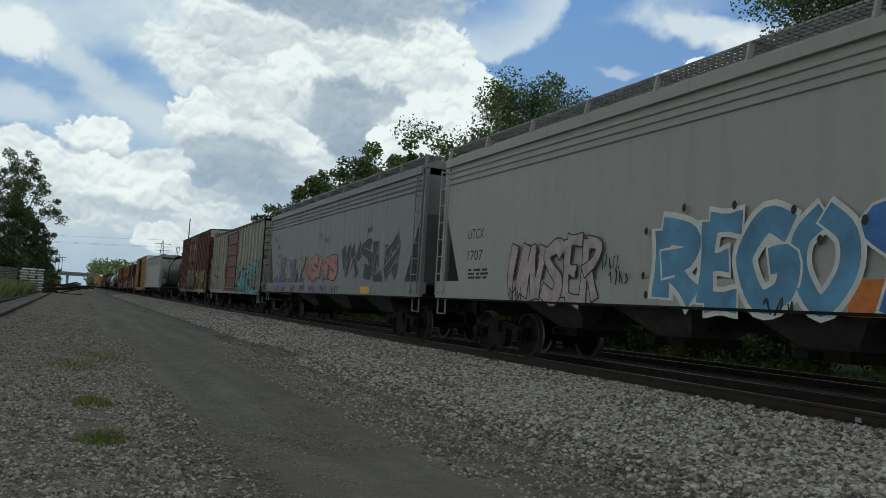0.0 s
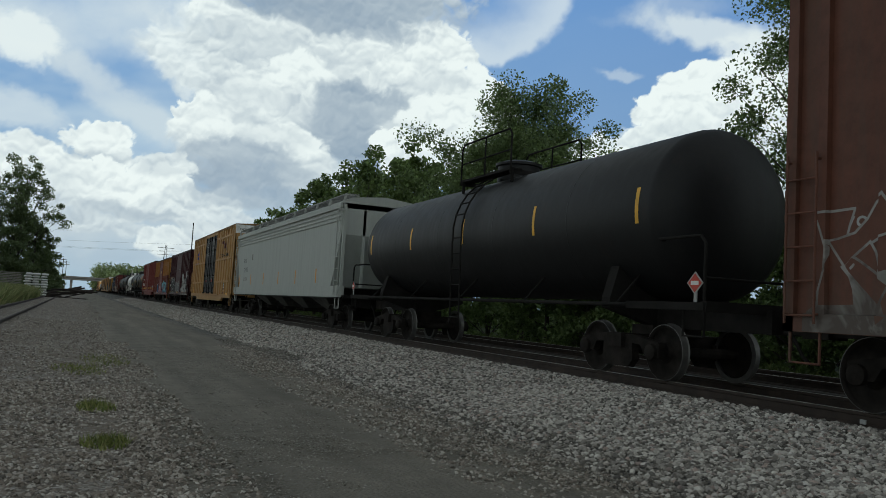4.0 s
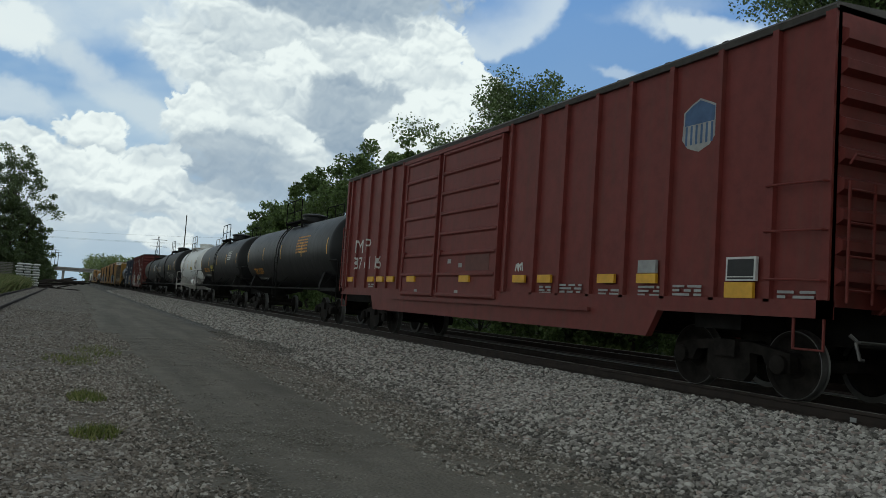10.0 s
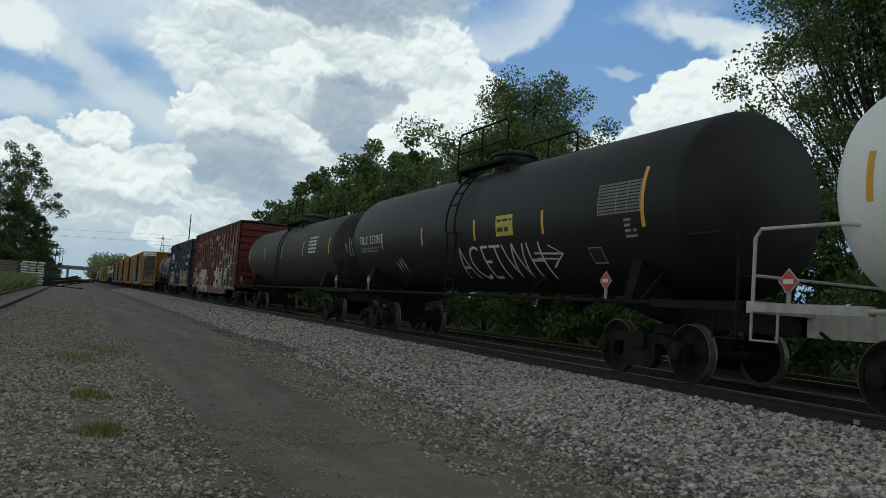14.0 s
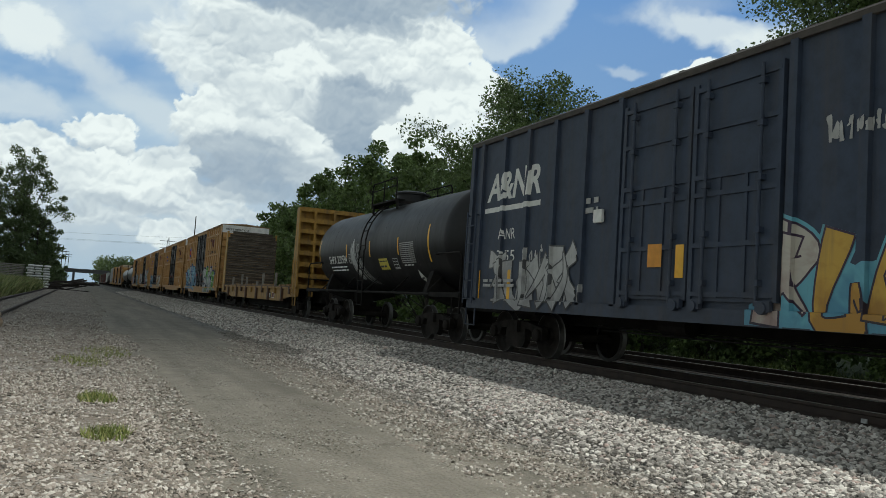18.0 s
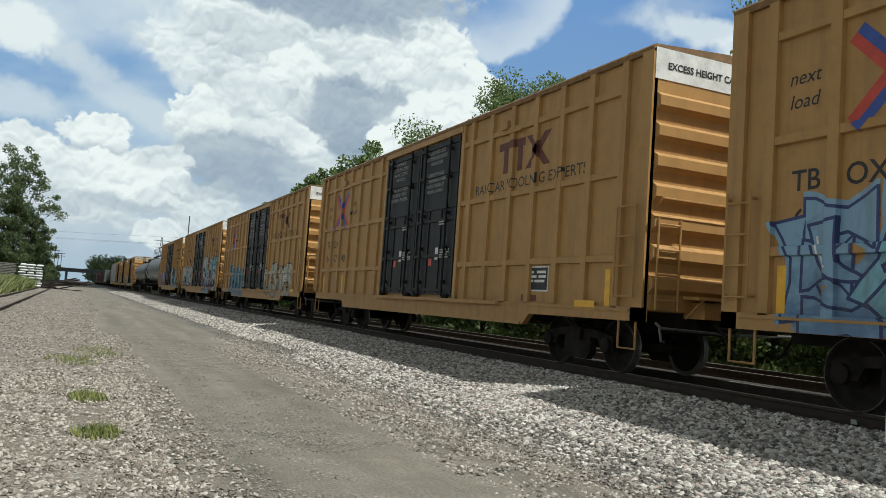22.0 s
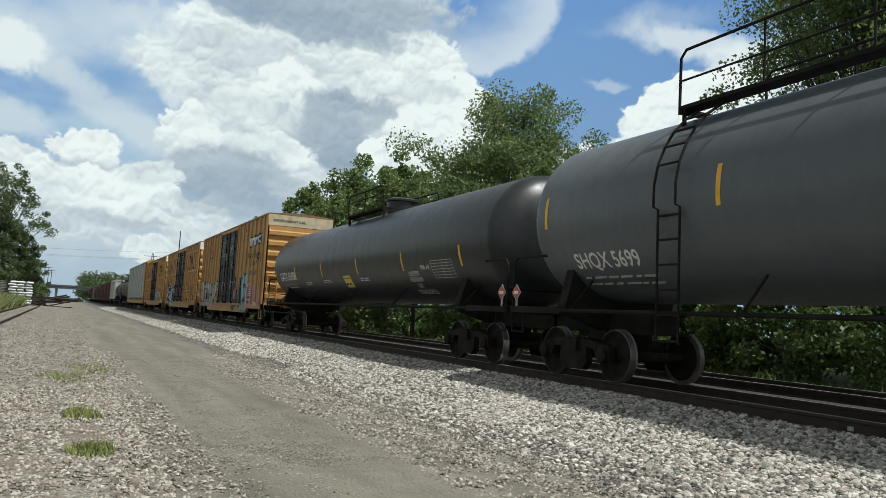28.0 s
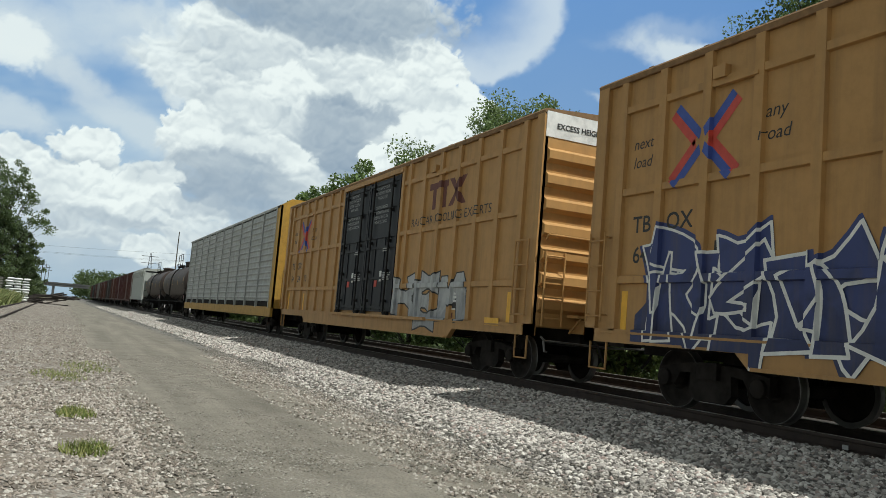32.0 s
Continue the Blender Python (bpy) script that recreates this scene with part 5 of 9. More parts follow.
def billow(x, y, octaves=4, seed=5):
    """Heaped round lobes: overlapping caps of random places and sizes on arrays."""
    out, amp, tot = np.zeros(x.shape), 1.0, 0.0
    for k in range(octaves):
        rs = np.random.RandomState(seed + k)
        tx, ty = rs.rand(128, 128), rs.rand(128, 128)
        u, v = (x * math.cos(0.7 * k) - y * math.sin(0.7 * k)) * 2.1 ** k, (x * math.sin(0.7 * k) + y * math.cos(0.7 * k)) * 2.1 ** k
        xi, yi = np.floor(u).astype(int), np.floor(v).astype(int)
        best = np.full(x.shape, 9.0)
        for a in (-1, 0, 1):
            for b in (-1, 0, 1):
                p, q = (xi + a) % 128, (yi + b) % 128
                best = np.minimum(best, (u - xi - a - tx[p, q]) ** 2 + (v - yi - b - ty[p, q]) ** 2)
        out += amp * np.clip(1 - best, 0, 1)
        tot += amp
        amp *= 0.50
    return out / tot


def smooth(a, b, x):
    t = np.clip((x - a) / (b - a), 0, 1)
    return t * t * (3 - 2 * t)


def cumulus(col, az, el, wx, wy, lobes, relief):
    """Lays the clouds over the blue, the farthest first."""
    da, de = az[0, 1] - az[0, 0], el[1, 0] - el[0, 0]
    white, grey = np.array(lin(240, 246, 248)), np.array(lin(132, 152, 176))
    for body, a, e, w, h, lean, tone, dense, soft, rag in CLOUDS:
        k = 1.25 + 0.5 * soft
        rw, rh = k * max(w, h * 0.6) + 1.0, k * max(h, 0.5 * w * abs(math.sin(radians(lean))) + h) + 1.0
        i0, i1 = (int((q - el[0, 0]) / de) for q in (e - rh, e + rh))
        j0, j1 = (int((q - az[0, 0]) / da) for q in (a - rw, a + rw))
        box = (slice(max(0, i0), max(1, i1)), slice(max(0, j0), max(1, j1)))
        c, s = math.cos(radians(lean)), math.sin(radians(lean))
        dx, dy = wx[box] - a, wy[box] - e
        u, v = (dx * c + dy * s) / w, (dy * c - dx * s) / h
        r = np.sqrt(u * u + v * v) - rag * (lobes[box] - 0.62) * min(1.6, 1.3 / h + 0.35)
        alpha = dense * smooth(1 + 0.5 * soft, 1 - 0.5 * soft, r)
        if rag < 0.05:
            alpha = alpha * smooth(0.25, 0.95, r)
        shade = np.clip(tone + body * (1.05 * relief[box] + 0.14 * np.clip(v, -1, 1) * min(1.0, h / 2)) - 0.03 * body, 0.0, 1.0)
        tint = grey + (white - grey) * (shade ** 1.15)[..., None]
        alpha = alpha[..., None]
        col[box] = col[box] * (1 - alpha) + tint * alpha
    return col


def sky_backdrop():
    na, ne = 960, 420
    az, el = np.meshgrid(np.linspace(-10, 60, na), np.linspace(-2.0, 27, ne))
    wx = az + 1.1 * (fbm(az / 1.3, el / 1.1, 5, 51) - 0.5) + 0.9 * (fbm(az / 4, el / 3, 2, 71) - 0.5)
    wy = el + 1.1 * (fbm(az / 1.3, el / 1.1, 5, 61) - 0.5) + 0.9 * (fbm(az / 4, el / 3, 2, 81) - 0.5)
    lobes = billow(wx / 1.25, wy / 1.1, 4, 5)
    broad = lambda p, q: billow(p / 1.9, q / 1.5, 3, 5)
    relief = 0.8 * (broad(wx, wy) - broad(wx - 0.08, wy + 0.30)) + 0.16 * (fbm(wx / 1.6, wy / 1.2, 5, 91) - 0.5)
    left = np.clip((26 - az) / 10, 0.06, 1)
    veils = np.clip(0.46 + 2.0 * (fbm(az / 11 + el / 16, el / 3.4 - az / 14, 5, 41) - 0.45), 0.05, 0.8) * left
    t = np.clip(el / 24, 0, 1)[..., None]
    blue = (1 - t) * np.array(lin(150, 178, 205)) + t * np.array(lin(112, 156, 212))
    right = np.clip((az - 5) / 40, 0, 1)[..., None]
    blue = blue * (1 - 0.16 * right * np.array((1.2, 1.0, 0.6)))
    haze = np.exp(-np.clip(el, 0, 99) / 2.6)[..., None]
    col = blue * (1 - 0.5 * haze) + np.array(lin(150, 174, 196)) * 0.5 * haze
    v = veils[..., None] * 0.7
    col = col * (1 - v) + v * np.array(lin(204, 219, 231))
    col = cumulus(col, az, el, wx, wy, lobes, relief)
    ra, re, rad = np.radians(az), np.radians(el), 3200.0
    v = np.stack([rad * np.sin(ra) * np.cos(re), rad * np.cos(ra) * np.cos(re), rad * np.sin(re)], -1).reshape(-1, 3)
    i = np.arange((ne - 1) * na).reshape(ne - 1, na)[:, :-1].ravel()
    faces = np.stack([i, i + na, i + na + 1, i + 1], -1)
    me = bpy.data.meshes.new("backdrop")
    me.from_pydata(v.tolist(), [], faces.tolist())
    at = me.color_attributes.new("tone", "FLOAT_COLOR", "POINT")
    rgba = np.ones((na * ne, 4), np.float32)
    rgba[:, :3] = col.reshape(-1, 3)
    at.data.foreach_set("color", rgba.ravel())
    n = Nodes("cloudy_sky")
    a = n.t.nodes.new("ShaderNodeAttribute")
    a.attribute_name = "tone"
    e = n.t.nodes.new("ShaderNodeEmission")
    n.put(e.inputs[0], a.outputs[0])
    e.inputs[1].default_value = SKY_GLOW
    n.put(n.t.nodes["Material Output"].inputs[0], e.outputs[0])
    me.materials.append(n.mat)
    me.shade_smooth()
    tagged(new("backdrop", me), "bright summer sky with heaped white cumulus clouds", "sky", kind="structure")


SKY_GLOW = 1.0
sky_backdrop()


# ---- ground ----
def profile(x, y):
    """Height of the ground: road, ballast shoulder, track bed and the far verge."""
    z = 0.0
    if x > 4.9:
        z = 0.43 * min(1.0, (x - 4.9) / 3.35)
    if x > 8.3:
        z = 0.43 - 0.10 * min(1.0, (x - 8.3) / 0.2)
    if x > 15.3:
        z = 0.33 - 0.40 * min(1.0, (x - 15.3) / 1.6)
    if x > 18:
        z = -0.07 + 0.5 * min(1.0, (x - 18) / 14)
    if x < 0.6:
        z += 0.10 * min(1.0, (0.6 - x) / 2.5) + 0.12 * min(1.0, max(0.0, -4.6 - x) / 3)
    if -12 < x < 4.7 and y < 70:
        z += 0.035 * (noise.noise((x * 0.9, y * 0.35, 0.3))) + 0.02 * noise.noise((x * 2.5, y * 2.5, 1.3))
    return z


def ground_material():
    n = Nodes("gravel_ground")
    x, y, z = n.xyz()
    wob = n.m("MULTIPLY", n.m("SUBTRACT", n.noise(0.55, 4), 0.5), 1.3)
    xe = n.m("ADD", x, wob)
    fine = n.noise(26, 5, 0.7)
    stones = n.voro(24)
    sep = n.t.nodes.new("ShaderNodeSeparateColor")
    n.put(sep.inputs[0], stones.outputs["Color"])
    ruts = n.noise(1.0, 5, 0.6, n.scaled((1.5, 0.10, 1.0)))
    road = n.ramp(n.m("ADD", n.m("MULTIPLY", n.noise(1.1, 8, 0.72), 0.5), n.m("MULTIPLY", ruts, 0.5)), [(0.34, (0.125, 0.111, 0.088)), (0.52, (0.212, 0.191, 0.154)), (0.66, (0.290, 0.264, 0.214))])
    road = n.mix(n.m("MULTIPLY", n.ramp(n.noise(60, 3, 0.8), [(0.45, 0.0), (0.7, 1.0)]), 0.6), road, (0.075, 0.07, 0.065))
    loose = n.ramp(sep.outputs[0], [(0.0, (0.10, 0.088, 0.075)), (0.45, (0.235, 0.21, 0.18)), (0.8, (0.34, 0.315, 0.285)), (1.0, (0.46, 0.44, 0.41))])
    loose = n.mix(n.m("ADD", 0.25, n.m("MULTIPLY", n.ramp(n.noise(0.8, 5), [(0.4, 0.0), (0.65, 1.0)]), 0.5)), loose, (0.15, 0.118, 0.088))
    st2 = n.voro(13)
    sep2 = n.t.nodes.new("ShaderNodeSeparateColor")
    n.put(sep2.inputs[0], st2.outputs["Color"])
    bal = n.ramp(sep2.outputs[1], [(0.0, (0.03, 0.028, 0.025)), (0.4, (0.075, 0.07, 0.063)), (0.8, (0.20, 0.19, 0.17)), (1.0, (0.34, 0.32, 0.29))])
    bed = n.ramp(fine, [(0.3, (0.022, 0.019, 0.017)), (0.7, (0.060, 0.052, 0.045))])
    grass = n.ramp(n.noise(1.5, 6, 0.7), [(0.3, (0.02, 0.035, 0.009)), (0.7, (0.075, 0.105, 0.028))])
    step = lambda at, w=0.12: n.m("DIVIDE", n.m("SUBTRACT", xe, at - w), 2 * w, clamp=True)
    scatter = n.m("MULTIPLY", n.m("SUBTRACT", n.noise(9.0, 6, 0.75), 0.5), 2.6)
    col = n.mix(n.m("DIVIDE", n.m("SUBTRACT", n.m("ADD", xe, scatter), 0.15), 0.9, clamp=True), loose, road)
    col = n.mix(step(4.6, 0.3), col, bal)
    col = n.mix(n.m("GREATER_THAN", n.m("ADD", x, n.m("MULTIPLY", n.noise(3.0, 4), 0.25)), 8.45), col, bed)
    col = n.mix(step(15.9, 0.4), col, grass)
    weeds = n.m("MULTIPLY", n.m("LESS_THAN", n.m("ADD", x, n.m("MULTIPLY", wob, 2.2)), -5.2), 0.85)
    col = n.mix(weeds, col, n.mix(n.noise(2.0), grass, (0.16, 0.13, 0.06)))
    h = n.m("ADD", n.m("MULTIPLY", stones.outputs["Distance"], -0.8), n.m("MULTIPLY", fine, 0.5))
    n.bump(h, 0.9, 0.03)
    return n.end(col, 0.95)


GROUND = ground_material()


def ground():
    xs = sorted(set([-2500, -900, -300, -120, -60, -35, -20] + [-12 + 0.5 * k for k in range(25)] + [0.6, 2, 3.5, 4.3, 4.9, 5.4, 6.2, 7, 7.8, 8.25, 8.3, 8.5, 9.6, 10.9, 12, 13, 14.3, 15.3, 16.1, 16.9, 18, 20, 26, 30, 45, 80, 160, 400, 1000, 2500]))
    ys = [-2500, -600, -150, -50, -20, -8] + [-4 + 0.8 * k for k in range(40)] + [28 + 3 * k for k in range(24)] + [110, 140, 180, 240, 320, 450, 700, 1200, 2500]
    v = [(x, y, profile(x, y)) for y in ys for x in xs]
    n = len(xs)
    f = [(j * n + i, j * n + i + 1, (j + 1) * n + i + 1, (j + 1) * n + i) for j in range(len(ys) - 1) for i in range(n - 1)]
    me = bpy.data.meshes.new("ground")
    me.from_pydata(v, [], f)
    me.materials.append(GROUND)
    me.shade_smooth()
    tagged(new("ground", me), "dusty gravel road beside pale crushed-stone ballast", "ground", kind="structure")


ground()


def stones(name, label, boxes, sizes, tones, seed, flat=0.7, chunky=False):
    """Loose stones as one heap of small faceted solids. boxes: (x0, x1, y0, y1, number)."""
    rng = np.random.RandomState(seed)
    if chunky:
        g = 1.618
        base = np.array([(-1, g, 0), (1, g, 0), (-1, -g, 0), (1, -g, 0), (0, -1, g), (0, 1, g), (0, -1, -g), (0, 1, -g), (g, 0, -1), (g, 0, 1), (-g, 0, -1), (-g, 0, 1)], float) * 0.33
        face = np.array([(0, 11, 5), (0, 5, 1), (0, 1, 7), (0, 7, 10), (0, 10, 11), (1, 5, 9), (5, 11, 4), (11, 10, 2), (10, 7, 6), (7, 1, 8), (3, 9, 4), (3, 4, 2), (3, 2, 6), (3, 6, 8), (3, 8, 9), (4, 9, 5), (2, 4, 11), (6, 2, 10), (8, 6, 7), (9, 8, 1)])
    else:
        base = np.array([(1, 0, 0), (0, 1, 0), (-1, 0, 0), (0, -1, 0), (0, 0, 1), (0, 0, -1)], float) * 0.75
        face = np.array([(0, 1, 4), (1, 2, 4), (2, 3, 4), (3, 0, 4), (1, 0, 5), (2, 1, 5), (3, 2, 5), (0, 3, 5)])
    corners = len(base)
    pts = []
    for x0, x1, y0, y1, num in boxes:
        p = np.stack([rng.uniform(x0, x1, num), y0 + (y1 - y0) * rng.rand(num) ** 1.35], -1)
        pts.append(p)
    pts = np.concatenate(pts)
    n = len(pts)
    z = np.array([profile(a, b) for a, b in pts])
    v = base[None] * (1 + rng.uniform(-0.34, 0.34, (n, corners, 3)))
    s = rng.uniform(sizes[0], sizes[1], (n, 1, 1)) * np.array([1, 1, flat]) * rng.uniform(0.7, 1.3, (n, 1, 3))
    a = rng.uniform(0, 6.283, n)
    b = rng.uniform(-0.6, 0.6, n)
    v = v * s
    x, y, q = v[..., 0].copy(), v[..., 1].copy(), v[..., 2].copy()
    y, q = y * np.cos(b)[:, None] - q * np.sin(b)[:, None], y * np.sin(b)[:, None] + q * np.cos(b)[:, None]
    x, y = x * np.cos(a)[:, None] - y * np.sin(a)[:, None], x * np.sin(a)[:, None] + y * np.cos(a)[:, None]
    v = np.stack([x + pts[:, :1], y + pts[:, 1:], q + z[:, None] + s[:, :, 2] * 0.2], -1).reshape(-1, 3)
    f = (face[None] + corners * np.arange(n)[:, None, None]).reshape(-1, 3)
    me = bpy.data.meshes.new(name)
    me.from_pydata(v.tolist(), [], f.tolist())
    m = Nodes(name + "_stone")
    g = m.t.nodes.new("ShaderNodeNewGeometry")
    col = m.ramp(g.outputs["Random Per Island"], tones)
    col = m.mix(m.m("MULTIPLY", m.noise(40, 3), 0.4), col, (0.17, 0.155, 0.135))
    me.materials.append(m.end(col, 0.92))
    tagged(new(name, me), label, "gravel", kind="stuff")


BAL = [(0.0, (0.057, 0.051, 0.046)), (0.22, (0.194, 0.177, 0.160)), (0.45, (0.388, 0.359, 0.325)), (0.72, (0.593, 0.553, 0.502)), (0.9, (0.752, 0.712, 0.655)), (0.93, (0.456, 0.353, 0.308)), (1.0, (0.27, 0.22, 0.20))]
TOE = [(0.0, (0.045, 0.04, 0.036)), (0.4, (0.14, 0.125, 0.105)), (0.75, (0.27, 0.245, 0.215)), (1.0, (0.46, 0.43, 0.385))]
stones("ballast", "pale grey crushed-stone ballast heaped beside the track", [(5.5, 8.36, 3.0, 12, 21000), (5.4, 8.36, 10, 26, 18000), (4.8, 5.7, 3, 20, 3500)], (0.026, 0.064), BAL, 3, 0.72, True)
stones("ballast_toe", "small dusty stones at the foot of the ballast", [(4.5, 6.0, 3.0, 13, 12000), (4.5, 5.9, 12, 30, 11000)], (0.014, 0.036), TOE, 9, 0.7)
stones("far_ballast", "pale crushed-stone ballast farther along the track", [(5.1, 8.36, 25, 60, 13000), (5.1, 8.36, 58, 150, 9000)], (0.05, 0.09), BAL, 7, 0.75)
GRV = [(0.0, (0.08, 0.070, 0.058)), (0.35, (0.235, 0.195, 0.16)), (0.6, (0.34, 0.29, 0.245)), (0.8, (0.46, 0.42, 0.37)), (1.0, (0.62, 0.58, 0.52))]
stones("gravel", "loose grey and brown gravel beside the road", [(-2.6, 0.9, 4.5, 14, 26000), (-4, 0.9, 12, 40, 20000), (-5, 1.2, 38, 110, 9000), (0.5, 1.4, 4, 26, 6000), (4.0, 4.9, 4, 26, 7000), (3.3, 4.4, 3.5, 22, 4500)], (0.012, 0.040), GRV, 4)
ROADSTONE = [(0.0, (0.11, 0.098, 0.078)), (0.5, (0.25, 0.226, 0.185)), (1.0, (0.48, 0.455, 0.41))]
stones("road_grit", "fine tan grit trodden into the road", [(0.7, 4.6, 3.5, 9, 20000), (0.7, 4.6, 8, 24, 22000)], (0.006, 0.019), ROADSTONE, 6, 0.4)


# ---- main track ----
def rail_shape(y0, y1):
    s = Shape()
    s.slab([(-0.07, -0.18), (-0.07, -0.165), (-0.012, -0.14), (-0.012, -0.05), (-0.036, -0.04), (-0.036, -0.008), (-0.03, 0.0), (0.03, 0.0), (0.036, -0.008), (0.036, -0.04), (0.012, -0.05), (0.012, -0.14), (0.07, -0.165), (0.07, -0.18)], 1, y0, y1)
    return s


def rail(name, x, z, y0, y1, label, shine=True, lean=0.0):
    ob = thing(name, label, "rail", pose(x, 0, z, 0, 0, lean), kind="structure")
    part("rail_web", rail_shape(y0, y1), railrust, ob)
    if shine:
        part("rail_head", Shape().box(-0.026, 0.039, y0, y1, -0.020, 0.0025), steel, ob, "polished running surface")
        part("rail_foot", Shape().box(-0.073, 0.073, y0, y1, -0.182, -0.164), headrust, ob)
    return ob


HEAD = RAIL - DROP
near_rail = rail("rail_near", TRACK - 0.753, HEAD, -560, 600, "steel rail of the main track with a polished head")
part("rail_tag", Shape().box(-0.10, -0.085, 6.79, 6.87, -0.14, -0.085), pale_ink, near_rail, "small white plate at the foot of the rail")
rail("rail_far", TRACK + 0.753, HEAD, -560, 600, "steel rail of the main track with a polished head")
# the second track behind the train
for x in (13.0, 14.5):
    rail("second_track_rail", x, HEAD, -560, 600, "steel rail of the second track with a worn head")
tie_wood = plain("creosoted_wood", (0.030, 0.024, 0.020), 0.9, 0, 0.5, 9)
tie_me = Shape().box(-1.3, 1.3, -0.115, 0.115, -0.16, 0.0).mesh("sleeper", tie_wood)
bed = thing("track_bed", "dark creosoted sleepers under the main track", "sleepers", pose(TRACK, 0, HEAD - 0.18), kind="structure")
for k in range(170):
    part("sleeper", tie_me, None, bed, at=pose(random.uniform(-0.04, 0.04), -12 + 0.53 * k, random.uniform(-0.01, 0.01), 0, 0, random.uniform(-1, 1)))

# ---- siding ----
SIDE_A = 0.35
rail("siding_rail_near", -2.35, 0.25, 10, 128, "rusty rail of a disused siding among weeds", False, SIDE_A)
rail("siding_rail_far", -3.86, 0.25, 10, 128, "rusty rail of a disused siding among weeds", False, SIDE_A)


# ---- trees ----
def leaf_mat(name, dark, light, thin_share=0.45):
    n = Nodes(name)
    g = n.t.nodes.new("ShaderNodeNewGeometry")
    col = n.ramp(g.outputs["Random Per Island"], [(0.0, dark), (0.7, light), (1.0, tuple(min(1, c * 1.5) for c in light))])
    n.bsdf.inputs["Specular IOR Level"].default_value = 0.3
    n.end(col, 0.5)
    thin = n.t.nodes.new("ShaderNodeBsdfTranslucent")
    n.put(thin.inputs[0], n.mix(0.5, col, (0.22, 0.30, 0.07)))
    both = n.t.nodes.new("ShaderNodeMixShader")
    both.inputs[0].default_value = thin_share
    n.put(both.inputs[1], n.bsdf.outputs[0]), n.put(both.inputs[2], thin.outputs[0])
    n.put(n.t.nodes["Material Output"].inputs[0], both.outputs[0])
    return n.mat


LEAF = leaf_mat("cottonwood_leaf", (0.070, 0.104, 0.044), (0.180, 0.240, 0.112))
LEAF2 = leaf_mat("shrub_leaf", (0.052, 0.086, 0.028), (0.140, 0.198, 0.072), 0.30)
FAR_LEAF = leaf_mat("dusty_green_leaf", (0.085, 0.115, 0.072), (0.16, 0.20, 0.125))
DIM_LEAF = leaf_mat("deep_green_leaf", (0.050, 0.070, 0.038), (0.105, 0.140, 0.076))
BARK = plain("grey_bark", (0.060, 0.052, 0.044), 0.9, 0, 0.4, 8)


def leaves_mesh(name, centres, spread, number, size, mat, rng, squash=0.75):
    """Many small folded leaves round clump centres."""
    c = centres[rng.randint(0, len(centres), number)]
    d = rng.normal(size=(number, 3))
    d /= np.linalg.norm(d, axis=1)[:, None]
    p = c[:, :3] + d * (rng.rand(number, 1) ** 0.45) * c[:, 3:4] * spread * np.array([1, 1, squash])
    u = rng.normal(size=(number, 3)); u /= np.linalg.norm(u, axis=1)[:, None]
    w = np.cross(u, rng.normal(size=(number, 3))); w /= np.linalg.norm(w, axis=1)[:, None]
    s = size * rng.uniform(0.6, 1.3, (number, 1))
    v = np.stack([p - u * s, p + w * s * 0.62, p + u * s, p - w * s * 0.62], 1).reshape(-1, 3)
    f = np.arange(4 * number).reshape(-1, 4)
    me = bpy.data.meshes.new(name)
    me.from_pydata(v.tolist(), [], f.tolist())
    me.materials.append(mat)
    return me


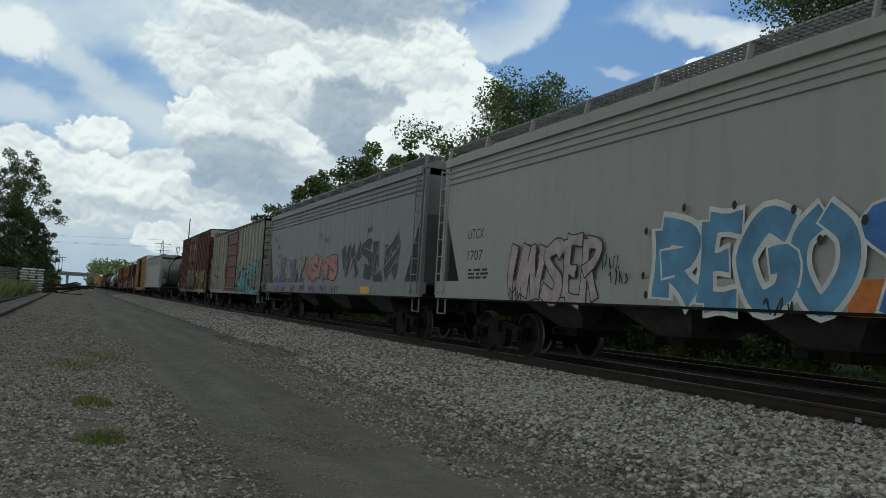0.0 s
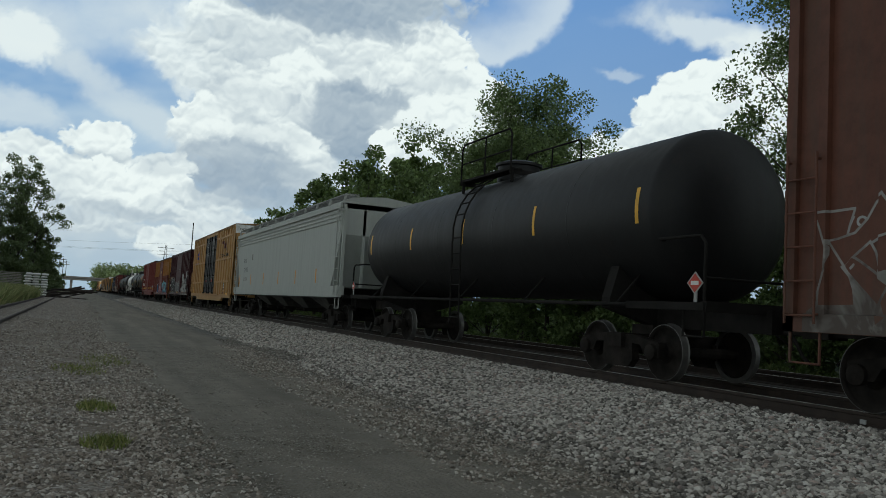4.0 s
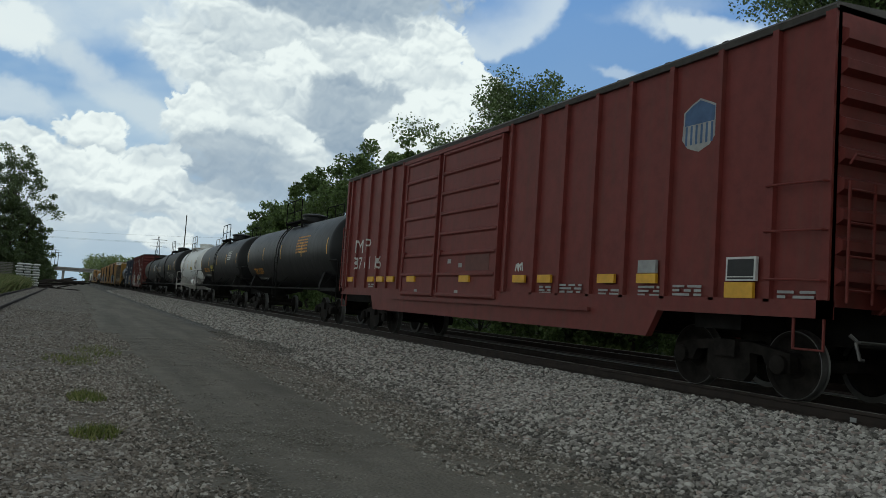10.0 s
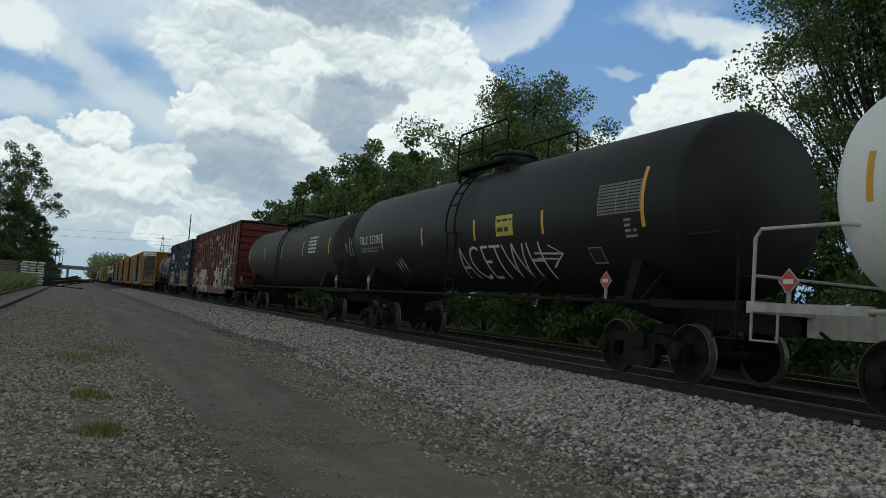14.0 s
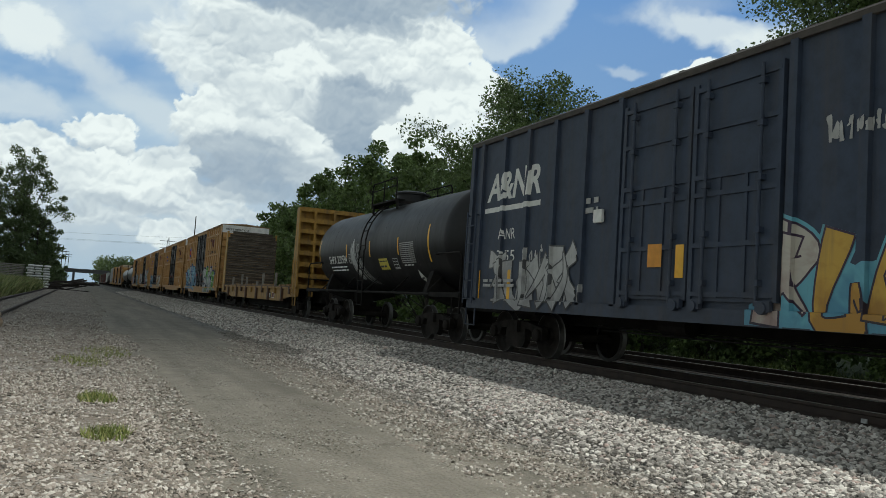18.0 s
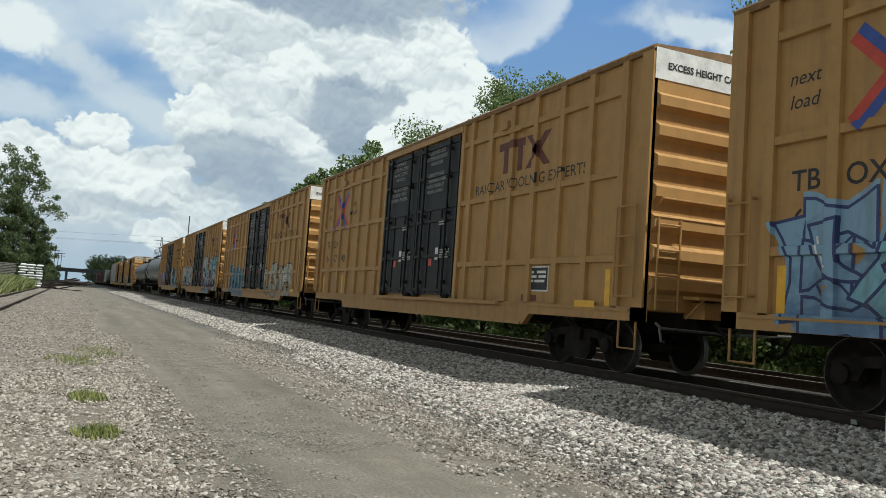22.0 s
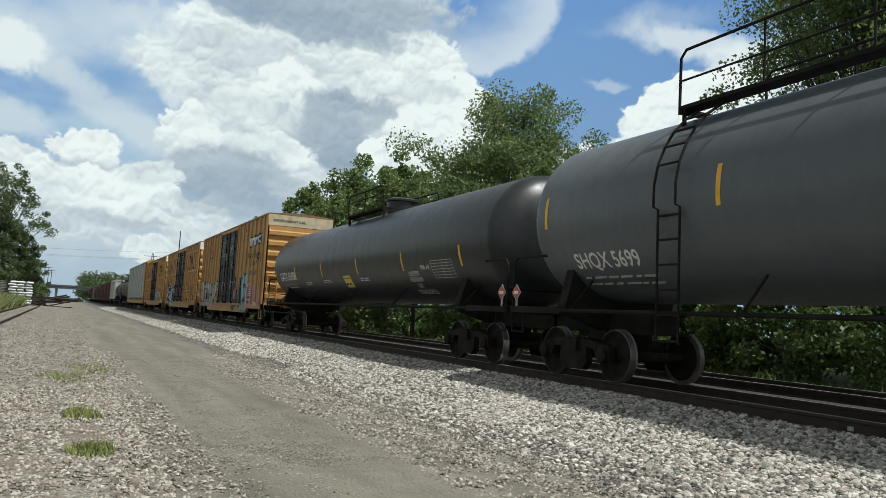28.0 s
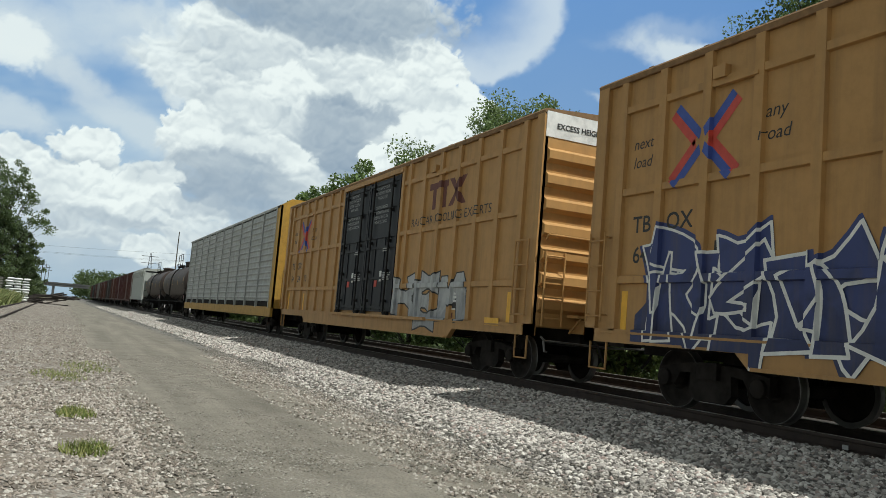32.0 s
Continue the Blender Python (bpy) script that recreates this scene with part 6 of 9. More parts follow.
def tree(x, y, height, width, label, seed, leaves=5000, size=0.13, low=0.25, mat=None, lean=0.0, clumps=46, bare=0.0, z0=0.0, name="tree"):
    rng = np.random.RandomState(seed)
    ob = thing(name, label, "tree", pose(x, y, z0))
    s = Shape()
    trunk = [Vector((lean * height * k * k * 0.2, 0.15 * math.sin(k * 3 + seed), height * 0.86 * k)) for k in frange(0, 1, 9)]
    def limb(a, b, ra, rb, n=7):
        d = (b - a).normalized()
        u = d.orthogonal().normalized(); w = d.cross(u)
        k = len(s.v)
        for p, r in ((a, ra), (b, rb)):
            s.v.extend(tuple(p + r * (math.cos(6.2832 * i / n) * u + math.sin(6.2832 * i / n) * w)) for i in range(n))
        s.f.extend((k + i, k + (i + 1) % n, k + n + (i + 1) % n, k + n + i) for i in range(n))
    r0 = height * 0.012 + 0.04
    for i in range(8):
        limb(trunk[i], trunk[i + 1], r0 * (1 - i / 8.6), r0 * (1 - (i + 1) / 8.6))
    cs = []
    for k in range(clumps):
        f = low + (1 - low) * (k + rng.rand()) / clumps
        prof = math.sin(math.pi * min(1, 0.16 + 0.84 * (f - low) / (1 - low)) ** 0.85) ** 0.7
        a = rng.uniform(0, 6.283)
        rad = width / 2 * prof * rng.uniform(0.45, 1.08)
        t = min(7.99, f * 0.9 * 8)
        base = trunk[int(t)].lerp(trunk[int(t) + 1], t % 1)
        tip = Vector((base.x + rad * math.cos(a), base.y + rad * math.sin(a), height * f + rng.uniform(-0.05, 0.08) * height))
        start = trunk[max(0, int(t) - 1)]
        mid = start.lerp(tip, 0.5) + Vector((0, 0, -0.03 * height * rng.rand()))
        limb(start, mid, r0 * 0.28, r0 * 0.16, 5)
        limb(mid, tip, r0 * 0.16, r0 * 0.05, 5)
        cs.append((tip.x, tip.y, tip.z, width * rng.uniform(0.09, 0.19)))
        for q in range(2):
            o = tip + Vector(rng.normal(size=3) * width * 0.11)
            limb(mid, o, r0 * 0.08, r0 * 0.03, 4)
            cs.append((o.x, o.y, o.z, width * rng.uniform(0.06, 0.13)))
    part("trunk", s.mesh("trunk", BARK, True), None, ob, "grey branching trunk")
    part("crown", leaves_mesh("crown", np.array(cs), 1.0, leaves, size, mat or LEAF, rng), None, ob, "dark green leafy crown with gaps")
    return ob


COTTON = "tall cottonwood with a ragged green crown behind the track"
tree(21.3, 37.0, 12.1, 9.6, COTTON, 5, 64000, 0.085, 0.38, clumps=84)
tree(25.0, 18.8, 18.5, 8.9, COTTON, 8, 92000, 0.074, 0.30, clumps=110)
tree(27.0, 13.0, 19.5, 11.0, COTTON, 18, 64000, 0.09, 0.12, clumps=80)
tree(21.6, 22.5, 6.7, 2.3, "slender young tree at the wood's edge", 9, 4200, 0.075, 0.25, clumps=20)
SHRUB = "leafy green tree in the strip of wood behind the track"
for i, (x, y, h, w) in enumerate(((19.5, 31.5, 7.6, 6.0), (21.0, 28.0, 7.4, 4.4), (18.8, 27.0, 5.2, 4.5), (19.6, 24.6, 4.9, 3.8), (22.6, 31.6, 8.6, 4.6), (22.0, 42.0, 10.0, 7.0), (20.0, 47.0, 10.5, 7.0),
                                  (20.5, 53.0, 11.5, 7.5), (20.0, 60.0, 12.6, 8.0), (21.5, 67.0, 13.0, 8.0), (20.5, 75.0, 12.2, 8.0), (21.0, 84.0, 11.3, 8.5), (21.0, 94.0, 10.8, 9.0), (22.0, 106.0, 9.5, 9.0), (19.0, 20.5, 4.2, 4.2), (18.5, 16.5, 4.6, 4.5), (19.0, 12.0, 4.8, 5.0), (20.0, 7.0, 6.0, 6.0), (25.5, 17.6, 8.0, 4.6))):
    tree(x, y, h, w, SHRUB, 30 + i, 24000 if y < 40 else 13000, 0.045 + 0.0018 * y if y < 40 else 0.09 + 0.0012 * y, 0.04, LEAF2, clumps=40)
# across the siding
tree(-11.8, 178, 24.0, 13.5, "tall tree with an open ragged crown beyond the siding", 71, 9000, 0.22, 0.60, DIM_LEAF, clumps=26)
tree(-12.8, 173, 15.0, 10.0, "dense dark green tree beside the siding", 72, 17000, 0.22, 0.02, DIM_LEAF)
tree(-9.2, 182, 14.5, 8.5, "dense dark green tree beside the siding", 73, 16000, 0.22, 0.02, DIM_LEAF)
tree(-7.4, 190, 9.0, 6.5, "dense dark green tree beside the siding", 75, 8000, 0.2, 0.02, DIM_LEAF)
tree(-20.5, 165, 8.5, 10.0, "leafy green tree beside the siding", 74, 9000, 0.22, 0.03, FAR_LEAF)
tree(-27.0, 168, 11.0, 10.0, "leafy green tree beside the siding", 76, 9000, 0.22, 0.03, FAR_LEAF)


def far_wood(name, label, boxes, seed, size):
    rng = np.random.RandomState(seed)
    cs = np.array([(rng.uniform(a, b), rng.uniform(c, d), rng.uniform(0.45, 0.85) * h, h * 0.30) for a, b, c, d, h, k in boxes for _ in range(k)])
    low = cs.copy(); low[:, 2] *= 0.45
    me = leaves_mesh(name, np.concatenate([cs, low]), 1.0, 34000, size, LEAF2 if name == "thicket" else DIM_LEAF if name == "far_wood" else FAR_LEAF, rng)
    tagged(new(name, me), label, "wood", kind="stuff")


far_wood("far_wood", "distant dark green woodland beyond the overpass", [(8, 60, 485, 530, 17, 150), (13, 45, 330, 420, 10, 60), (26, 60, 120, 320, 10, 90)], 5, 0.75)
far_wood("thicket", "dense low thicket under the trees behind the tracks", [(21, 30, -25, 60, 2.7, 230), (30, 60, -30, 120, 4.0, 160)], 9, 0.16)
far_wood("far_hedge", "distant dark scrub on the siding side", [(-60, -12, 200, 420, 9, 90), (-13, -7, 200, 330, 6, 50), (-70, -30, 150, 200, 7, 50)], 6, 0.6)


# ---- the freight train, from the first wagon to the last ----
def stock():
    lg = paint("pale_grey_hopper_paint", (0.37, 0.365, 0.34), 0.12, 0.03, fade=0.12, mottle=0.15)
    car, h = hopper(0.4, 17.85, 4.42, "pale grey covered hopper with blue sprayed lettering", lg, under, 4)
    lettering(car, "UTCX", 7.0, 2.41, 0.23, black_ink, -HALF + 0.05, width=0.78)
    lettering(car, "1707", 7.0, 1.92, 0.23, black_ink, -HALF + 0.05, width=0.74)
    bars(car, 6.3, 7.3, 1.72, 3, 0.05, black_ink, -HALF + 0.05)
    sky_blue = plain("sprayed_blue", (0.10, 0.26, 0.42), 0.6, 0, 0.3, 2)
    sprayed(car, "REGO", 0.74, -2.75, 0.97, 2.34, sky_blue, white_ink, x=-HALF, halo=white_ink, wild=0.5)
    soot_dot = plain("sprayed_soot", (0.02, 0.022, 0.026), 0.7)
    for k, (y, z) in enumerate(((0.95, 2.2), (0.98, 1.5), (0.9, 1.2), (0.1, 2.5), (-0.9, 2.45), (-1.9, 2.3), (-2.3, 1.9), (-2.9, 2.1))):
        flat(car, "sprayed_dot", [[(y + 0.045 * math.cos(a * 0.785), z + 0.065 * math.sin(a * 0.785)) for a in range(8)]], soot_dot, 0.012, x=-HALF)
    pink = plain("sprayed_pink", (0.42, 0.33, 0.33), 0.6)
    sprayed(car, "UNSER", 5.25, 2.17, 0.98, 2.20, pink, black_ink, x=-HALF, slant=0.12, wild=1.0)
    for k, (y, z) in enumerate(((1.85, 1.75), (1.6, 1.5), (5.0, 1.2), (-1.7, 1.1))):
        scribble(car, y, z, 0.55, 0.28, black_ink, 300 + k, 0.03, -HALF)
    deep_blue = plain("sprayed_deep_blue", (0.05, 0.16, 0.42), 0.6, 0, 0.3, 2)
    sprayed(car, "SK", -3.0, -5.2, 0.95, 2.3, deep_blue, white_ink, x=-HALF)
    patch(car, "sprayed_shape", -3.4, -2.7, 0.99, 1.42, plain("sprayed_orange", (0.55, 0.16, 0.03), 0.6), -HALF, 0.004)
    lg2 = paint("grey_hopper_paint", (0.245, 0.245, 0.255), 0.3, 0.04, mottle=0.2)
    car, h = hopper(19.4, 37.4, 4.5, "weathered grey covered hopper with purple and pink sprayed lettering", lg2, under, 3)
    tag_ink = spray("black", (0.02, 0.02, 0.022), (0.03, 0.03, 0.03))
    face, sill = -HALF + 0.05, -HALF
    lettering(car, "ACFX", 7.05, 2.56, 0.20, black_ink, face, width=0.72)
    lettering(car, "98342", 6.92, 2.10, 0.20, black_ink, face, width=1.0)
    mauve, violet, moss = spray("mauve", (0.27, 0.24, 0.31), (0.20, 0.19, 0.24)), spray("violet", (0.15, 0.12, 0.23), (0.10, 0.08, 0.17)), spray("moss_grey", (0.30, 0.31, 0.28), (0.15, 0.13, 0.22))
    salmon = spray("salmon_pink", (0.40, 0.19, 0.16), (0.30, 0.13, 0.13))
    splash(car, 8.0, 2.6, 1.45, 1.95, violet, 3, face, rag=0.5)
    sprayed(car, "KENST", 7.8, 2.6, 1.46, 2.35, [moss, violet], tag_ink, x=face, wild=1.5)
    sprayed(car, "NSMS", 2.65, -1.9, 1.46, 2.40, salmon, tag_ink, x=face, wild=1.2)
    splash(car, -2.4, -7.4, 1.45, 1.9, mauve, 5, face, rag=0.5)
    sprayed(car, "VYSLK", -2.3, -7.6, 1.46, 2.75, tag_ink, mauve, x=face, wild=1.5)
    splash(car, 8.6, -1.9, 1.05, 1.46, mauve, 6, sill, rag=0.1)
    for k in range(7):
        scribble(car, 7.2 - 1.5 * k, 1.22, 0.9, 0.30, tag_ink, 60 + k, 0.05, sill)
    for k, (y, z) in enumerate(((7.9, 3.4), (7.3, 3.05), (0.6, 3.2), (-0.3, 3.0), (-5.0, 3.1))):
        scribble(car, y, z, 0.5, 0.25, tag_ink, 80 + k, 0.035, face)
    patch(car, "reflector", 5.33, 5.45, 1.5, 1.92, yellow_ink, face, 0.012)
    patch(car, "notice", -5.36, -4.55, 1.08, 1.30, yellow_ink, sill, 0.012)
    # tan boxcar
    tan = paint("tan_boxcar_paint", (0.34, 0.325, 0.28), 0.45, 0.5)
    red_d = paint("brown_red_door_paint", (0.13, 0.045, 0.035), 0.3, 0.1)
    car, h = old_box(39.2, 54.9, 4.62, 0.85, "peeling cream boxcar with a brown door and teal sprayed lettering", tan, red_d, 45.8, 49.0, n1=8, n2=7)
    teal2 = spray("teal", (0.15, 0.36, 0.38), (0.10, 0.24, 0.27))
    splash(car, -1.0, -7.75, 0.86, 2.75, spray("rust_red_ground", (0.22, 0.07, 0.04), (0.34, 0.31, 0.26)), 8, rag=0.7)
    sprayed(car, "LANCES", -1.1, -7.6, 0.80, 2.40, teal2, black_ink, wild=1.0, shine=white_ink)
    for k, (y, z) in enumerate(((-7.2, 2.4), (6.6, 2.0), (5.2, 1.8), (-2.0, 2.5))):
        scribble(car, y, z, 0.7, 0.3, black_ink, 90 + k, 0.035)
    patch(car, "notice", -h + 2.0, -h + 2.7, 1.5, 1.95, black_ink, -HALF + 0.06, 0.006)
    lettering(car, "KCS", 5.52, 2.31, 0.28, black_ink, -HALF + 0.06, gap=1.2)
    # dark brown high cube
    brn = paint("brown_boxcar_paint", (0.115, 0.043, 0.027), 0.45, 0.25, fade=0.5)
    wb = paint("dirty_white_band", (0.48, 0.46, 0.42), 0.3, 0.3)
    car, h = old_box(56.9, 72.5, 5.20, 0.80, "dark brown high-cube boxcar with sprayed lower half", brn, brn, 63.0, 67.7, n1=8, n2=6, ribs=11, band=wb, plug=1)
    cream2, olive = spray("cream_yellow", (0.36, 0.34, 0.22), (0.26, 0.20, 0.12)), spray("olive", (0.17, 0.19, 0.10), (0.16, 0.09, 0.05))
    ash = spray("ash_white", (0.30, 0.29, 0.27), (0.08, 0.06, 0.05))
    splash(car, -1.95, -7.75, 0.80, 2.3, cream2, 12, rag=0.35)
    sprayed(car, "SWAUNL", -2.0, -7.7, 0.86, 2.30, [olive, brn, olive], cream2, wild=1.6)
    splash(car, 7.5, 3.2, 0.80, 1.95, ash, 14, rag=0.6)
    sprayed(car, "KNMW", 7.2, 3.2, 0.9, 2.2, brn, ash, wild=1.5)
    sprayed(car, "HUWS", 2.8, -1.6, 1.1, 2.35, black_ink, ash, x=-HALF - 0.035, wild=1.3)
    lettering(car, "79 00", 6.6, 1.95, 0.24, pale_ink, wide=1.1)
    bars(car, -1.1, -0.2, 4.35, 4, 0.07, pale_ink, -HALF - 0.02)
    patch(car, "notice", -6.32, -5.81, 1.42, 1.75, white_ink, -HALF + 0.06, 0.012)
    patch(car, "notice_panel", -6.28, -5.85, 1.46, 1.71, black_ink, -HALF + 0.048, 0.004)
    patch(car, "reflector", -7.18, -7.04, 0.97, 1.89, yellow_ink, -HALF + 0.05, 0.012)
    patch(car, "reflector", -4.85, -4.4, 0.70, 0.80, yellow_ink, -HALF, 0.012)
    blk = paint("black_tank_paint", (0.009, 0.009, 0.010), 0.25, 0.04, grime=(0.03, 0.028, 0.025), rough=0.5)
    tank(73.9, 90.6, "black tank wagon with a top platform", blk, 1.46, 2.66)
    # pale hopper
    pg = paint("pale_hopper_paint", (0.37, 0.385, 0.36), 0.12, 0.02, fade=0.1, mottle=0.1)
    car, h = hopper(91.9, 112.0, 4.36, "clean pale grey covered hopper", pg, under, 4)
    lettering(car, "FPAX", 7.64, 2.73, 0.26, black_ink, -HALF + 0.05)
    lettering(car, "200342", 7.33, 2.24, 0.26, black_ink, -HALF + 0.05)
    bars(car, 6.9, 7.9, 1.95, 2, 0.06, grey_ink, -HALF + 0.05)
    for y in frange(-h + 3.0, h - 1.0, 6):
        patch(car, "reflector", y - 0.06, y + 0.06, 1.55, 2.1, orange_ink, -HALF + 0.05, 0.005)
    patch(car, "notice", h - 4.5, h - 4.2, 2.85, 3.15, grey_ink, -HALF + 0.05, 0.004)
    rack_box(113.4, 132.0, "yellow high-cube boxcar with dark double doors", (("TB", "OX"), ("64", "08", "52")))
    # maroon
    mar = paint("maroon_boxcar_paint", (0.050, 0.009, 0.012), 0.3, 0.06)
    car, h = old_box(134.4, 149.6, 4.62, 0.80, "maroon boxcar with grey and white sprayed lettering", mar, mar, 139.9, 144.0, n1=6, n2=6)
    tan_ink = plain("tan_lettering", (0.24, 0.14, 0.08), 0.7, 0, 0.2)
    lettering(car, "KCS", 5.98, 2.13, 0.40, tan_ink, width=2.1, gap=1.4)
    lettering(car, "172277", 6.05, 1.58, 0.20, white_ink, gap=1.35, width=1.9)
    coal, chalk = spray("coal", (0.085, 0.088, 0.09), (0.03, 0.03, 0.032)), spray("chalk", (0.42, 0.42, 0.41), (0.25, 0.25, 0.25))
    sprayed(car, "GHABR", 6.3, 2.0, 0.86, 2.42, coal, chalk, wild=1.5)
    splash(car, -2.2, -7.2, 0.81, 2.3, ash, 22, rag=0.5)
    sprayed(car, "SOWNER", -2.3, -7.1, 0.86, 2.55, chalk, coal, wild=1.6)
    splash(car, 1.75, -1.9, 1.02, 2.0, ash, 21, -HALF - 0.055, rag=0.5)
    sprayed(car, "MUNB", 1.6, -1.8, 1.05, 1.9, coal, chalk, x=-HALF - 0.058, wild=1.4)
    lettering(car, "DOORS BEFORE", 0.8, 3.08, 0.09, pale_ink, -HALF - 0.02, width=0.75)
    lettering(car, "MOVING CAR", 0.8, 2.90, 0.09, pale_ink, -HALF - 0.02, width=0.65)
    scribble(car, -0.75, 3.05, 0.75, 0.35, pale_ink, 31, 0.045, -HALF - 0.05)
    lettering(car, "W 16", -0.75, 2.55, 0.22, pale_ink, -HALF - 0.05)
    scribble(car, 2.4, 2.35, 0.5, 0.3, chalk, 32, 0.06)
    for y in (6.7, 4.57, 2.29, -0.2, -3.4, -6.0):
        patch(car, "reflector", y - 0.22, y + 0.22, 0.95, 1.08, yellow_ink, -HALF - 0.02 if abs(y) < 1 else -HALF + 0.04, 0.045 if abs(y) < 1 else 0.02)
    # orange over red
    org = paint("faded_orange_red_paint", (0.16, 0.036, 0.022), 0.35, 0.12, two=(2.75, (0.34, 0.145, 0.03)))
    rd = paint("red_door_paint", (0.13, 0.026, 0.022), 0.25, 0.08)
    yend = paint("yellow_end_paint", (0.40, 0.20, 0.035), 0.3, 0.2)
    car, h = old_box(151.8, 167.8, 4.58, 0.72, "faded orange and red boxcar with bright sprayed lettering", org, rd, 158.2, 161.6, endm=yend, n1=6, n2=6)
    lbl, dusk = spray("ice_blue", (0.20, 0.42, 0.48), (0.07, 0.16, 0.24)), spray("steel_blue", (0.06, 0.17, 0.24), (0.05, 0.07, 0.20))
    rose = spray("rose", (0.36, 0.15, 0.19), (0.28, 0.09, 0.11))
    splash(car, -1.7, -7.9, 0.8, 1.9, rose, 23, rag=0.4)
    sprayed(car, "VSEANL", -1.7, -7.4, 0.76, 2.1, lbl, black_ink, wild=1.2, shine=white_ink)
    sprayed(car, "BAIE", 5.0, 1.65, 0.78, 2.05, dusk, white_ink, wild=0.9)
    splash(car, 1.55, -1.75, 0.95, 1.85, rose, 24, -HALF - 0.05, rag=0.6)
    for text, y, z in (("BK", 6.5, 1.84), ("TY", 5.4, 1.84), ("150", 6.5, 1.56), ("878", 5.4, 1.56)):
        lettering(car, text, y, z, 0.20, orange_ink, wide=1.1)
    patch(car, "notice", -0.68, 0.49, 2.97, 3.29, plain("faded_yellow_plate", (0.42, 0.30, 0.14), 0.7), -HALF - 0.02, 0.01)
    lettering(car, "SECURE BOTH HASP", -0.1, 3.15, 0.085, black_ink, -HALF - 0.034, width=1.05)
    lettering(car, "BEFORE MOVING CAR", -0.1, 3.02, 0.085, black_ink, -HALF - 0.034, width=1.05)
    lettering(car, "B", -1.19, 1.85, 0.22, white_ink, -HALF - 0.05)
    part("sprayed_ring", Shape().lathe([(-0.004, 0.21), (0.0, 0.21), (0.0, 0.17), (-0.004, 0.17), (-0.004, 0.21)], (-HALF - 0.052, -1.19, 1.95), 0, 24, False), white_ink, car)
    for y, z in ((0.4, 1.62), (0.4, 1.45)):
        scribble(car, y, z, 0.5, 0.16, white_ink, 41 + int(10 * z), 0.04, -HALF - 0.055)
    # red boxcar
    red = paint("red_boxcar_paint", (0.175, 0.032, 0.027), 0.3, 0.08, mottle=0.6)
    car, h = old_box(169.35, 188.2, 4.78, 0.95, "red boxcar with white lettering and a ribbed double door", red, red, 177.5, 183.0, drop=0.4, post_w=0.055,
                     post_at=[-8.5, -7.52, -6.5, -5.5, -4.57, -3.6, -2.68, -1.55, 4.5, 5.36, 6.2, 7.16, 8.14, 8.95], slides=((-1.3, 1.72), (1.92, 4.04)))
    lettering(car, "M P", 7.55, 2.27, 0.43, white_ink, width=1.25)
    lettering(car, "37 61 16", 7.1, 1.75, 0.40, white_ink, width=2.3)
    for y, w in ((-2.2, 0.23), (-3.15, 0.23), (-5.08, 0.23), (-6.12, 0.23), (4.95, 0.25), (5.8, 0.25), (6.6, 0.25), (8.5, 0.25)):
        patch(car, "reflector", y - w, y + w, 1.36, 1.51, yellow_ink, -HALF + 0.04, 0.05)
    for y in (0.15, 3.3):
        patch(car, "reflector", y - 0.25, y + 0.25, 1.36, 1.51, yellow_ink, -HALF - 0.02, 0.05)
    patch(car, "door_patch", -0.95, 0.2, 1.62, 2.0, maroon_ink, -HALF - 0.02, 0.006, label="dark repainted panel")
    for y, z in ((3.0, 1.12), (0.6, 1.12), (1.05, 1.85), (0.45, 1.75)):
        patch(car, "sticker", y - 0.09, y + 0.09, z - 0.05, z + 0.05, pale_ink, -HALF - 0.02, 0.006)
    shield = [(-6.74, 3.93), (-6.90, 4.03), (-7.08, 4.10), (-7.24, 4.03), (-7.42, 3.95), (-7.40, 3.78), (-7.42, 3.52), (-7.30, 3.38), (-7.08, 3.30), (-6.84, 3.38), (-6.72, 3.52), (-6.74, 3.78)]
    faded = plain("faded_blue_emblem", (0.07, 0.13, 0.25), 0.7, 0, 0.2)
    flat(car, "emblem", [shield], pale_ink, 0.004, label="faded white and blue shield emblem")
    flat(car, "emblem_top", [[(-6.77, 3.92), (-6.91, 4.0), (-7.08, 4.07), (-7.24, 4.0), (-7.39, 3.93), (-7.38, 3.72), (-6.77, 3.72)]], faded, 0.006)
    for k in range(6):
        a = -6.79 - 0.105 * k
        flat(car, "emblem_stripe", [[(a, 3.71), (a - 0.045, 3.71), (a - 0.045, 3.42), (a, 3.42)]], faded, 0.006)
    patch(car, "notice", -8.28, -7.78, 1.17, 1.38, yellow_ink, -HALF + 0.04, 0.05)
    patch(car, "notice_frame", -8.32, -7.80, 1.40, 1.72, white_ink, -HALF + 0.04, 0.05)
    patch(car, "notice_panel", -8.29, -7.83, 1.46, 1.69, black_ink, -HALF + 0.04, 0.054)
    patch(car, "notice_panel", -8.29, -7.83, 1.42, 1.445, black_ink, -HALF + 0.04, 0.054)
    patch(car, "notice_frame", -6.34, -5.92, 1.52, 1.72, pale_ink, -HALF + 0.04, 0.05)
    for y, z in ((-3.2, 1.14), (-6.1, 1.05), (6.5, 1.12)):
        patch(car, "sticker", y - 0.13, y + 0.13, z - 0.05, z + 0.05, white_ink, -HALF + 0.06, 0.03)
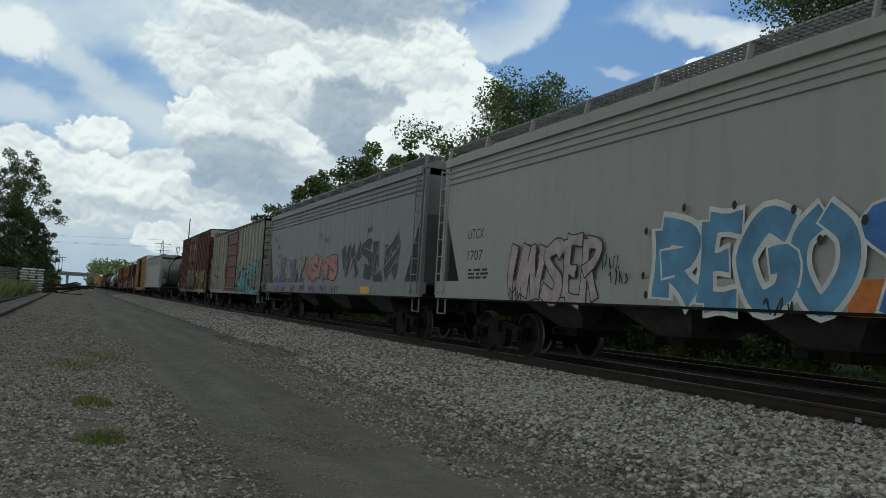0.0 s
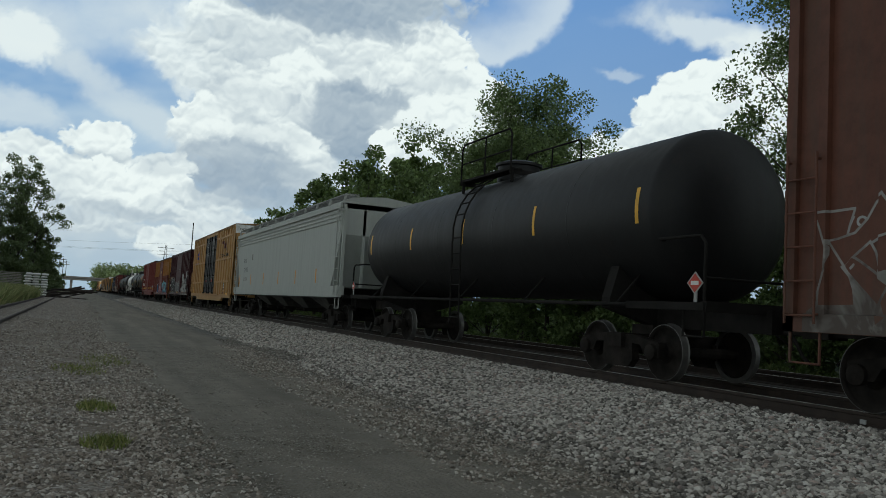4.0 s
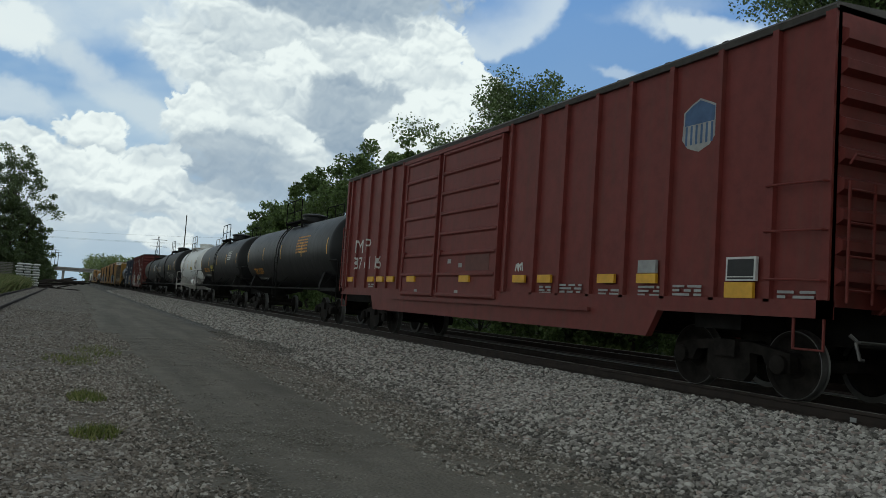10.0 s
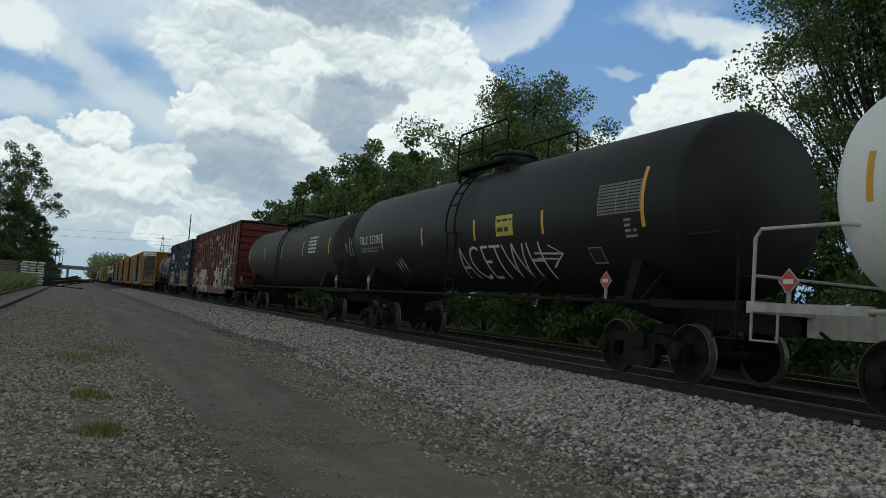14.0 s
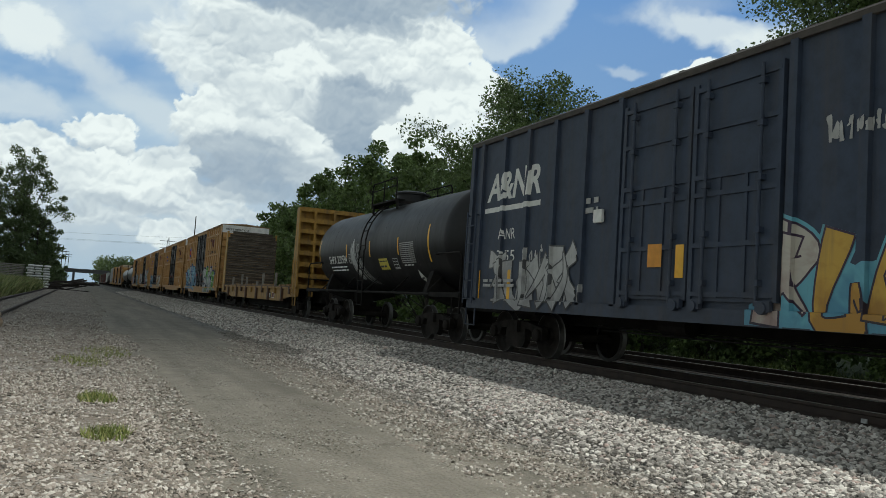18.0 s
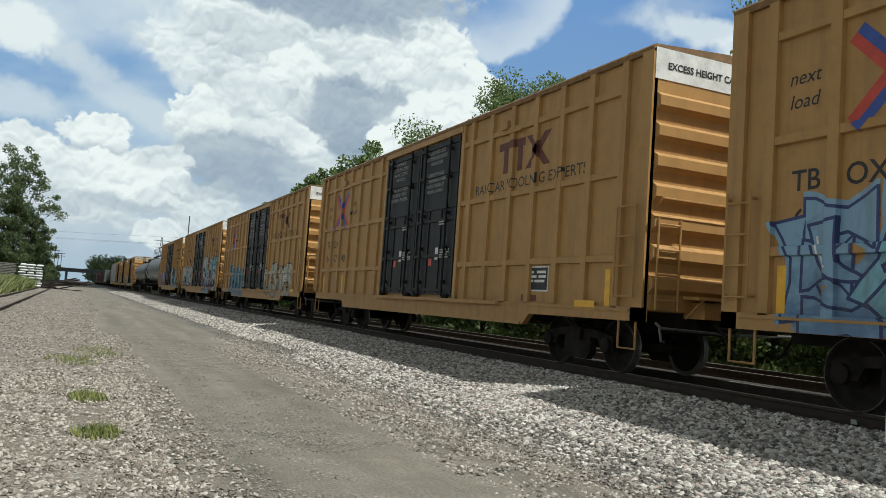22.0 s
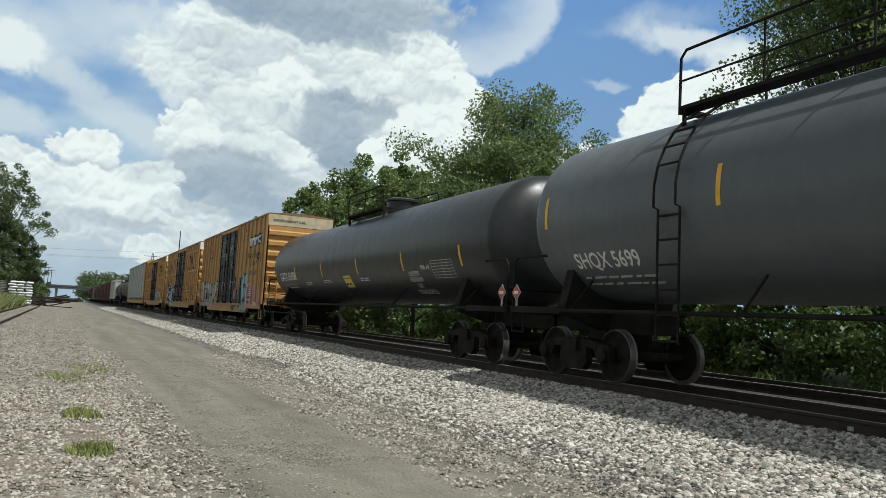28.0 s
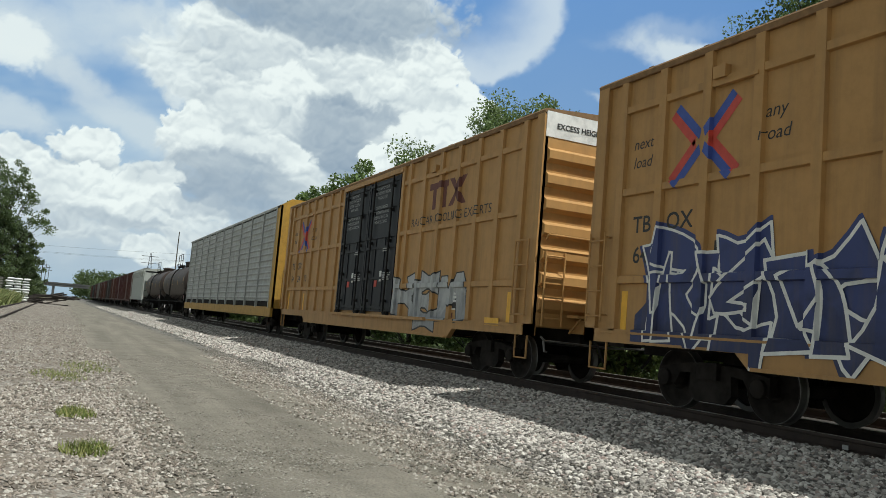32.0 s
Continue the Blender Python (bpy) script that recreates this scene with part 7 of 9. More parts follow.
    for k, (y, z, w) in enumerate(((-4.0, 1.34, 0.35), (-5.15, 1.26, 0.3), (-6.15, 1.32, 0.25), (-7.0, 1.34, 0.3), (-8.95, 1.28, 0.3), (-8.05, 1.13, 0.25), (-3.15, 1.30, 0.2), (6.55, 1.30, 0.25))):
        bars(car, y - w, y + w, z, 3, 0.035, pale_ink, -HALF + 0.035, seed=60 + k)
    scribble(car, -2.1, 1.68, 0.35, 0.2, white_ink, 63, 0.04)
    # black tanks and the white one
    blk2 = paint("black_tank_paint", (0.007, 0.007, 0.008), 0.2, 0.02, grime=(0.025, 0.023, 0.02), rough=0.45)
    car, h = tank(188.95, 206.7, "black tank wagon with orange lettering", blk2, 1.43, 2.61, placard=None)
    lettering(car, "TEIX 112374", 5.05, 1.74, 0.27, orange_ink, tank=(1.43, 2.61), bold=0.01)
    bars(car, 4.0, 6.0, 1.62, 2, 0.045, grey_ink, tank=(1.43, 2.61))
    bars(car, -h + 4.5, -h + 6.2, 3.2, 6, 0.07, orange_ink, tank=(1.43, 2.61))
    car, h = tank(206.7, 223.5, "black tank wagon with yellow lettering", blk2, 1.43, 2.61, placard=None)
    lettering(car, "UTLX 674540", 4.35, 1.98, 0.27, orange_ink, tank=(1.43, 2.61), bold=0.008)
    bars(car, 3.5, 5.3, 1.84, 2, 0.045, grey_ink, tank=(1.43, 2.61))
    patch(car, "notice", 1.6, 2.69, 2.04, 2.37, yellow_ink, tank=(1.43, 2.61))
    bars(car, -h + 3.5, -h + 4.6, 3.1, 5, 0.06, white_ink, tank=(1.43, 2.61))
    wht = paint("white_tank_paint", (0.86, 0.86, 0.84), 0.10, 0.10, grime=(0.36, 0.26, 0.17), rough=0.4, mottle=0.08)
    wfr = paint("white_frame_paint", (0.50, 0.48, 0.45), 0.5, 0.3, grime=(0.2, 0.15, 0.11))
    car, h = tank(223.8, 235.9, "white tank wagon with white handrails and rust stains", wht, 1.38, 2.62, frame_mat=wfr, end_rail=wfr, ladder_at=1.2, placard=0.75, rail_in=1.45)
    lettering(car, "TILX 100911", 2.75, 2.18, 0.2, black_ink, tank=(1.38, 2.62))
    ring = [(-0.75 + 0.30 * math.cos(a * 0.3927), -h + 0.42, 2.05 + 0.30 * math.sin(a * 0.3927)) for a in range(17)]
    wheel = Shape().path(ring, 0.022)
    for a in range(0, 16, 4):
        wheel.rod(ring[a], (-0.75, -h + 0.46, 2.05), 0.016)
    wheel.rod((-0.75, -h + 0.46, 2.05), (-0.75, -h + 0.80, 2.05), 0.05).box(-0.85, -0.65, -h + 0.60, -h + 0.75, 1.1, 2.2)
    part("brake_wheel", wheel, wfr, car, "white spoked brake wheel")
    part("air_reservoir", Shape().lathe([(-0.55, 0.05), (-0.50, 0.18), (0.50, 0.18), (0.55, 0.05)], (-1.25, -h + 2.3, 1.30), 1, 16), wht, car, smooth=True)
    part("brace", Shape().rod((-HALF + 0.13, -h + 0.35, 1.95), (-HALF + 0.15, -h + 1.35, 1.14), 0.03), wfr, car)
    lettering(car, "TILX", -4.75, 3.02, 0.17, black_ink, tank=(1.38, 2.62))
    bars(car, -5.0, -4.5, 2.92, 3, 0.045, grey_ink, tank=(1.38, 2.62), seed=12)
    lettering(car, "ACETWH", -2.65, 1.52, 0.66, black_ink, tank=(1.38, 2.62), bold=-0.022, name="sprayed_word", width=2.9)
    bars(car, -4.9, -3.95, 2.75, 6, 0.05, grey_ink, tank=(1.38, 2.62))
    patch(car, "notice", -2.5, -1.6, 2.2, 2.45, yellow_ink, tank=(1.38, 2.62))
    blk3 = paint("dusty_black_tank_paint", (0.010, 0.010, 0.011), 0.35, 0.03, grime=(0.032, 0.03, 0.028), rough=0.52)
    car, h = tank(235.9, 254.3, "black tank wagon with white lettering and sprayed words", blk3, 1.52, 2.75, placard=3.1,
                  bands=((8.2, -0.4, 0.05), (5.1, -0.42, 0.05), (2.07, -0.42, 0.05), (-1.0, -0.42, 0.05), (-3.95, -0.42, 0.05), (-7.0, -0.45, 0.54)))
    skin = (1.52, 2.75)
    lettering(car, "TILX 353055", 6.1, 2.52, 0.27, white_ink, tank=skin, width=2.1)
    bars(car, 5.4, 7.0, 2.42, 2, 0.05, grey_ink, tank=skin, seed=3)
    lettering(car, "ACETWH", -1.75, 1.48, 0.78, white_ink, tank=skin, bold=-0.02, name="sprayed_word", width=3.9)
    brush(car, "sprayed_arrow", [([(-3.4, 1.98), (-4.45, 1.95)], [0.035, 0.035], 0.0), ([(-4.0, 2.12), (-4.45, 1.95), (-3.9, 1.70)], [0.035] * 3, 0.0008), ([(-3.45, 1.88), (-4.2, 1.86)], [0.03, 0.03], 0.0)], white_ink, 0.004, tank=skin)
    scribble(car, 4.0, 1.9, 0.7, 0.5, chalk, 521, 0.05, tank=skin)
    scribble(car, 8.2, 2.5, 0.9, 0.6, chalk, 522, 0.05, tank=skin)
    patch(car, "notice", -2.78, -2.04, 2.37, 2.81, yellow_ink, tank=skin)
    for k in range(10):
        flat(car, "print_rule", [[(-5.78, 2.55 + 0.056 * k), (-6.95, 2.55 + 0.056 * k), (-6.95, 2.585 + 0.056 * k), (-5.78, 2.585 + 0.056 * k)]], grey_ink, 0.004, tank=skin)
    for y in (-5.78, -6.3, -6.6, -6.93):
        flat(car, "print_rule", [[(y, 2.55), (y - 0.015, 2.55), (y - 0.015, 3.09), (y, 3.09)]], pale_ink, 0.0045, tank=skin)
    bars(car, -6.8, -6.5, 2.46, 4, 0.05, grey_ink, tank=skin, seed=8)
    flat(car, "plate_mark", [[(-5.31, 1.75), (-5.71, 1.75), (-5.71, 2.03), (-5.31, 2.03)]], pale_ink, 0.004, tank=skin)
    flat(car, "plate_field", [[(-5.33, 1.77), (-5.69, 1.77), (-5.69, 2.01), (-5.33, 2.01)]], black_ink, 0.006, tank=skin)
    car, h = tank(254.3, 272.6, "dusty black tank wagon", paint("brown_dusted_tank_paint", (0.03, 0.03, 0.028), 0.6, 0.08, grime=(0.085, 0.075, 0.062), rough=0.6), 1.42, 2.62)
    bars(car, -h + 3.5, -h + 4.6, 3.1, 5, 0.08, white_ink, tank=(1.42, 2.62))
    # red boxcar with tags
    red2 = paint("dark_red_boxcar_paint", (0.135, 0.028, 0.024), 0.5, 0.12)
    car, h = old_box(273.6, 292.0, 4.75, 0.80, "dark red boxcar covered in white tags", red2, red2, 281.55, 284.65, n1=8, n2=8, drop=0.3, plug=1)
    bone = spray("bone", (0.58, 0.56, 0.52), (0.42, 0.39, 0.35))
    sprayed(car, "RK", -1.4, -4.2, 0.66, 2.15, bone, black_ink, wild=1.2)
    sprayed(car, "BOM", -4.5, -7.8, 0.66, 2.15, spray("soot", (0.06, 0.055, 0.055), (0.025, 0.025, 0.025)), bone, wild=1.2)
    splash(car, 8.7, 2.0, 0.81, 1.6, ash, 27, rag=0.6)
    splash(car, -1.3, -8.9, 0.81, 1.5, ash, 28, rag=0.6)
    sprayed(car, "PNUIS", 5.7, 1.2, 0.60, 2.15, bone, black_ink, wild=0.9, halo=bone)
    lettering(car, "267 806", 7.81, 2.0, 0.28, white_ink, -HALF + 0.06)
    rnd = random.Random(4)
    for k in range(64):
        y, z = rnd.uniform(-h + 0.8, h - 0.8), rnd.uniform(2.2, 4.3) if k < 46 else rnd.uniform(0.95, 2.2)
        scribble(car, y, z, rnd.uniform(0.7, 1.5), rnd.uniform(0.30, 0.62), white_ink if k % 3 else pale_ink, 100 + k, rnd.uniform(0.03, 0.05), -HALF - 0.03 if -1.3 < y < 2.0 else None)
    for y in (7.0, 3.57, 1.1, -3.0, -5.5, -7.6):
        patch(car, "reflector", y - 0.22, y + 0.22, 1.38, 1.54, yellow_ink, -HALF - 0.02 if -1.2 < y < 1.9 else -HALF + 0.04, 0.045)
    shield = [(-6.92, 3.75), (-7.24, 3.87), (-7.57, 3.75), (-7.58, 3.3), (-7.24, 3.10), (-6.91, 3.3)]
    flat(car, "emblem", [shield], pale_ink, 0.004, label="white shield emblem with a dark top")
    flat(car, "emblem_top", [[(-6.95, 3.73), (-7.24, 3.83), (-7.54, 3.73), (-7.54, 3.5), (-6.95, 3.5)]], black_ink, 0.006)
    # blue boxcar
    blu = paint("dark_blue_boxcar_paint", (0.034, 0.047, 0.075), 0.35, 0.06)
    car, h = old_box(294.5, 309.6, 4.62, 0.80, "dark blue boxcar with yellow sprayed lettering", blu, blu, 300.4, 303.8, n1=6, n2=6, plug=1)
    lettering(car, "A&NR", 5.62, 3.2, 0.60, white_ink, slant=0.18, width=2.3, bold=0.022)
    flat(car, "emblem_line", [[(6.85, 2.93), (4.45, 2.93), (4.45, 3.04), (6.85, 3.04)]], white_ink)
    lettering(car, "ANR", 5.72, 2.31, 0.24, white_ink, width=0.62)
    lettering(car, "355", 5.72, 1.83, 0.25, white_ink, width=0.68)
    bars(car, 6.05, 6.6, 1.45, 2, 0.06, pale_ink, seed=71)
    bars(car, 5.2, 5.9, 1.45, 2, 0.06, pale_ink, seed=72)
    for k, (y, z) in enumerate(((4.6, 1.9), (3.9, 1.7), (5.2, 1.2), (3.2, 1.2))):
        scribble(car, y, z, 0.8, 0.45, chalk, 480 + k, 0.05)
    patch(car, "notice", 2.25, 2.5, 2.43, 2.66, white_ink, -HALF + 0.04, 0.05)
    patch(car, "notice", 0.62, 0.95, 1.62, 1.98, orange_ink, -HALF - 0.015, 0.006)
    patch(car, "notice", 0.12, 0.3, 1.45, 1.95, yellow_ink, -HALF - 0.015, 0.006)
    for k in range(8):
        scribble(car, -2.45 - 0.43 * k, 3.28, 0.42, 0.36 if k in (0, 5) else 0.26, pale_ink, 500 + k, 0.05, name="company_name")
    lettering(car, "River", -6.45, 3.18, 0.26, white_ink, width=0.9)
    lettering(car, "Railroad", -5.25, 2.55, 0.26, white_ink, width=1.55)
    amber, ivory, aqua = spray("amber", (0.50, 0.31, 0.05), (0.36, 0.19, 0.03)), spray("ivory", (0.45, 0.42, 0.36), (0.30, 0.22, 0.20)), spray("aqua", (0.13, 0.36, 0.44), (0.08, 0.24, 0.34))
    plum = spray("plum", (0.04, 0.02, 0.045), (0.02, 0.015, 0.03))
    splash(car, -1.1, -7.3, 0.82, 2.0, aqua, 29, rag=0.5)
    sprayed(car, "PLAWMEL", -1.3, -7.2, 0.74, 2.08, [ivory, amber, amber], plum, wild=1.4, halo=aqua)
    sprayed(car, "TUNK", 6.4, 3.0, 0.76, 2.0, chalk, coal, wild=1.4)
    patch(car, "notice", -6.0, -5.5, 1.28, 1.58, white_ink, -HALF + 0.04, 0.05)
    patch(car, "reflector", -6.9, -6.76, 1.0, 2.1, yellow_ink, -HALF + 0.04, 0.05)
    bars(car, 2.45, 2.85, 2.9, 2, 0.10, pale_ink, -HALF + 0.05)
    for y in (h - 0.6, h - 2.0, h - 3.6):
        patch(car, "reflector", y - 0.06, y + 0.06, 1.0, 1.65, yellow_ink, -HALF + 0.06, 0.006)
    car, h = tank(309.95, 324.35, "glossy black tank wagon with a white sprayed mark", blk2, 1.43, 2.59, head=0.75, dome_at=0.1, plat_at=0.2, platform=2.3, ladder_at=0.15, placard=None, high_rail=False, truck=2.5, inset=0.6, rail_in=1.7,
                  bands=((5.75, -0.6, 0.4), (2.36, -0.35, 0.1), (-0.08, -0.4, 0.1), (-2.6, -0.4, 0.1), (-4.85, -0.65, 0.35)))
    skin = (1.43, 2.59)
    lettering(car, "SHPX 220934", 3.46, 2.06, 0.27, white_ink, tank=skin, bold=0.006)
    bars(car, 2.6, 4.45, 1.97, 2, 0.06, white_ink, tank=skin)
    patch(car, "notice", -1.56, -0.80, 1.79, 2.12, yellow_ink, tank=skin)
    rnd = random.Random(77)
    fan = []
    for k in range(9):
        a = 1.90 - 0.055 * k + rnd.uniform(-0.05, 0.05)
        pts = rounded([(a, 2.62 + 0.02 * k + rnd.uniform(-0.08, 0.08)), (a - 0.04 + rnd.uniform(-0.05, 0.05), 2.3), (a - 0.12, 1.95), (a - 0.26, 1.62 - rnd.uniform(0.0, 0.14))])
        fan.append((pts, [rnd.uniform(0.03, 0.10) * (0.3 + math.sin(2.9 * (q + 0.5) / len(pts))) for q in range(len(pts))], 0.0008 * k))
    for k in range(6):
        a = 1.44 - 0.085 * k + rnd.uniform(-0.06, 0.06)
        pts = rounded([(a, 2.72 + rnd.uniform(-0.12, 0.06)), (a - 0.06, 2.32), (a - 0.28, 1.82), (a - 0.42 - 0.03 * k, 1.52), (a - 0.62 - 0.04 * k, 1.36 + rnd.uniform(-0.02, 0.04))])
        fan.append((pts, [rnd.uniform(0.015, 0.06) * (0.35 + math.sin(2.8 * (q + 0.5) / len(pts))) for q in range(len(pts))], 0.0008 * k))
    brush(car, "sprayed_mark", fan, chalk, 0.004, tank=skin)
    flat(car, "plate_mark", [[(2.16, 2.04), (1.95, 2.04), (1.95, 2.34), (2.16, 2.34)]], white_ink, 0.004, tank=skin)
    flat(car, "plate_field", [[(2.14, 2.06), (1.97, 2.06), (1.97, 2.32), (2.14, 2.32)]], black_ink, 0.006, tank=skin)
    bars(car, 2.0, 2.12, 2.27, 3, 0.03, pale_ink, tank=skin, seed=9)
    # test table and inspection frame
    for k in range(11):
        flat(car, "print_rule", [[(-2.75, 1.95 + 0.055 * k), (-3.8, 1.95 + 0.055 * k), (-3.8, 1.972 + 0.055 * k), (-2.75, 1.972 + 0.055 * k)]], pale_ink, 0.004, tank=skin)
    for y in (-2.75, -3.2, -3.42, -3.6, -3.785):
        flat(car, "print_rule", [[(y, 1.95), (y - 0.015, 1.95), (y - 0.015, 2.52), (y, 2.52)]], pale_ink, 0.0045, tank=skin)
    bars(car, -3.55, -2.85, 1.92, 1, 0.05, pale_ink, tank=skin, seed=4)
    flat(car, "plate_mark", [[(-2.0, 1.79), (-2.42, 1.79), (-2.42, 2.1), (-2.0, 2.1)]], pale_ink, 0.004, tank=skin)
    for a, b in ((-2.02, -2.20), (-2.22, -2.40)):
        flat(car, "plate_field", [[(a, 1.81), (b, 1.81), (b, 2.08), (a, 2.08)]], black_ink, 0.006, tank=skin)
        bars(car, b + 0.02, a - 0.02, 2.04, 3, 0.05, pale_ink, tank=skin, seed=int(-100 * a))
    flat(car, "placard", [[(-3.52, 1.55), (-3.68, 1.34), (-3.84, 1.55), (-3.68, 1.76)]], white_ink, 0.006, tank=skin, label="white diamond placard")
    bars(car, -3.76, -3.6, 1.58, 1, 0.07, black_ink, tank=(1.437, 2.59), seed=2)
    bulkhead_flat(325.8, 345.2)
    cream, silver, green, sky2, teal = spray("cream", (0.42, 0.41, 0.34)), spray("silver", (0.42, 0.43, 0.43), (0.26, 0.27, 0.28)), spray("green", (0.15, 0.34, 0.07), (0.10, 0.2, 0.06)), spray("light_blue", (0.22, 0.36, 0.49), (0.10, 0.18, 0.30)), spray("lagoon", (0.10, 0.20, 0.27), (0.07, 0.15, 0.22))
    navy, turq, dark = spray("navy", (0.03, 0.045, 0.15)), spray("turquoise", (0.22, 0.45, 0.55)), spray("charcoal", (0.06, 0.06, 0.065))
    wine, pinkish = spray("wine", (0.24, 0.08, 0.09), (0.14, 0.06, 0.10)), spray("pink", (0.42, 0.19, 0.19), (0.38, 0.20, 0.20))
    car = rack_box(347.1, 366.3, "yellow high-cube boxcar with green and silver sprayed letters", (("TB", "OX"), ("67", "04", "90")))
    splash(car, -2.4, -7.7, 0.60, 2.15, silver, 36, rag=0.18)
    sprayed(car, "SGEBL", -2.4, -8.55, 0.62, 2.28, [silver, green], black_ink, wild=0.9, shine=white_ink, halo=navy)
    bubble = random.Random(12)
    for k in range(13):
        a, z, r = -2.4 - 0.48 * k, 2.45 + 0.16 * math.sin(3.1 * k), bubble.uniform(0.04, 0.11)
        if k > 10:
            z = 1.6 - 0.3 * (k - 11)
        flat(car, "sprayed_dot", [[(a + 0.8 * r * math.cos(q * 0.785), z + r * math.sin(q * 0.785)) for q in range(8)]], turq if k % 2 else chalk)
    ring = [(-8.12 + 0.2 * math.cos(q * 0.524), 2.50 + 0.13 * math.sin(q * 0.524)) for q in range(13)]
    brush(car, "sprayed_tag", [(ring, [0.05] * 13, 0.0)], black_ink, 0.013)
    for k in range(4):
        scribble(car, -7.98 - 0.5 * (k % 2), 2.16 - 0.26 * (k // 2), 0.52, 0.24, black_ink, 171 + k, 0.045)
    splash(car, 8.4, 2.6, 0.80, 2.2, sky2, 38, rag=0.55)
    sprayed(car, "ENOTS", 8.5, 2.5, 0.80, 2.55, [sky2, turq, silver], navy, wild=1.6, halo=sky2, shine=white_ink)
    sprayed(car, "L", 2.3, 1.2, 1.0, 2.5, sky2, navy, x=-HALF - 0.03, wild=1.2)
    rack_box(368.0, 386.9, "clean yellow high-cube boxcar with dark double doors", (("TB", "OX"), ("64", "07", "40")))
    car = rack_box(388.75, 407.7, "yellow high-cube boxcar with cream sprayed letters", (("TB", "OX"), ("66", "43", "02")))
    sprayed(car, "USVS", -2.6, -7.7, 0.70, 2.15, cream, black_ink)
    splash(car, 7.2, 2.8, 0.60, 2.15, teal, 30, rag=0.15)
    sprayed(car, "CUGAR", 7.2, 2.8, 0.60, 2.2, teal, black_ink, halo=silver)
    car = rack_box(409.5, 428.4, "yellow high-cube boxcar with red and teal sprayed shapes", (("TB", "OX"), ("66", "66", "55")), style=1, wheel=True)
    sprayed(car, "VAMN", 8.8, 3.2, 0.80, 2.5, silver, black_ink, wild=1.7, halo=silver)
    splash(car, -2.6, -8.6, 0.82, 2.9, wine, 31, rag=0.6)
    splash(car, -2.6, -8.7, 0.60, 1.6, aqua, 32, rag=0.6)
    sprayed(car, "WAKNRS", -2.65, -8.6, 0.62, 2.35, [wine, aqua, silver], dark, wild=1.8, shine=white_ink)
    sprayed(car, "OVAO", -2.75, -8.5, 1.45, 3.05, [silver, wine, silver, aqua], dark, wild=1.5, shine=white_ink)
    for k, (y, z, m) in enumerate(((4.6, 3.0, black_ink), (3.7, 2.9, black_ink), (3.05, 2.3, black_ink), (-8.6, 3.1, violet), (-5.6, 2.9, wine), (-8.0, 2.7, black_ink))):
        scribble(car, y, z, 0.75, 0.38, m, 140 + k, 0.045)
    scribble(car, -0.9, 4.2, 1.3, 0.5, pale_ink, 151, 0.09, -HALF - 0.045)
    car = rack_box(430.1, 448.6, "yellow high-cube boxcar with black and grey sprayed figures", None, style=1)
    splash(car, -2.6, -8.9, 0.82, 1.5, turq, 33, rag=0.7)
    sprayed(car, "GOBUZ", -2.6, -8.8, 0.8, 2.5, [chalk, dark, turq], black_ink, wild=1.5, shine=white_ink)
    sprayed(car, "NTAWE", 8.9, 3.0, 0.8, 2.3, [mauve, chalk], violet, wild=1.3)
    sprayed(car, "OM", 1.6, -0.2, 1.4, 3.2, dark, chalk, x=-HALF - 0.02, wild=1.4)
    gry = paint("grey_tank_paint", (0.095, 0.104, 0.115), 0.22, 0.02, grime=(0.06, 0.058, 0.055), rough=0.36, mottle=0.3)
    car, h = tank(449.3, 469.8, "long dark grey gas tank wagon", gry, 1.56, 2.85, dome=True, dome_at=0.75, platform=10.4, ladder_at=5.38, truck=1.75, inset=0.5)
    lettering(car, "SHQX 5699", 7.29, 1.86, 0.26, white_ink, tank=(1.56, 2.85), bold=0.006)
    bars(car, 6.15, 8.15, 1.74, 2, 0.06, grey_ink, tank=(1.56, 2.85))
    lettering(car, "LIQUEFIED PETROLEUM GAS", -2.99, 1.93, 0.16, white_ink, tank=(1.56, 2.85))
    lettering(car, "NON-ODORIZED", -2.45, 1.69, 0.16, white_ink, tank=(1.56, 2.85))
    patch(car, "notice", -0.77, -0.22, 1.99, 2.21, yellow_ink, tank=(1.56, 2.85))
    car, h = tank(469.8, 491.6, "black tank wagon with white lettering", paint("satin_black_tank_paint", (0.026, 0.028, 0.030), 0.25, 0.02, rough=0.34, grime=(0.04, 0.036, 0.032)), 1.48, 2.70, ladder_at=None, dome_at=-1.1, plat_at=-0.1, platform=3.4, inset=0.5, high_rail=False,
                  bands=[(y, -0.64, -0.15) for y in (9.6, 6.5, 2.87, -1.0, -4.8, -8.4)])
    lettering(car, "GATX 61808", 7.75, 2.04, 0.32, white_ink, tank=(1.48, 2.70), bold=0.006)
    bars(car, 6.75, 8.5, 1.9, 2, 0.06, grey_ink, tank=(1.48, 2.70))
    patch(car, "notice", -0.12, 0.60, 1.68, 2.05, yellow_ink, tank=(1.48, 2.70))
    for k, text in enumerate(("LIQUEFIED", "PETROLEUM", "GAS", "NON-ODORIZED")):
        lettering(car, text, -5.4 - (0.15 if k == 3 else 0.0), 1.92 - 0.155 * k, 0.11, white_ink, tank=(1.48, 2.70))
    lettering(car, "FRA AIP", -6.27, 2.05, 0.12, white_ink, tank=(1.48, 2.70))
    for k in range(7):
        flat(car, "print_rule", [[(-6.65, 1.82 + 0.07 * k), (-7.9, 1.82 + 0.07 * k), (-7.9, 1.835 + 0.07 * k), (-6.65, 1.835 + 0.07 * k)]], pale_ink, 0.004, tank=(1.48, 2.70))
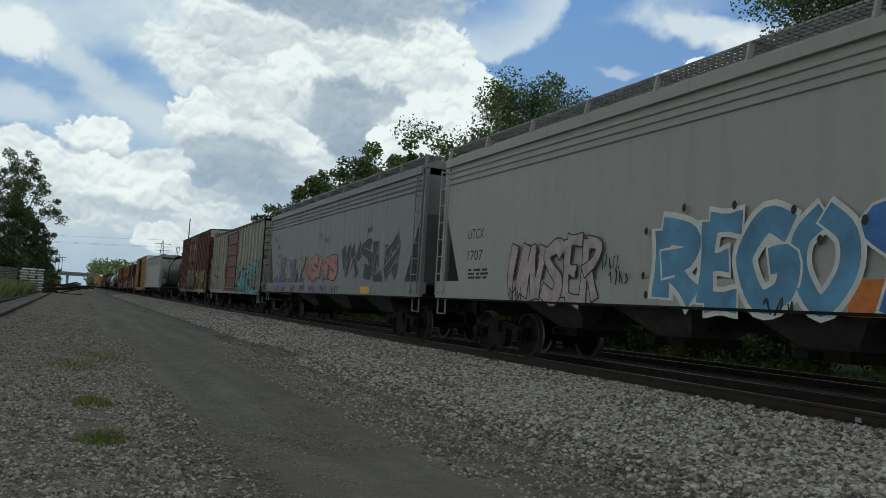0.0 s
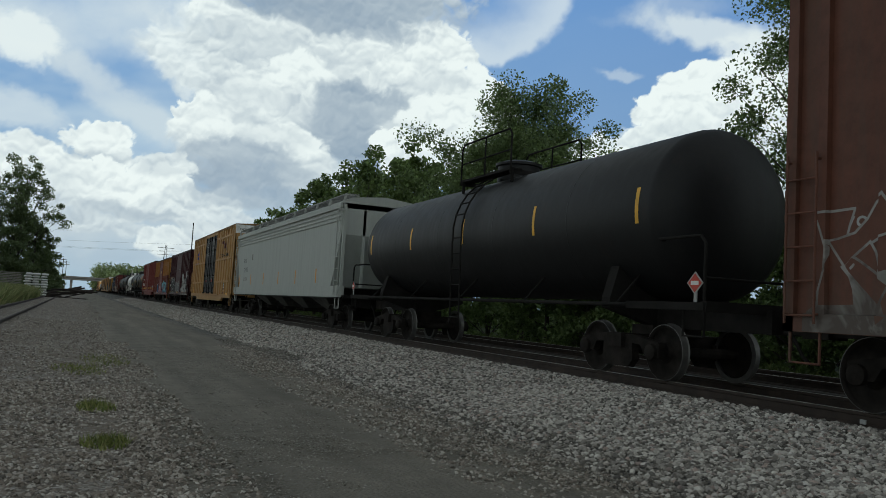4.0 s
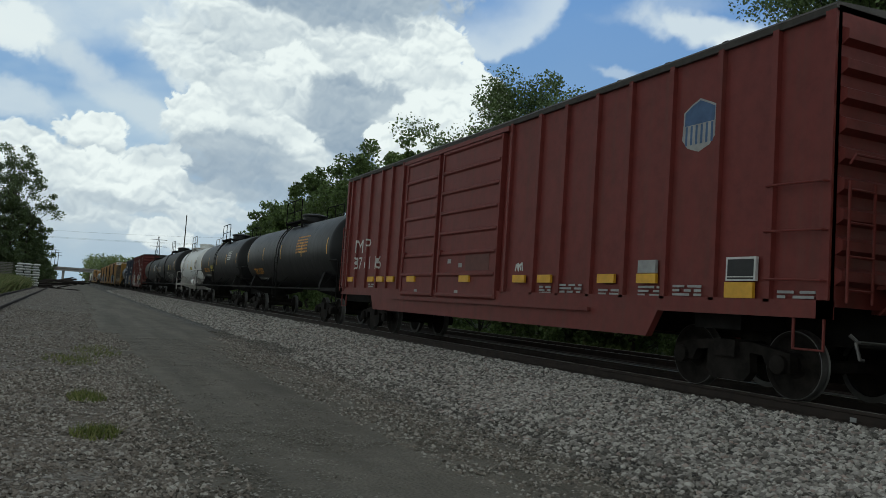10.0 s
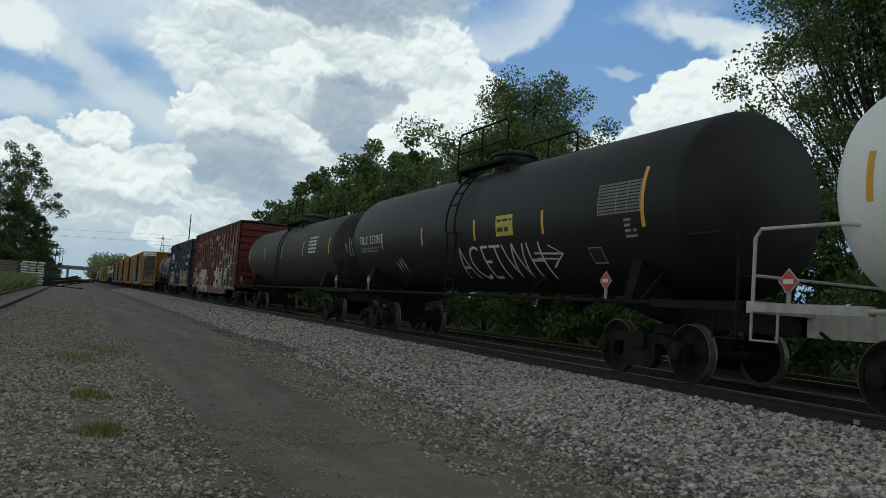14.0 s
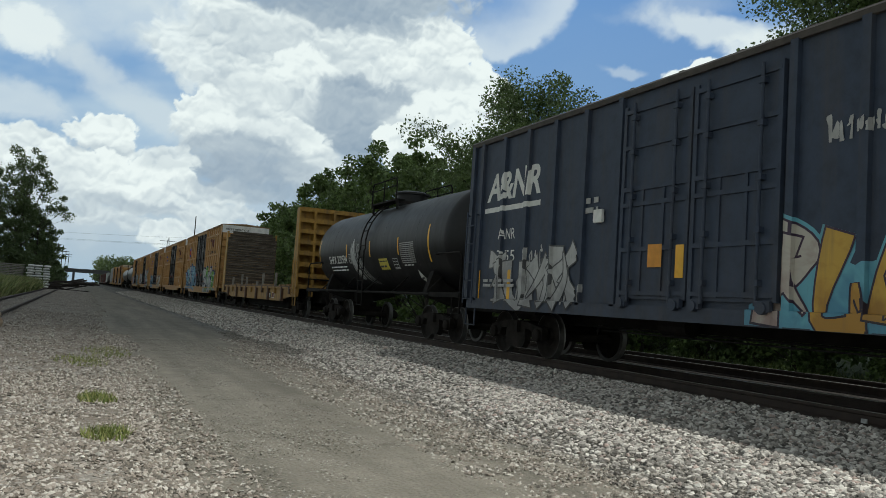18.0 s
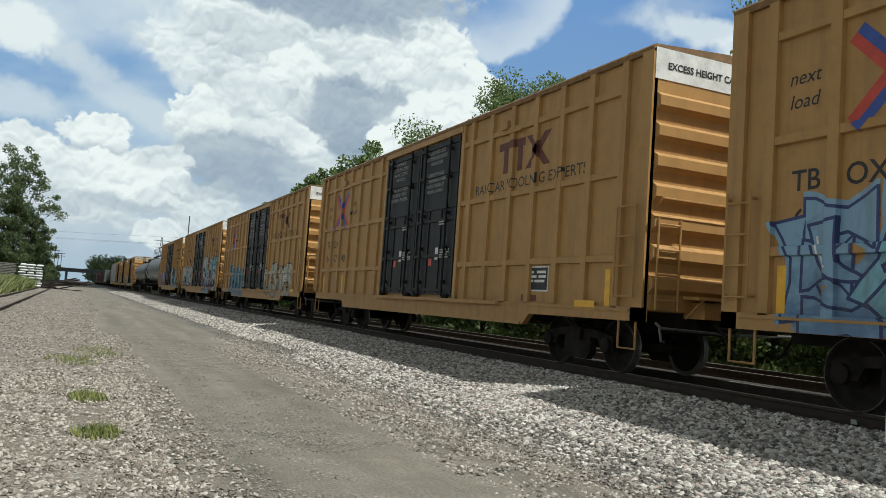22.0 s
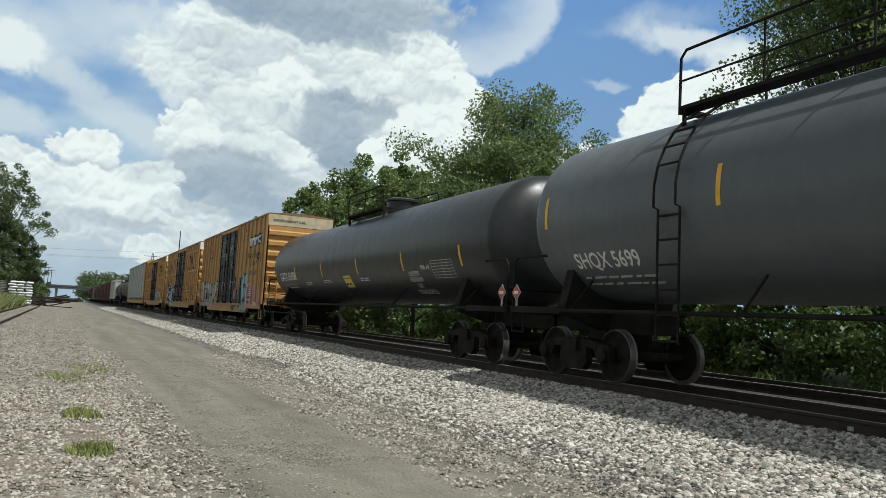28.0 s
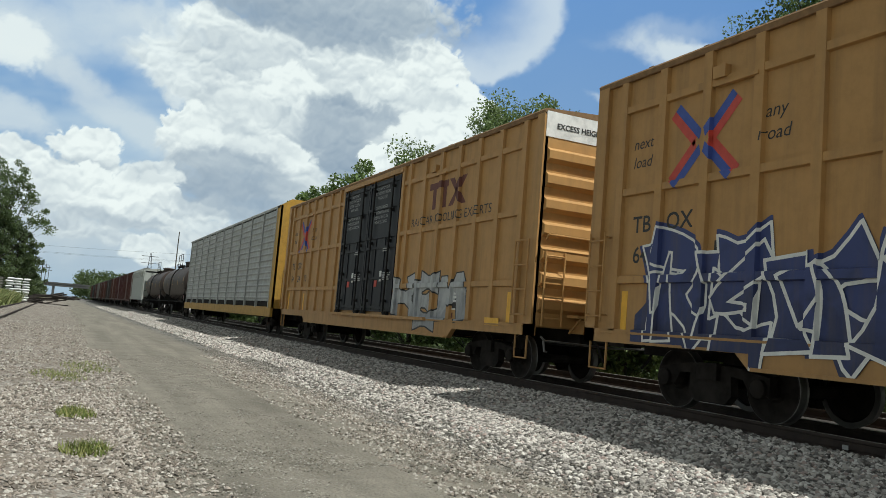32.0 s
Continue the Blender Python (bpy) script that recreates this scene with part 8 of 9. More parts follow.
    for y in (-6.65, -6.9, -7.3, -7.6, -7.9):
        flat(car, "print_rule", [[(y, 1.82), (y - 0.015, 1.82), (y - 0.015, 2.25), (y, 2.25)]], pale_ink, 0.004, tank=(1.48, 2.70))
    for k, (a, b, z) in enumerate(((2.05, 2.95, 1.96), (-1.8, -1.03, 1.95), (4.6, 5.25, 1.93))):
        bars(car, a, b, z, 2, 0.035, pale_ink, tank=(1.48, 2.70), seed=530 + k)
    flat(car, "plate_mark", [[(6.4, 2.04), (6.22, 2.04), (6.22, 2.3), (6.4, 2.3)]], pale_ink, 0.004, tank=(1.48, 2.70))
    flat(car, "plate_field", [[(6.38, 2.06), (6.24, 2.06), (6.24, 2.28), (6.38, 2.28)]], black_ink, 0.006, tank=(1.48, 2.70))
    car = rack_box(492.2, 511.1, "rusty yellow boxcar with a pink and turquoise sprayed word", (("TB", "OX"), ("70", "10", "10")), style=1, rust=0.45, slogan=False)
    splash(car, -1.8, -8.95, 0.82, 2.15, pinkish, 35, rag=0.3)
    sprayed(car, "CA", -1.9, -4.2, 0.66, 2.35, dark, black_ink, wild=0.6, shine=white_ink)
    sprayed(car, "E", -4.1, -5.6, 0.62, 2.45, turq, black_ink, wild=0.6, shine=white_ink)
    for k in range(6):
        scribble(car, -5.75, 1.95 - 0.24 * k, 0.75, 0.2, white_ink, 400 + k, 0.03)
    sprayed(car, "PESOY", 9.1, 2.75, 0.70, 2.15, silver, black_ink, wild=1.3)
    lettering(car, "Railcar Pooling", -6.75, 3.28, 0.30, black_ink, slant=0.2, width=3.1)
    lettering(car, "Experts", -6.8, 2.88, 0.30, black_ink, slant=0.2, width=1.6)
    scribble(car, -7.9, 3.15, 1.1, 0.6, black_ink, 420, 0.05)
    bars(car, -7.75, -6.05, 2.62, 1, 0.20, black_ink, -HALF + 0.07, name="web_address")
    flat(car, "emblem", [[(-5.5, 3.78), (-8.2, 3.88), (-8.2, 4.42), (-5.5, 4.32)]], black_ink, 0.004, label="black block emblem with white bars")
    t = []
    for q in (0.0, 0.85):
        t.append([(-5.62 - q, 4.12), (-6.4 - q, 4.15), (-6.4 - q, 4.29), (-5.62 - q, 4.26)])
        t.append([(-5.92 - q, 3.86), (-6.12 - q, 3.87), (-6.12 - q, 4.13), (-5.92 - q, 4.13)])
    t.append([(-7.3, 4.30), (-7.5, 4.31), (-8.1, 3.93), (-7.9, 3.92)])
    t.append([(-7.9, 4.34), (-8.1, 4.35), (-7.5, 3.90), (-7.3, 3.89)])
    flat(car, "emblem_mark", t, white_ink, 0.008)
    tagged_car = car
    car = rack_box(512.95, 532.0, "yellow high-cube boxcar with blue and white sprayed letters", (("TB", "OX"), ("64", "24", "55")), wheel=True)
    splash(car, 8.3, 2.8, 0.82, 2.2, navy, 37, rag=0.3)
    sprayed(car, "REKN", 8.0, 2.8, 0.62, 2.3, navy, white_ink, halo=navy, wild=1.3)
    sprayed(car, "DOUGAS", -2.4, -8.0, 0.85, 2.2, spray("ochre", (0.42, 0.24, 0.065), (0.36, 0.19, 0.05)), maroon_ink, wild=1.3)
    for k, (y, z) in enumerate(((1.5, 4.0), (0.4, 3.6), (-1.2, 4.1), (-1.6, 3.1))):
        scribble(tagged_car, y, z, 0.9, 0.45, pale_ink, 440 + k, 0.05, -HALF - 0.03)
    car = rack_box(533.75, 553.2, "yellow high-cube boxcar with a silver sprayed word", (("TB", "OX"), ("64", "24", "10")), tint=1.05)
    sprayed(car, "HEM", -2.5, -6.7, 0.75, 2.1, silver, black_ink)
    autorack(555.0, 581.8)
    brt = paint("brown_tank_paint", (0.05, 0.035, 0.03), 0.4, 0.1)
    tank(583.2, 600.0, "brown tank wagon far down the train", brt, 1.45, 2.65)
    tank(600.0, 617.0, "brown tank wagon far down the train", brt, 1.45, 2.65)
    hopper(618.2, 634.5, 4.4, "white covered hopper far down the train", pg, under, 3)
    s = 636.0
    for k, (col, lab) in enumerate((((0.10, 0.035, 0.028), "brown boxcar"), ((0.09, 0.03, 0.028), "dull red boxcar"), ((0.11, 0.04, 0.03), "brown boxcar"), ((0.06, 0.05, 0.045), "dark boxcar"), ((0.12, 0.04, 0.03), "dull red boxcar"), ((0.10, 0.04, 0.03), "brown boxcar"), ((0.2, 0.19, 0.17), "grey boxcar"), ((0.09, 0.035, 0.03), "brown boxcar"), ((0.05, 0.05, 0.05), "dark boxcar"), ((0.10, 0.04, 0.03), "brown boxcar"))):
        m = paint("far_boxcar_paint", col, 0.3, 0.1)
        old_box(s, s + 15.5, 4.7, 0.8, lab + " far down the train", m, m, s + 6.2, s + 9.3, n1=6, n2=6)
        s += 17.2


def bulkhead_flat(s0, s1):
    """A bulkhead flat wagon: riveted steel back, plank-faced far bulkhead, stake pockets, wooden deck."""
    car, h = wagon("flat_wagon", "yellow bulkhead flat wagon, empty, with a plank-faced end wall", s0, s1)
    yel = paint("worn_yellow_paint", (0.36, 0.20, 0.04), 0.7, 0.5)
    brown = paint("rust_brown_steel", (0.085, 0.042, 0.026), 0.5, 0.6)
    deckw = plain("weathered_deck_wood", (0.26, 0.17, 0.09), 0.9, 0, 0.4, 5)
    plankm = Nodes("grey_brown_plank")
    info = plankm.t.nodes.new("ShaderNodeObjectInfo")
    g = plankm.noise(3.0, 6, 0.65, plankm.scaled((0.35, 1.0, 9.0)))
    c = plankm.ramp(g, [(0.36, (0.018, 0.014, 0.010)), (0.5, (0.070, 0.055, 0.040)), (0.62, (0.165, 0.142, 0.112))])
    c = plankm.mix(plankm.m("MULTIPLY", info.outputs["Random"], 0.35), c, (0.075, 0.045, 0.026))
    plankm.bump(g, 0.3, 0.01)
    plank = plankm.end(c, 0.9)
    for s in (-1, 1):
        sill = Shape()
        sill.slab([(-h, 1.15), (h, 1.15), (h, 0.78), (h - 1.6, 0.72), (h - 3.4, 0.52), (-h + 3.4, 0.52), (-h + 1.6, 0.72), (-h, 0.78)], 0, min(s * HALF * 0.95, s * (HALF * 0.95 - 0.08)), max(s * HALF * 0.95, s * (HALF * 0.95 - 0.08)))
        sill.box(min(s * HALF, s * (HALF - 0.1)), max(s * HALF, s * (HALF - 0.1)), -h, h, 1.08, 1.16)
        part("side_sill", sill, yel, car)
        part("deck_edge", Shape().box(min(s * (HALF + 0.012), s * (HALF - 0.1)), max(s * (HALF + 0.012), s * (HALF - 0.1)), -h + 0.9, h - 0.9, 1.165, 1.20), brown, car)
    n = 40
    for k in range(n):
        y0 = -h + 0.4 + (2 * h - 0.8) * k / n
        part("deck_board", Shape().box(-HALF + 0.1, HALF - 0.1, y0 + 0.01, y0 + (2 * h - 0.8) / n - 0.01, 1.14, 1.19 + 0.008 * (k % 3)), deckw, car)
    for k in range(13):
        y = -h + 1.1 + (2 * h - 2.2) * k / 12
        part("stake_pocket", Shape().box(-HALF - 0.02, -HALF + 0.1, y - 0.1, y + 0.1, 0.52 if k % 2 else 0.85, 1.16), brown if k % 2 or k % 4 == 0 else yel, car)
    rnd = random.Random(9)
    for k in range(22):
        yy = rnd.uniform(-h + 1.5, h - 1.2)
        L = rnd.uniform(0.15, 0.6)
        part("broken_board", Shape().box(-HALF + 0.02 + rnd.uniform(0, 0.1), -HALF + 0.3, yy, yy + L, 1.18, 1.20 + rnd.uniform(0.02, 0.09)), deckw, car)
    grey = plain("grey_stake_wood", (0.22, 0.20, 0.17), 0.9, 0, 0.3, 8)
    for k in (2, 4, 5, 7, 8, 10):
        y = -h + 1.1 + (2 * h - 2.2) * k / 12
        part("stake", Shape().box(-HALF + 0.0, -HALF + 0.09, y - 0.07, y + 0.07, 0.9, 1.3 + rnd.choice((0.1, 0.35, 0.5))), grey, car)
    # steel back of the near bulkhead
    y = -h
    head = part("bulkhead", Shape().box(-HALF + 0.05, HALF - 0.05, y + 0.66, y + 0.72, 1.15, 4.60), yel, car, "yellow ribbed steel bulkhead")
    for x in (-HALF + 0.06, HALF - 0.06):
        part("bulkhead_side", Shape().slab([(y, 0.75), (y, 1.2), (y + 0.32, 4.55), (y + 0.72, 4.55), (y + 0.80, 0.75)], 0, x - 0.04, x + 0.04), yel, head)
    for x in (-0.85, 0.0, 0.85):
        part("bulkhead_post", Shape().slab([(y + 0.05, 0.8), (y + 0.05, 1.2), (y + 0.34, 4.55), (y + 0.655, 4.55), (y + 0.655, 0.8)], 0, x - 0.05, x + 0.05), yel, head)
    for z in frange(1.2, 4.5, 8):
        q = 0.33 * (z - 1.2) / 3.3
        part("bulkhead_shelf", Shape().slab([(y + 0.04 + q, z - 0.09), (y + 0.04 + q, z + 0.09), (y + 0.075 + q, z + 0.09), (y + 0.075 + q, z + 0.03), (y + 0.655, z + 0.03), (y + 0.655, z - 0.02), (y + 0.075 + q, z - 0.02), (y + 0.075 + q, z - 0.09)], 0, -HALF + 0.105, HALF - 0.105), yel, head)
    # far bulkhead, faced with planks
    w = HALF - 0.05
    z = 1.2
    rows = 17
    dz = (4.62 - 1.2) / rows
    for k in range(rows):
        c = 0.0 if z < 4.1 else 0.42 * (z - 4.1) / 0.5
        part("plank", Shape().box(-w + c, w - c, h - 0.86 - 0.012 * rnd.random(), h - 0.78, z + 0.004, z + dz - 0.004), plank, car)
        z += dz
    f = Shape()
    f.slab([(h - 0.78, 0.75), (h - 0.72, 4.60), (h - 0.32, 4.60), (h, 1.2), (h, 0.75)], 0, -HALF + 0.02, -HALF + 0.10)
    f.slab([(h - 0.78, 0.75), (h - 0.72, 4.60), (h - 0.32, 4.60), (h, 1.2), (h, 0.75)], 0, HALF - 0.10, HALF - 0.02)
    f.box(-HALF + 0.4, HALF - 0.4, h - 0.77, h - 0.70, 1.15, 4.6)
    part("bulkhead", f, yel, car, "yellow steel frame behind the planks")
    nails = Shape()
    for x in (-1.35, -0.45, 0.45, 1.35):
        for k in range(rows):
            for q in (0.05, 0.15):
                nails.box(x - 0.012, x + 0.012, h - 0.885, h - 0.85, 1.2 + dz * k + q - 0.012, 1.2 + dz * k + q + 0.012)
    tagged(part("bolt_heads", nails, black_ink, car), kind="stuff")
    part("underframe", Shape().box(-0.4, 0.4, -h, h, 0.55, 1.1).box(-0.5, 0.5, -h + 3.6, h - 3.6, 0.16, 1.1), under, car)
    lettering(car, "044", 5.2, 0.80, 0.18, black_ink, -HALF * 0.95)
    bars(car, 5.8, 6.5, 0.98, 1, 0.18, black_ink, -HALF * 0.95)
    patch(car, "emblem", -4.73, -3.71, 0.62, 0.88, black_ink, -HALF * 0.95, label="black block emblem")
    for q in (-3.8, -4.1, -4.4):
        patch(car, "emblem_bar", q - 0.22, q, 0.78, 0.84, white_ink, -HALF * 0.95, 0.008)
        patch(car, "emblem_bar", q - 0.14, q - 0.08, 0.66, 0.78, white_ink, -HALF * 0.95, 0.008)
    patch(car, "notice_frame", -5.42, -4.99, 0.63, 0.88, white_ink, -HALF * 0.95)
    patch(car, "notice", -5.40, -5.01, 0.65, 0.86, maroon_ink, -HALF * 0.95, 0.008)
    bars(car, 2.0, 2.6, 0.9, 2, 0.04, maroon_ink, -HALF * 0.95)
    ladder(car, yel, -HALF - 0.03, -h + 0.15, -h + 0.6, 0.8, 2.3)
    stirrup(car, yel, -h + 0.3, 0.78)
    running_gear(car, h, 2.0)
    return car


def autorack(s0, s1):
    """A tall enclosed car carrier with galvanised slatted panels and a yellow end."""
    car, h = wagon("car_carrier", "tall enclosed car carrier with grey slatted sides", s0, s1)
    gal = plain("galvanised_panel", (0.33, 0.335, 0.32), 0.55, 0.25, 0.2, 3)
    yel = paint("yellow_end_paint", (0.42, 0.24, 0.04), 0.3, 0.15)
    part("body", Shape().box(-HALF + 0.09, HALF - 0.09, -h, h, 1.0, 5.55), under, car)
    for k in range(10):
        y0, y1 = -h + 0.5 + (2 * h - 1.0) * k / 10, -h + 0.5 + (2 * h - 1.0) * (k + 1) / 10
        p = part("side_panel", Shape().box(-HALF + 0.04, -HALF + 0.09, y0 + 0.06, y1 - 0.06, 1.3, 5.35), gal, car)
        for q in range(14):
            z = 1.45 + 0.28 * q
            part("slat", Shape().slab([(-HALF + 0.04, z - 0.07), (-HALF, z), (-HALF + 0.04, z + 0.07)], 1, y0 + 0.1, y1 - 0.1), gal, p)
    for k in range(11):
        y = -h + 0.5 + (2 * h - 1.0) * k / 10
        part("side_post", Shape().box(-HALF - 0.01, -HALF + 0.1, y - 0.06, y + 0.06, 1.0, 5.5), gal, car)
    part("side_sill", Shape().box(-HALF, -HALF + 0.12, -h, h, 0.62, 1.05), yel, car)
    part("roof", Shape().slab([(-HALF, 5.5), (-1.1, 5.8), (1.1, 5.8), (HALF, 5.5), (HALF, 5.4), (-HALF, 5.4)], 1, -h, h), gal, car)
    e = Shape().slab([(-HALF + 0.02, 1.0), (-HALF + 0.02, 5.5), (-1.1, 5.82), (1.1, 5.82), (HALF - 0.02, 5.5), (HALF - 0.02, 1.0)], 1, -h - 0.06, -h + 0.02)
    e.box(-HALF, -HALF + 0.12, -h - 0.06, -h + 0.45, 1.0, 5.5)
    part("end_door", e, yel, car, "yellow end door")
    part("underframe", Shape().box(-0.4, 0.4, -h, h, 0.55, 1.0), under, car)
    running_gear(car, h, 2.2)
    return car


stock()


# ---- beside the siding ----
def sack_stack():
    ob = thing("sack_stack", "stacked white sacks on pallets beside the siding", "sacks", pose(-4.6, 120, 0.25))
    m = plain("white_woven_sack", (0.55, 0.56, 0.55), 0.85, 0, 0.2, 3)
    rnd = random.Random(3)
    for k in range(9):
        for i in range(3):
            x, L = -0.95 * i + rnd.uniform(-0.10, 0.10), rnd.uniform(0.40, 0.52)
            y, sag = rnd.uniform(-0.12, 0.12), rnd.uniform(0.26, 0.33)
            s = Shape().lathe([(-L, 0.03), (-L * 0.93, 0.12), (-L * 0.6, 0.165), (0, 0.175), (L * 0.6, 0.165), (L * 0.93, 0.12), (L, 0.03)], (0, 0, 0), 0, 8)
            s.v = [(x + p, y + 2.6 * q, 0.19 + 0.34 * k + r * sag / 0.175 * 0.55) for p, q, r in s.v]
            part("sack", s, m, ob, smooth=True)


sack_stack()


def pallet_stack(x, y, n, seed, z=0.1):
    ob = thing("pallet_stack", "grey weathered pallets stacked in the weeds", "pallets", pose(x, y, z))
    m = plain("grey_pallet_wood", (0.20, 0.19, 0.17), 0.9, 0, 0.35, 6)
    rnd = random.Random(seed)
    for k in range(n):
        s = Shape()
        dx = rnd.uniform(-0.08, 0.08)
        for q in range(3):
            s.box(-2 + dx, 2 + dx, -0.6 + 0.55 * q, -0.5 + 0.55 * q, 0.22 * k, 0.22 * k + 0.10)
        for q in range(9):
            s.box(-2 + dx + 0.48 * q, -1.6 + dx + 0.48 * q, -0.6, 0.6, 0.22 * k + 0.10, 0.22 * k + 0.13)
        part("pallet", s, m, ob)


pallet_stack(-9.6, 124, 15, 1)
pallet_stack(-13.8, 125, 15, 2)


def timber_pile():
    ob = thing("timber_pile", "heap of dark old sleepers and poles at the siding's end", "timber", pose(-2.0, 128, 0.0))
    rnd = random.Random(8)
    for k in range(26):
        s = Shape()
        a = rnd.uniform(-0.9, 0.9)
        x, y, z = rnd.uniform(-2.8, 2.6), rnd.uniform(-2, 2), 0.15 + 0.1 * rnd.randint(0, 13)
        L = rnd.uniform(1.2, 2.6)
        s.rod((x - L * math.cos(a), y, z - 0.1), (x + L * math.cos(a), y + L * math.sin(a), z + rnd.uniform(-0.4, 0.7)), rnd.uniform(0.07, 0.15), 6)
        part("timber", s, tie_wood, ob)


timber_pile()


def boulder():
    bm = bmesh.new()
    bmesh.ops.create_icosphere(bm, subdivisions=4, radius=0.62)
    for v in bm.verts:
        d = noise.fractal(v.co * 1.6, 0.6, 2.0, 5) * 0.16
        v.co += v.co.normalized() * d
        v.co.z = max(v.co.z * 0.85, -0.38)
    me = bpy.data.meshes.new("boulder")
    bm.to_mesh(me)
    bm.free()
    me.shade_smooth()
    n = Nodes("tan_rock")
    c = n.ramp(n.noise(3.0, 8, 0.7), [(0.3, (0.16, 0.115, 0.075)), (0.6, (0.33, 0.26, 0.19)), (0.8, (0.42, 0.37, 0.30))])
    n.bump(n.noise(6, 8, 0.7), 0.6, 0.05)
    me.materials.append(n.end(c, 0.9))
    ob = new("boulder", me)
    ob.location = (-2.45, 23.4, 0.42)
    tagged(ob, "tan boulder beside the siding", "rock")


boulder()


def yellow_stake():
    ob = thing("stake", "leaning yellow painted stake behind the boulder", "stake", pose(-2.62, 24.6, 0.15, 0, 24, 0))
    part("board", Shape().box(-0.06, 0.06, -0.02, 0.02, 0.0, 1.25).box(-0.03, 0.03, -0.02, 0.02, 1.25, 1.3), yellow_ink, ob)


yellow_stake()


def marker_post():
    ob = thing("marker_post", "white plastic pipeline marker post with an orange band", "marker post", pose(2.985, 2.035, 0.0))
    w = plain("white_plastic", (0.62, 0.62, 0.60), 0.45, 0, 0.08)
    o = plain("orange_band", (0.62, 0.16, 0.03), 0.5, 0, 0.1)
    part("sleeve", Shape().box(-0.062, 0.062, -0.062, 0.062, -0.05, 1.10), w, ob, "square white lower sleeve")
    part("collar", Shape().box(-0.070, 0.070, -0.070, 0.070, 1.10, 1.22).box(-0.066, 0.066, -0.066, 0.066, 1.09, 1.225), w, ob)
    part("upper_tube", Shape().lathe([(1.20, 0.064), (1.46, 0.064)], (0, 0, 0), 2, 24), w, ob, smooth=True)
    part("band", Shape().lathe([(1.455, 0.066), (1.505, 0.066)], (0, 0, 0), 2, 24), o, ob, smooth=True)
    part("cap", Shape().lathe([(1.503, 0.069), (1.525, 0.069), (1.53, 0.062)], (0, 0, 0), 2, 24), w, ob, smooth=True)
    part("hasp", Shape().path([(0.0, -0.065, 1.36), (0.005, -0.085, 1.35), (0.005, -0.085, 1.30), (0.0, -0.066, 1.28)], 0.006), under, ob)
    part("padlock", Shape().box(-0.075, -0.062, -0.04, -0.01, 1.05, 1.10).path([(-0.07, -0.035, 1.10), (-0.07, -0.025, 1.13), (-0.07, -0.015, 1.10)], 0.004), iron, ob)
    ink = plain("faded_pipe_print", (0.30, 0.30, 0.30), 0.6)
    for k in range(5):
        part("print_line", Shape().box(-0.0665, -0.060, -0.012, 0.012, 1.28 + 0.018 * k, 1.288 + 0.018 * k), ink, ob)


marker_post()


# ---- distance ----
def overpass():
    ob = thing("overpass", "low concrete road bridge far down the line", "bridge", pose(0, 470, 0))
    c = plain("grey_concrete", (0.07, 0.072, 0.072), 0.9, 0, 0.2, 0.3)
    part("deck", Shape().box(-40, 60, -4, 4, 6.0, 7.2), c, ob)
    part("parapet", Shape().box(-40, 60, -4.2, -3.9, 7.2, 8.0), c, ob)
    for x in (-14, -5, 16, 26):
        part("pier", Shape().box(x - 0.6, x + 0.6, -3.5, 3.5, 0, 6.0), c, ob)
    part("abutment", Shape().box(-40, -16, -4, 4, 0, 6.0), c, ob)


overpass()
pole_wood = plain("dark_pole_wood", (0.07, 0.06, 0.05), 0.9, 0, 0.3, 3)


def utility_pole(x, y, height, arms=1, label="wooden utility pole with crossarms"):
    ob = thing("utility_pole", label, "utility pole", pose(x, y, 0))
    part("pole", Shape().lathe([(0, 0.17), (height, 0.11)], (0, 0, 0), 2, 8), pole_wood, ob)
    for k in range(arms):
        part("crossarm", Shape().box(-1.3, 1.3, -0.07, 0.07, height - 0.6 - 1.2 * k, height - 0.42 - 1.2 * k), pole_wood, ob)


for k in range(6):
    utility_pole(-10.0 + 0.6 * k, 235 + 34 * k, 14.0, 2)
utility_pole(23.2, 198, 18.8, 0, "tall bare pole rising behind the train")


def wires():
    ob = thing("power_lines", "thin sagging power lines in the distance", "wires", pose(0, 0, 0))
    for i, (a, b, sag) in enumerate((((-30, 230, 13.5), (60, 210, 17.0), 1.0), ((-30, 236, 12.5), (60, 214, 15.4), 1.2), ((-40, 300, 15.0), (70, 260, 17.5), 1.2), ((-9.4, 235, 13.6), (-7.2, 405, 13.6), 1.6))):
        pts = [tuple(a[j] + (b[j] - a[j]) * t - (sag * 4 * t * (1 - t) if j == 2 else 0) for j in range(3)) for t in frange(0, 1, 14)]
        part("wire", Shape().path(pts, 0.02, 4), under, ob)


wires()


def lattice_tower(x, y, height):
    ob = thing("lattice_tower", "distant steel transmission tower", "pylon", pose(x, y, 0))
    s = Shape()
    for k in range(8):
        z0, z1 = height * k / 8, height * (k + 1) / 8
        w0, w1 = 2.2 * (1 - k / 9), 2.2 * (1 - (k + 1) / 9)
        for a, b in (((-1, -1), (1, -1)), ((1, -1), (1, 1)), ((1, 1), (-1, 1)), ((-1, 1), (-1, -1))):
            s.rod((a[0] * w0, a[1] * w0, z0), (a[0] * w1, a[1] * w1, z1), 0.09, 4)
            s.rod((a[0] * w0, a[1] * w0, z0), (b[0] * w1, b[1] * w1, z1), 0.06, 4)
    part("mast", s, under, ob)
    for z in (height * 0.8, height * 0.93):
        part("crossarm", Shape().box(-4, 4, -0.15, 0.15, z, z + 0.2), under, ob)


lattice_tower(37, 420, 26)


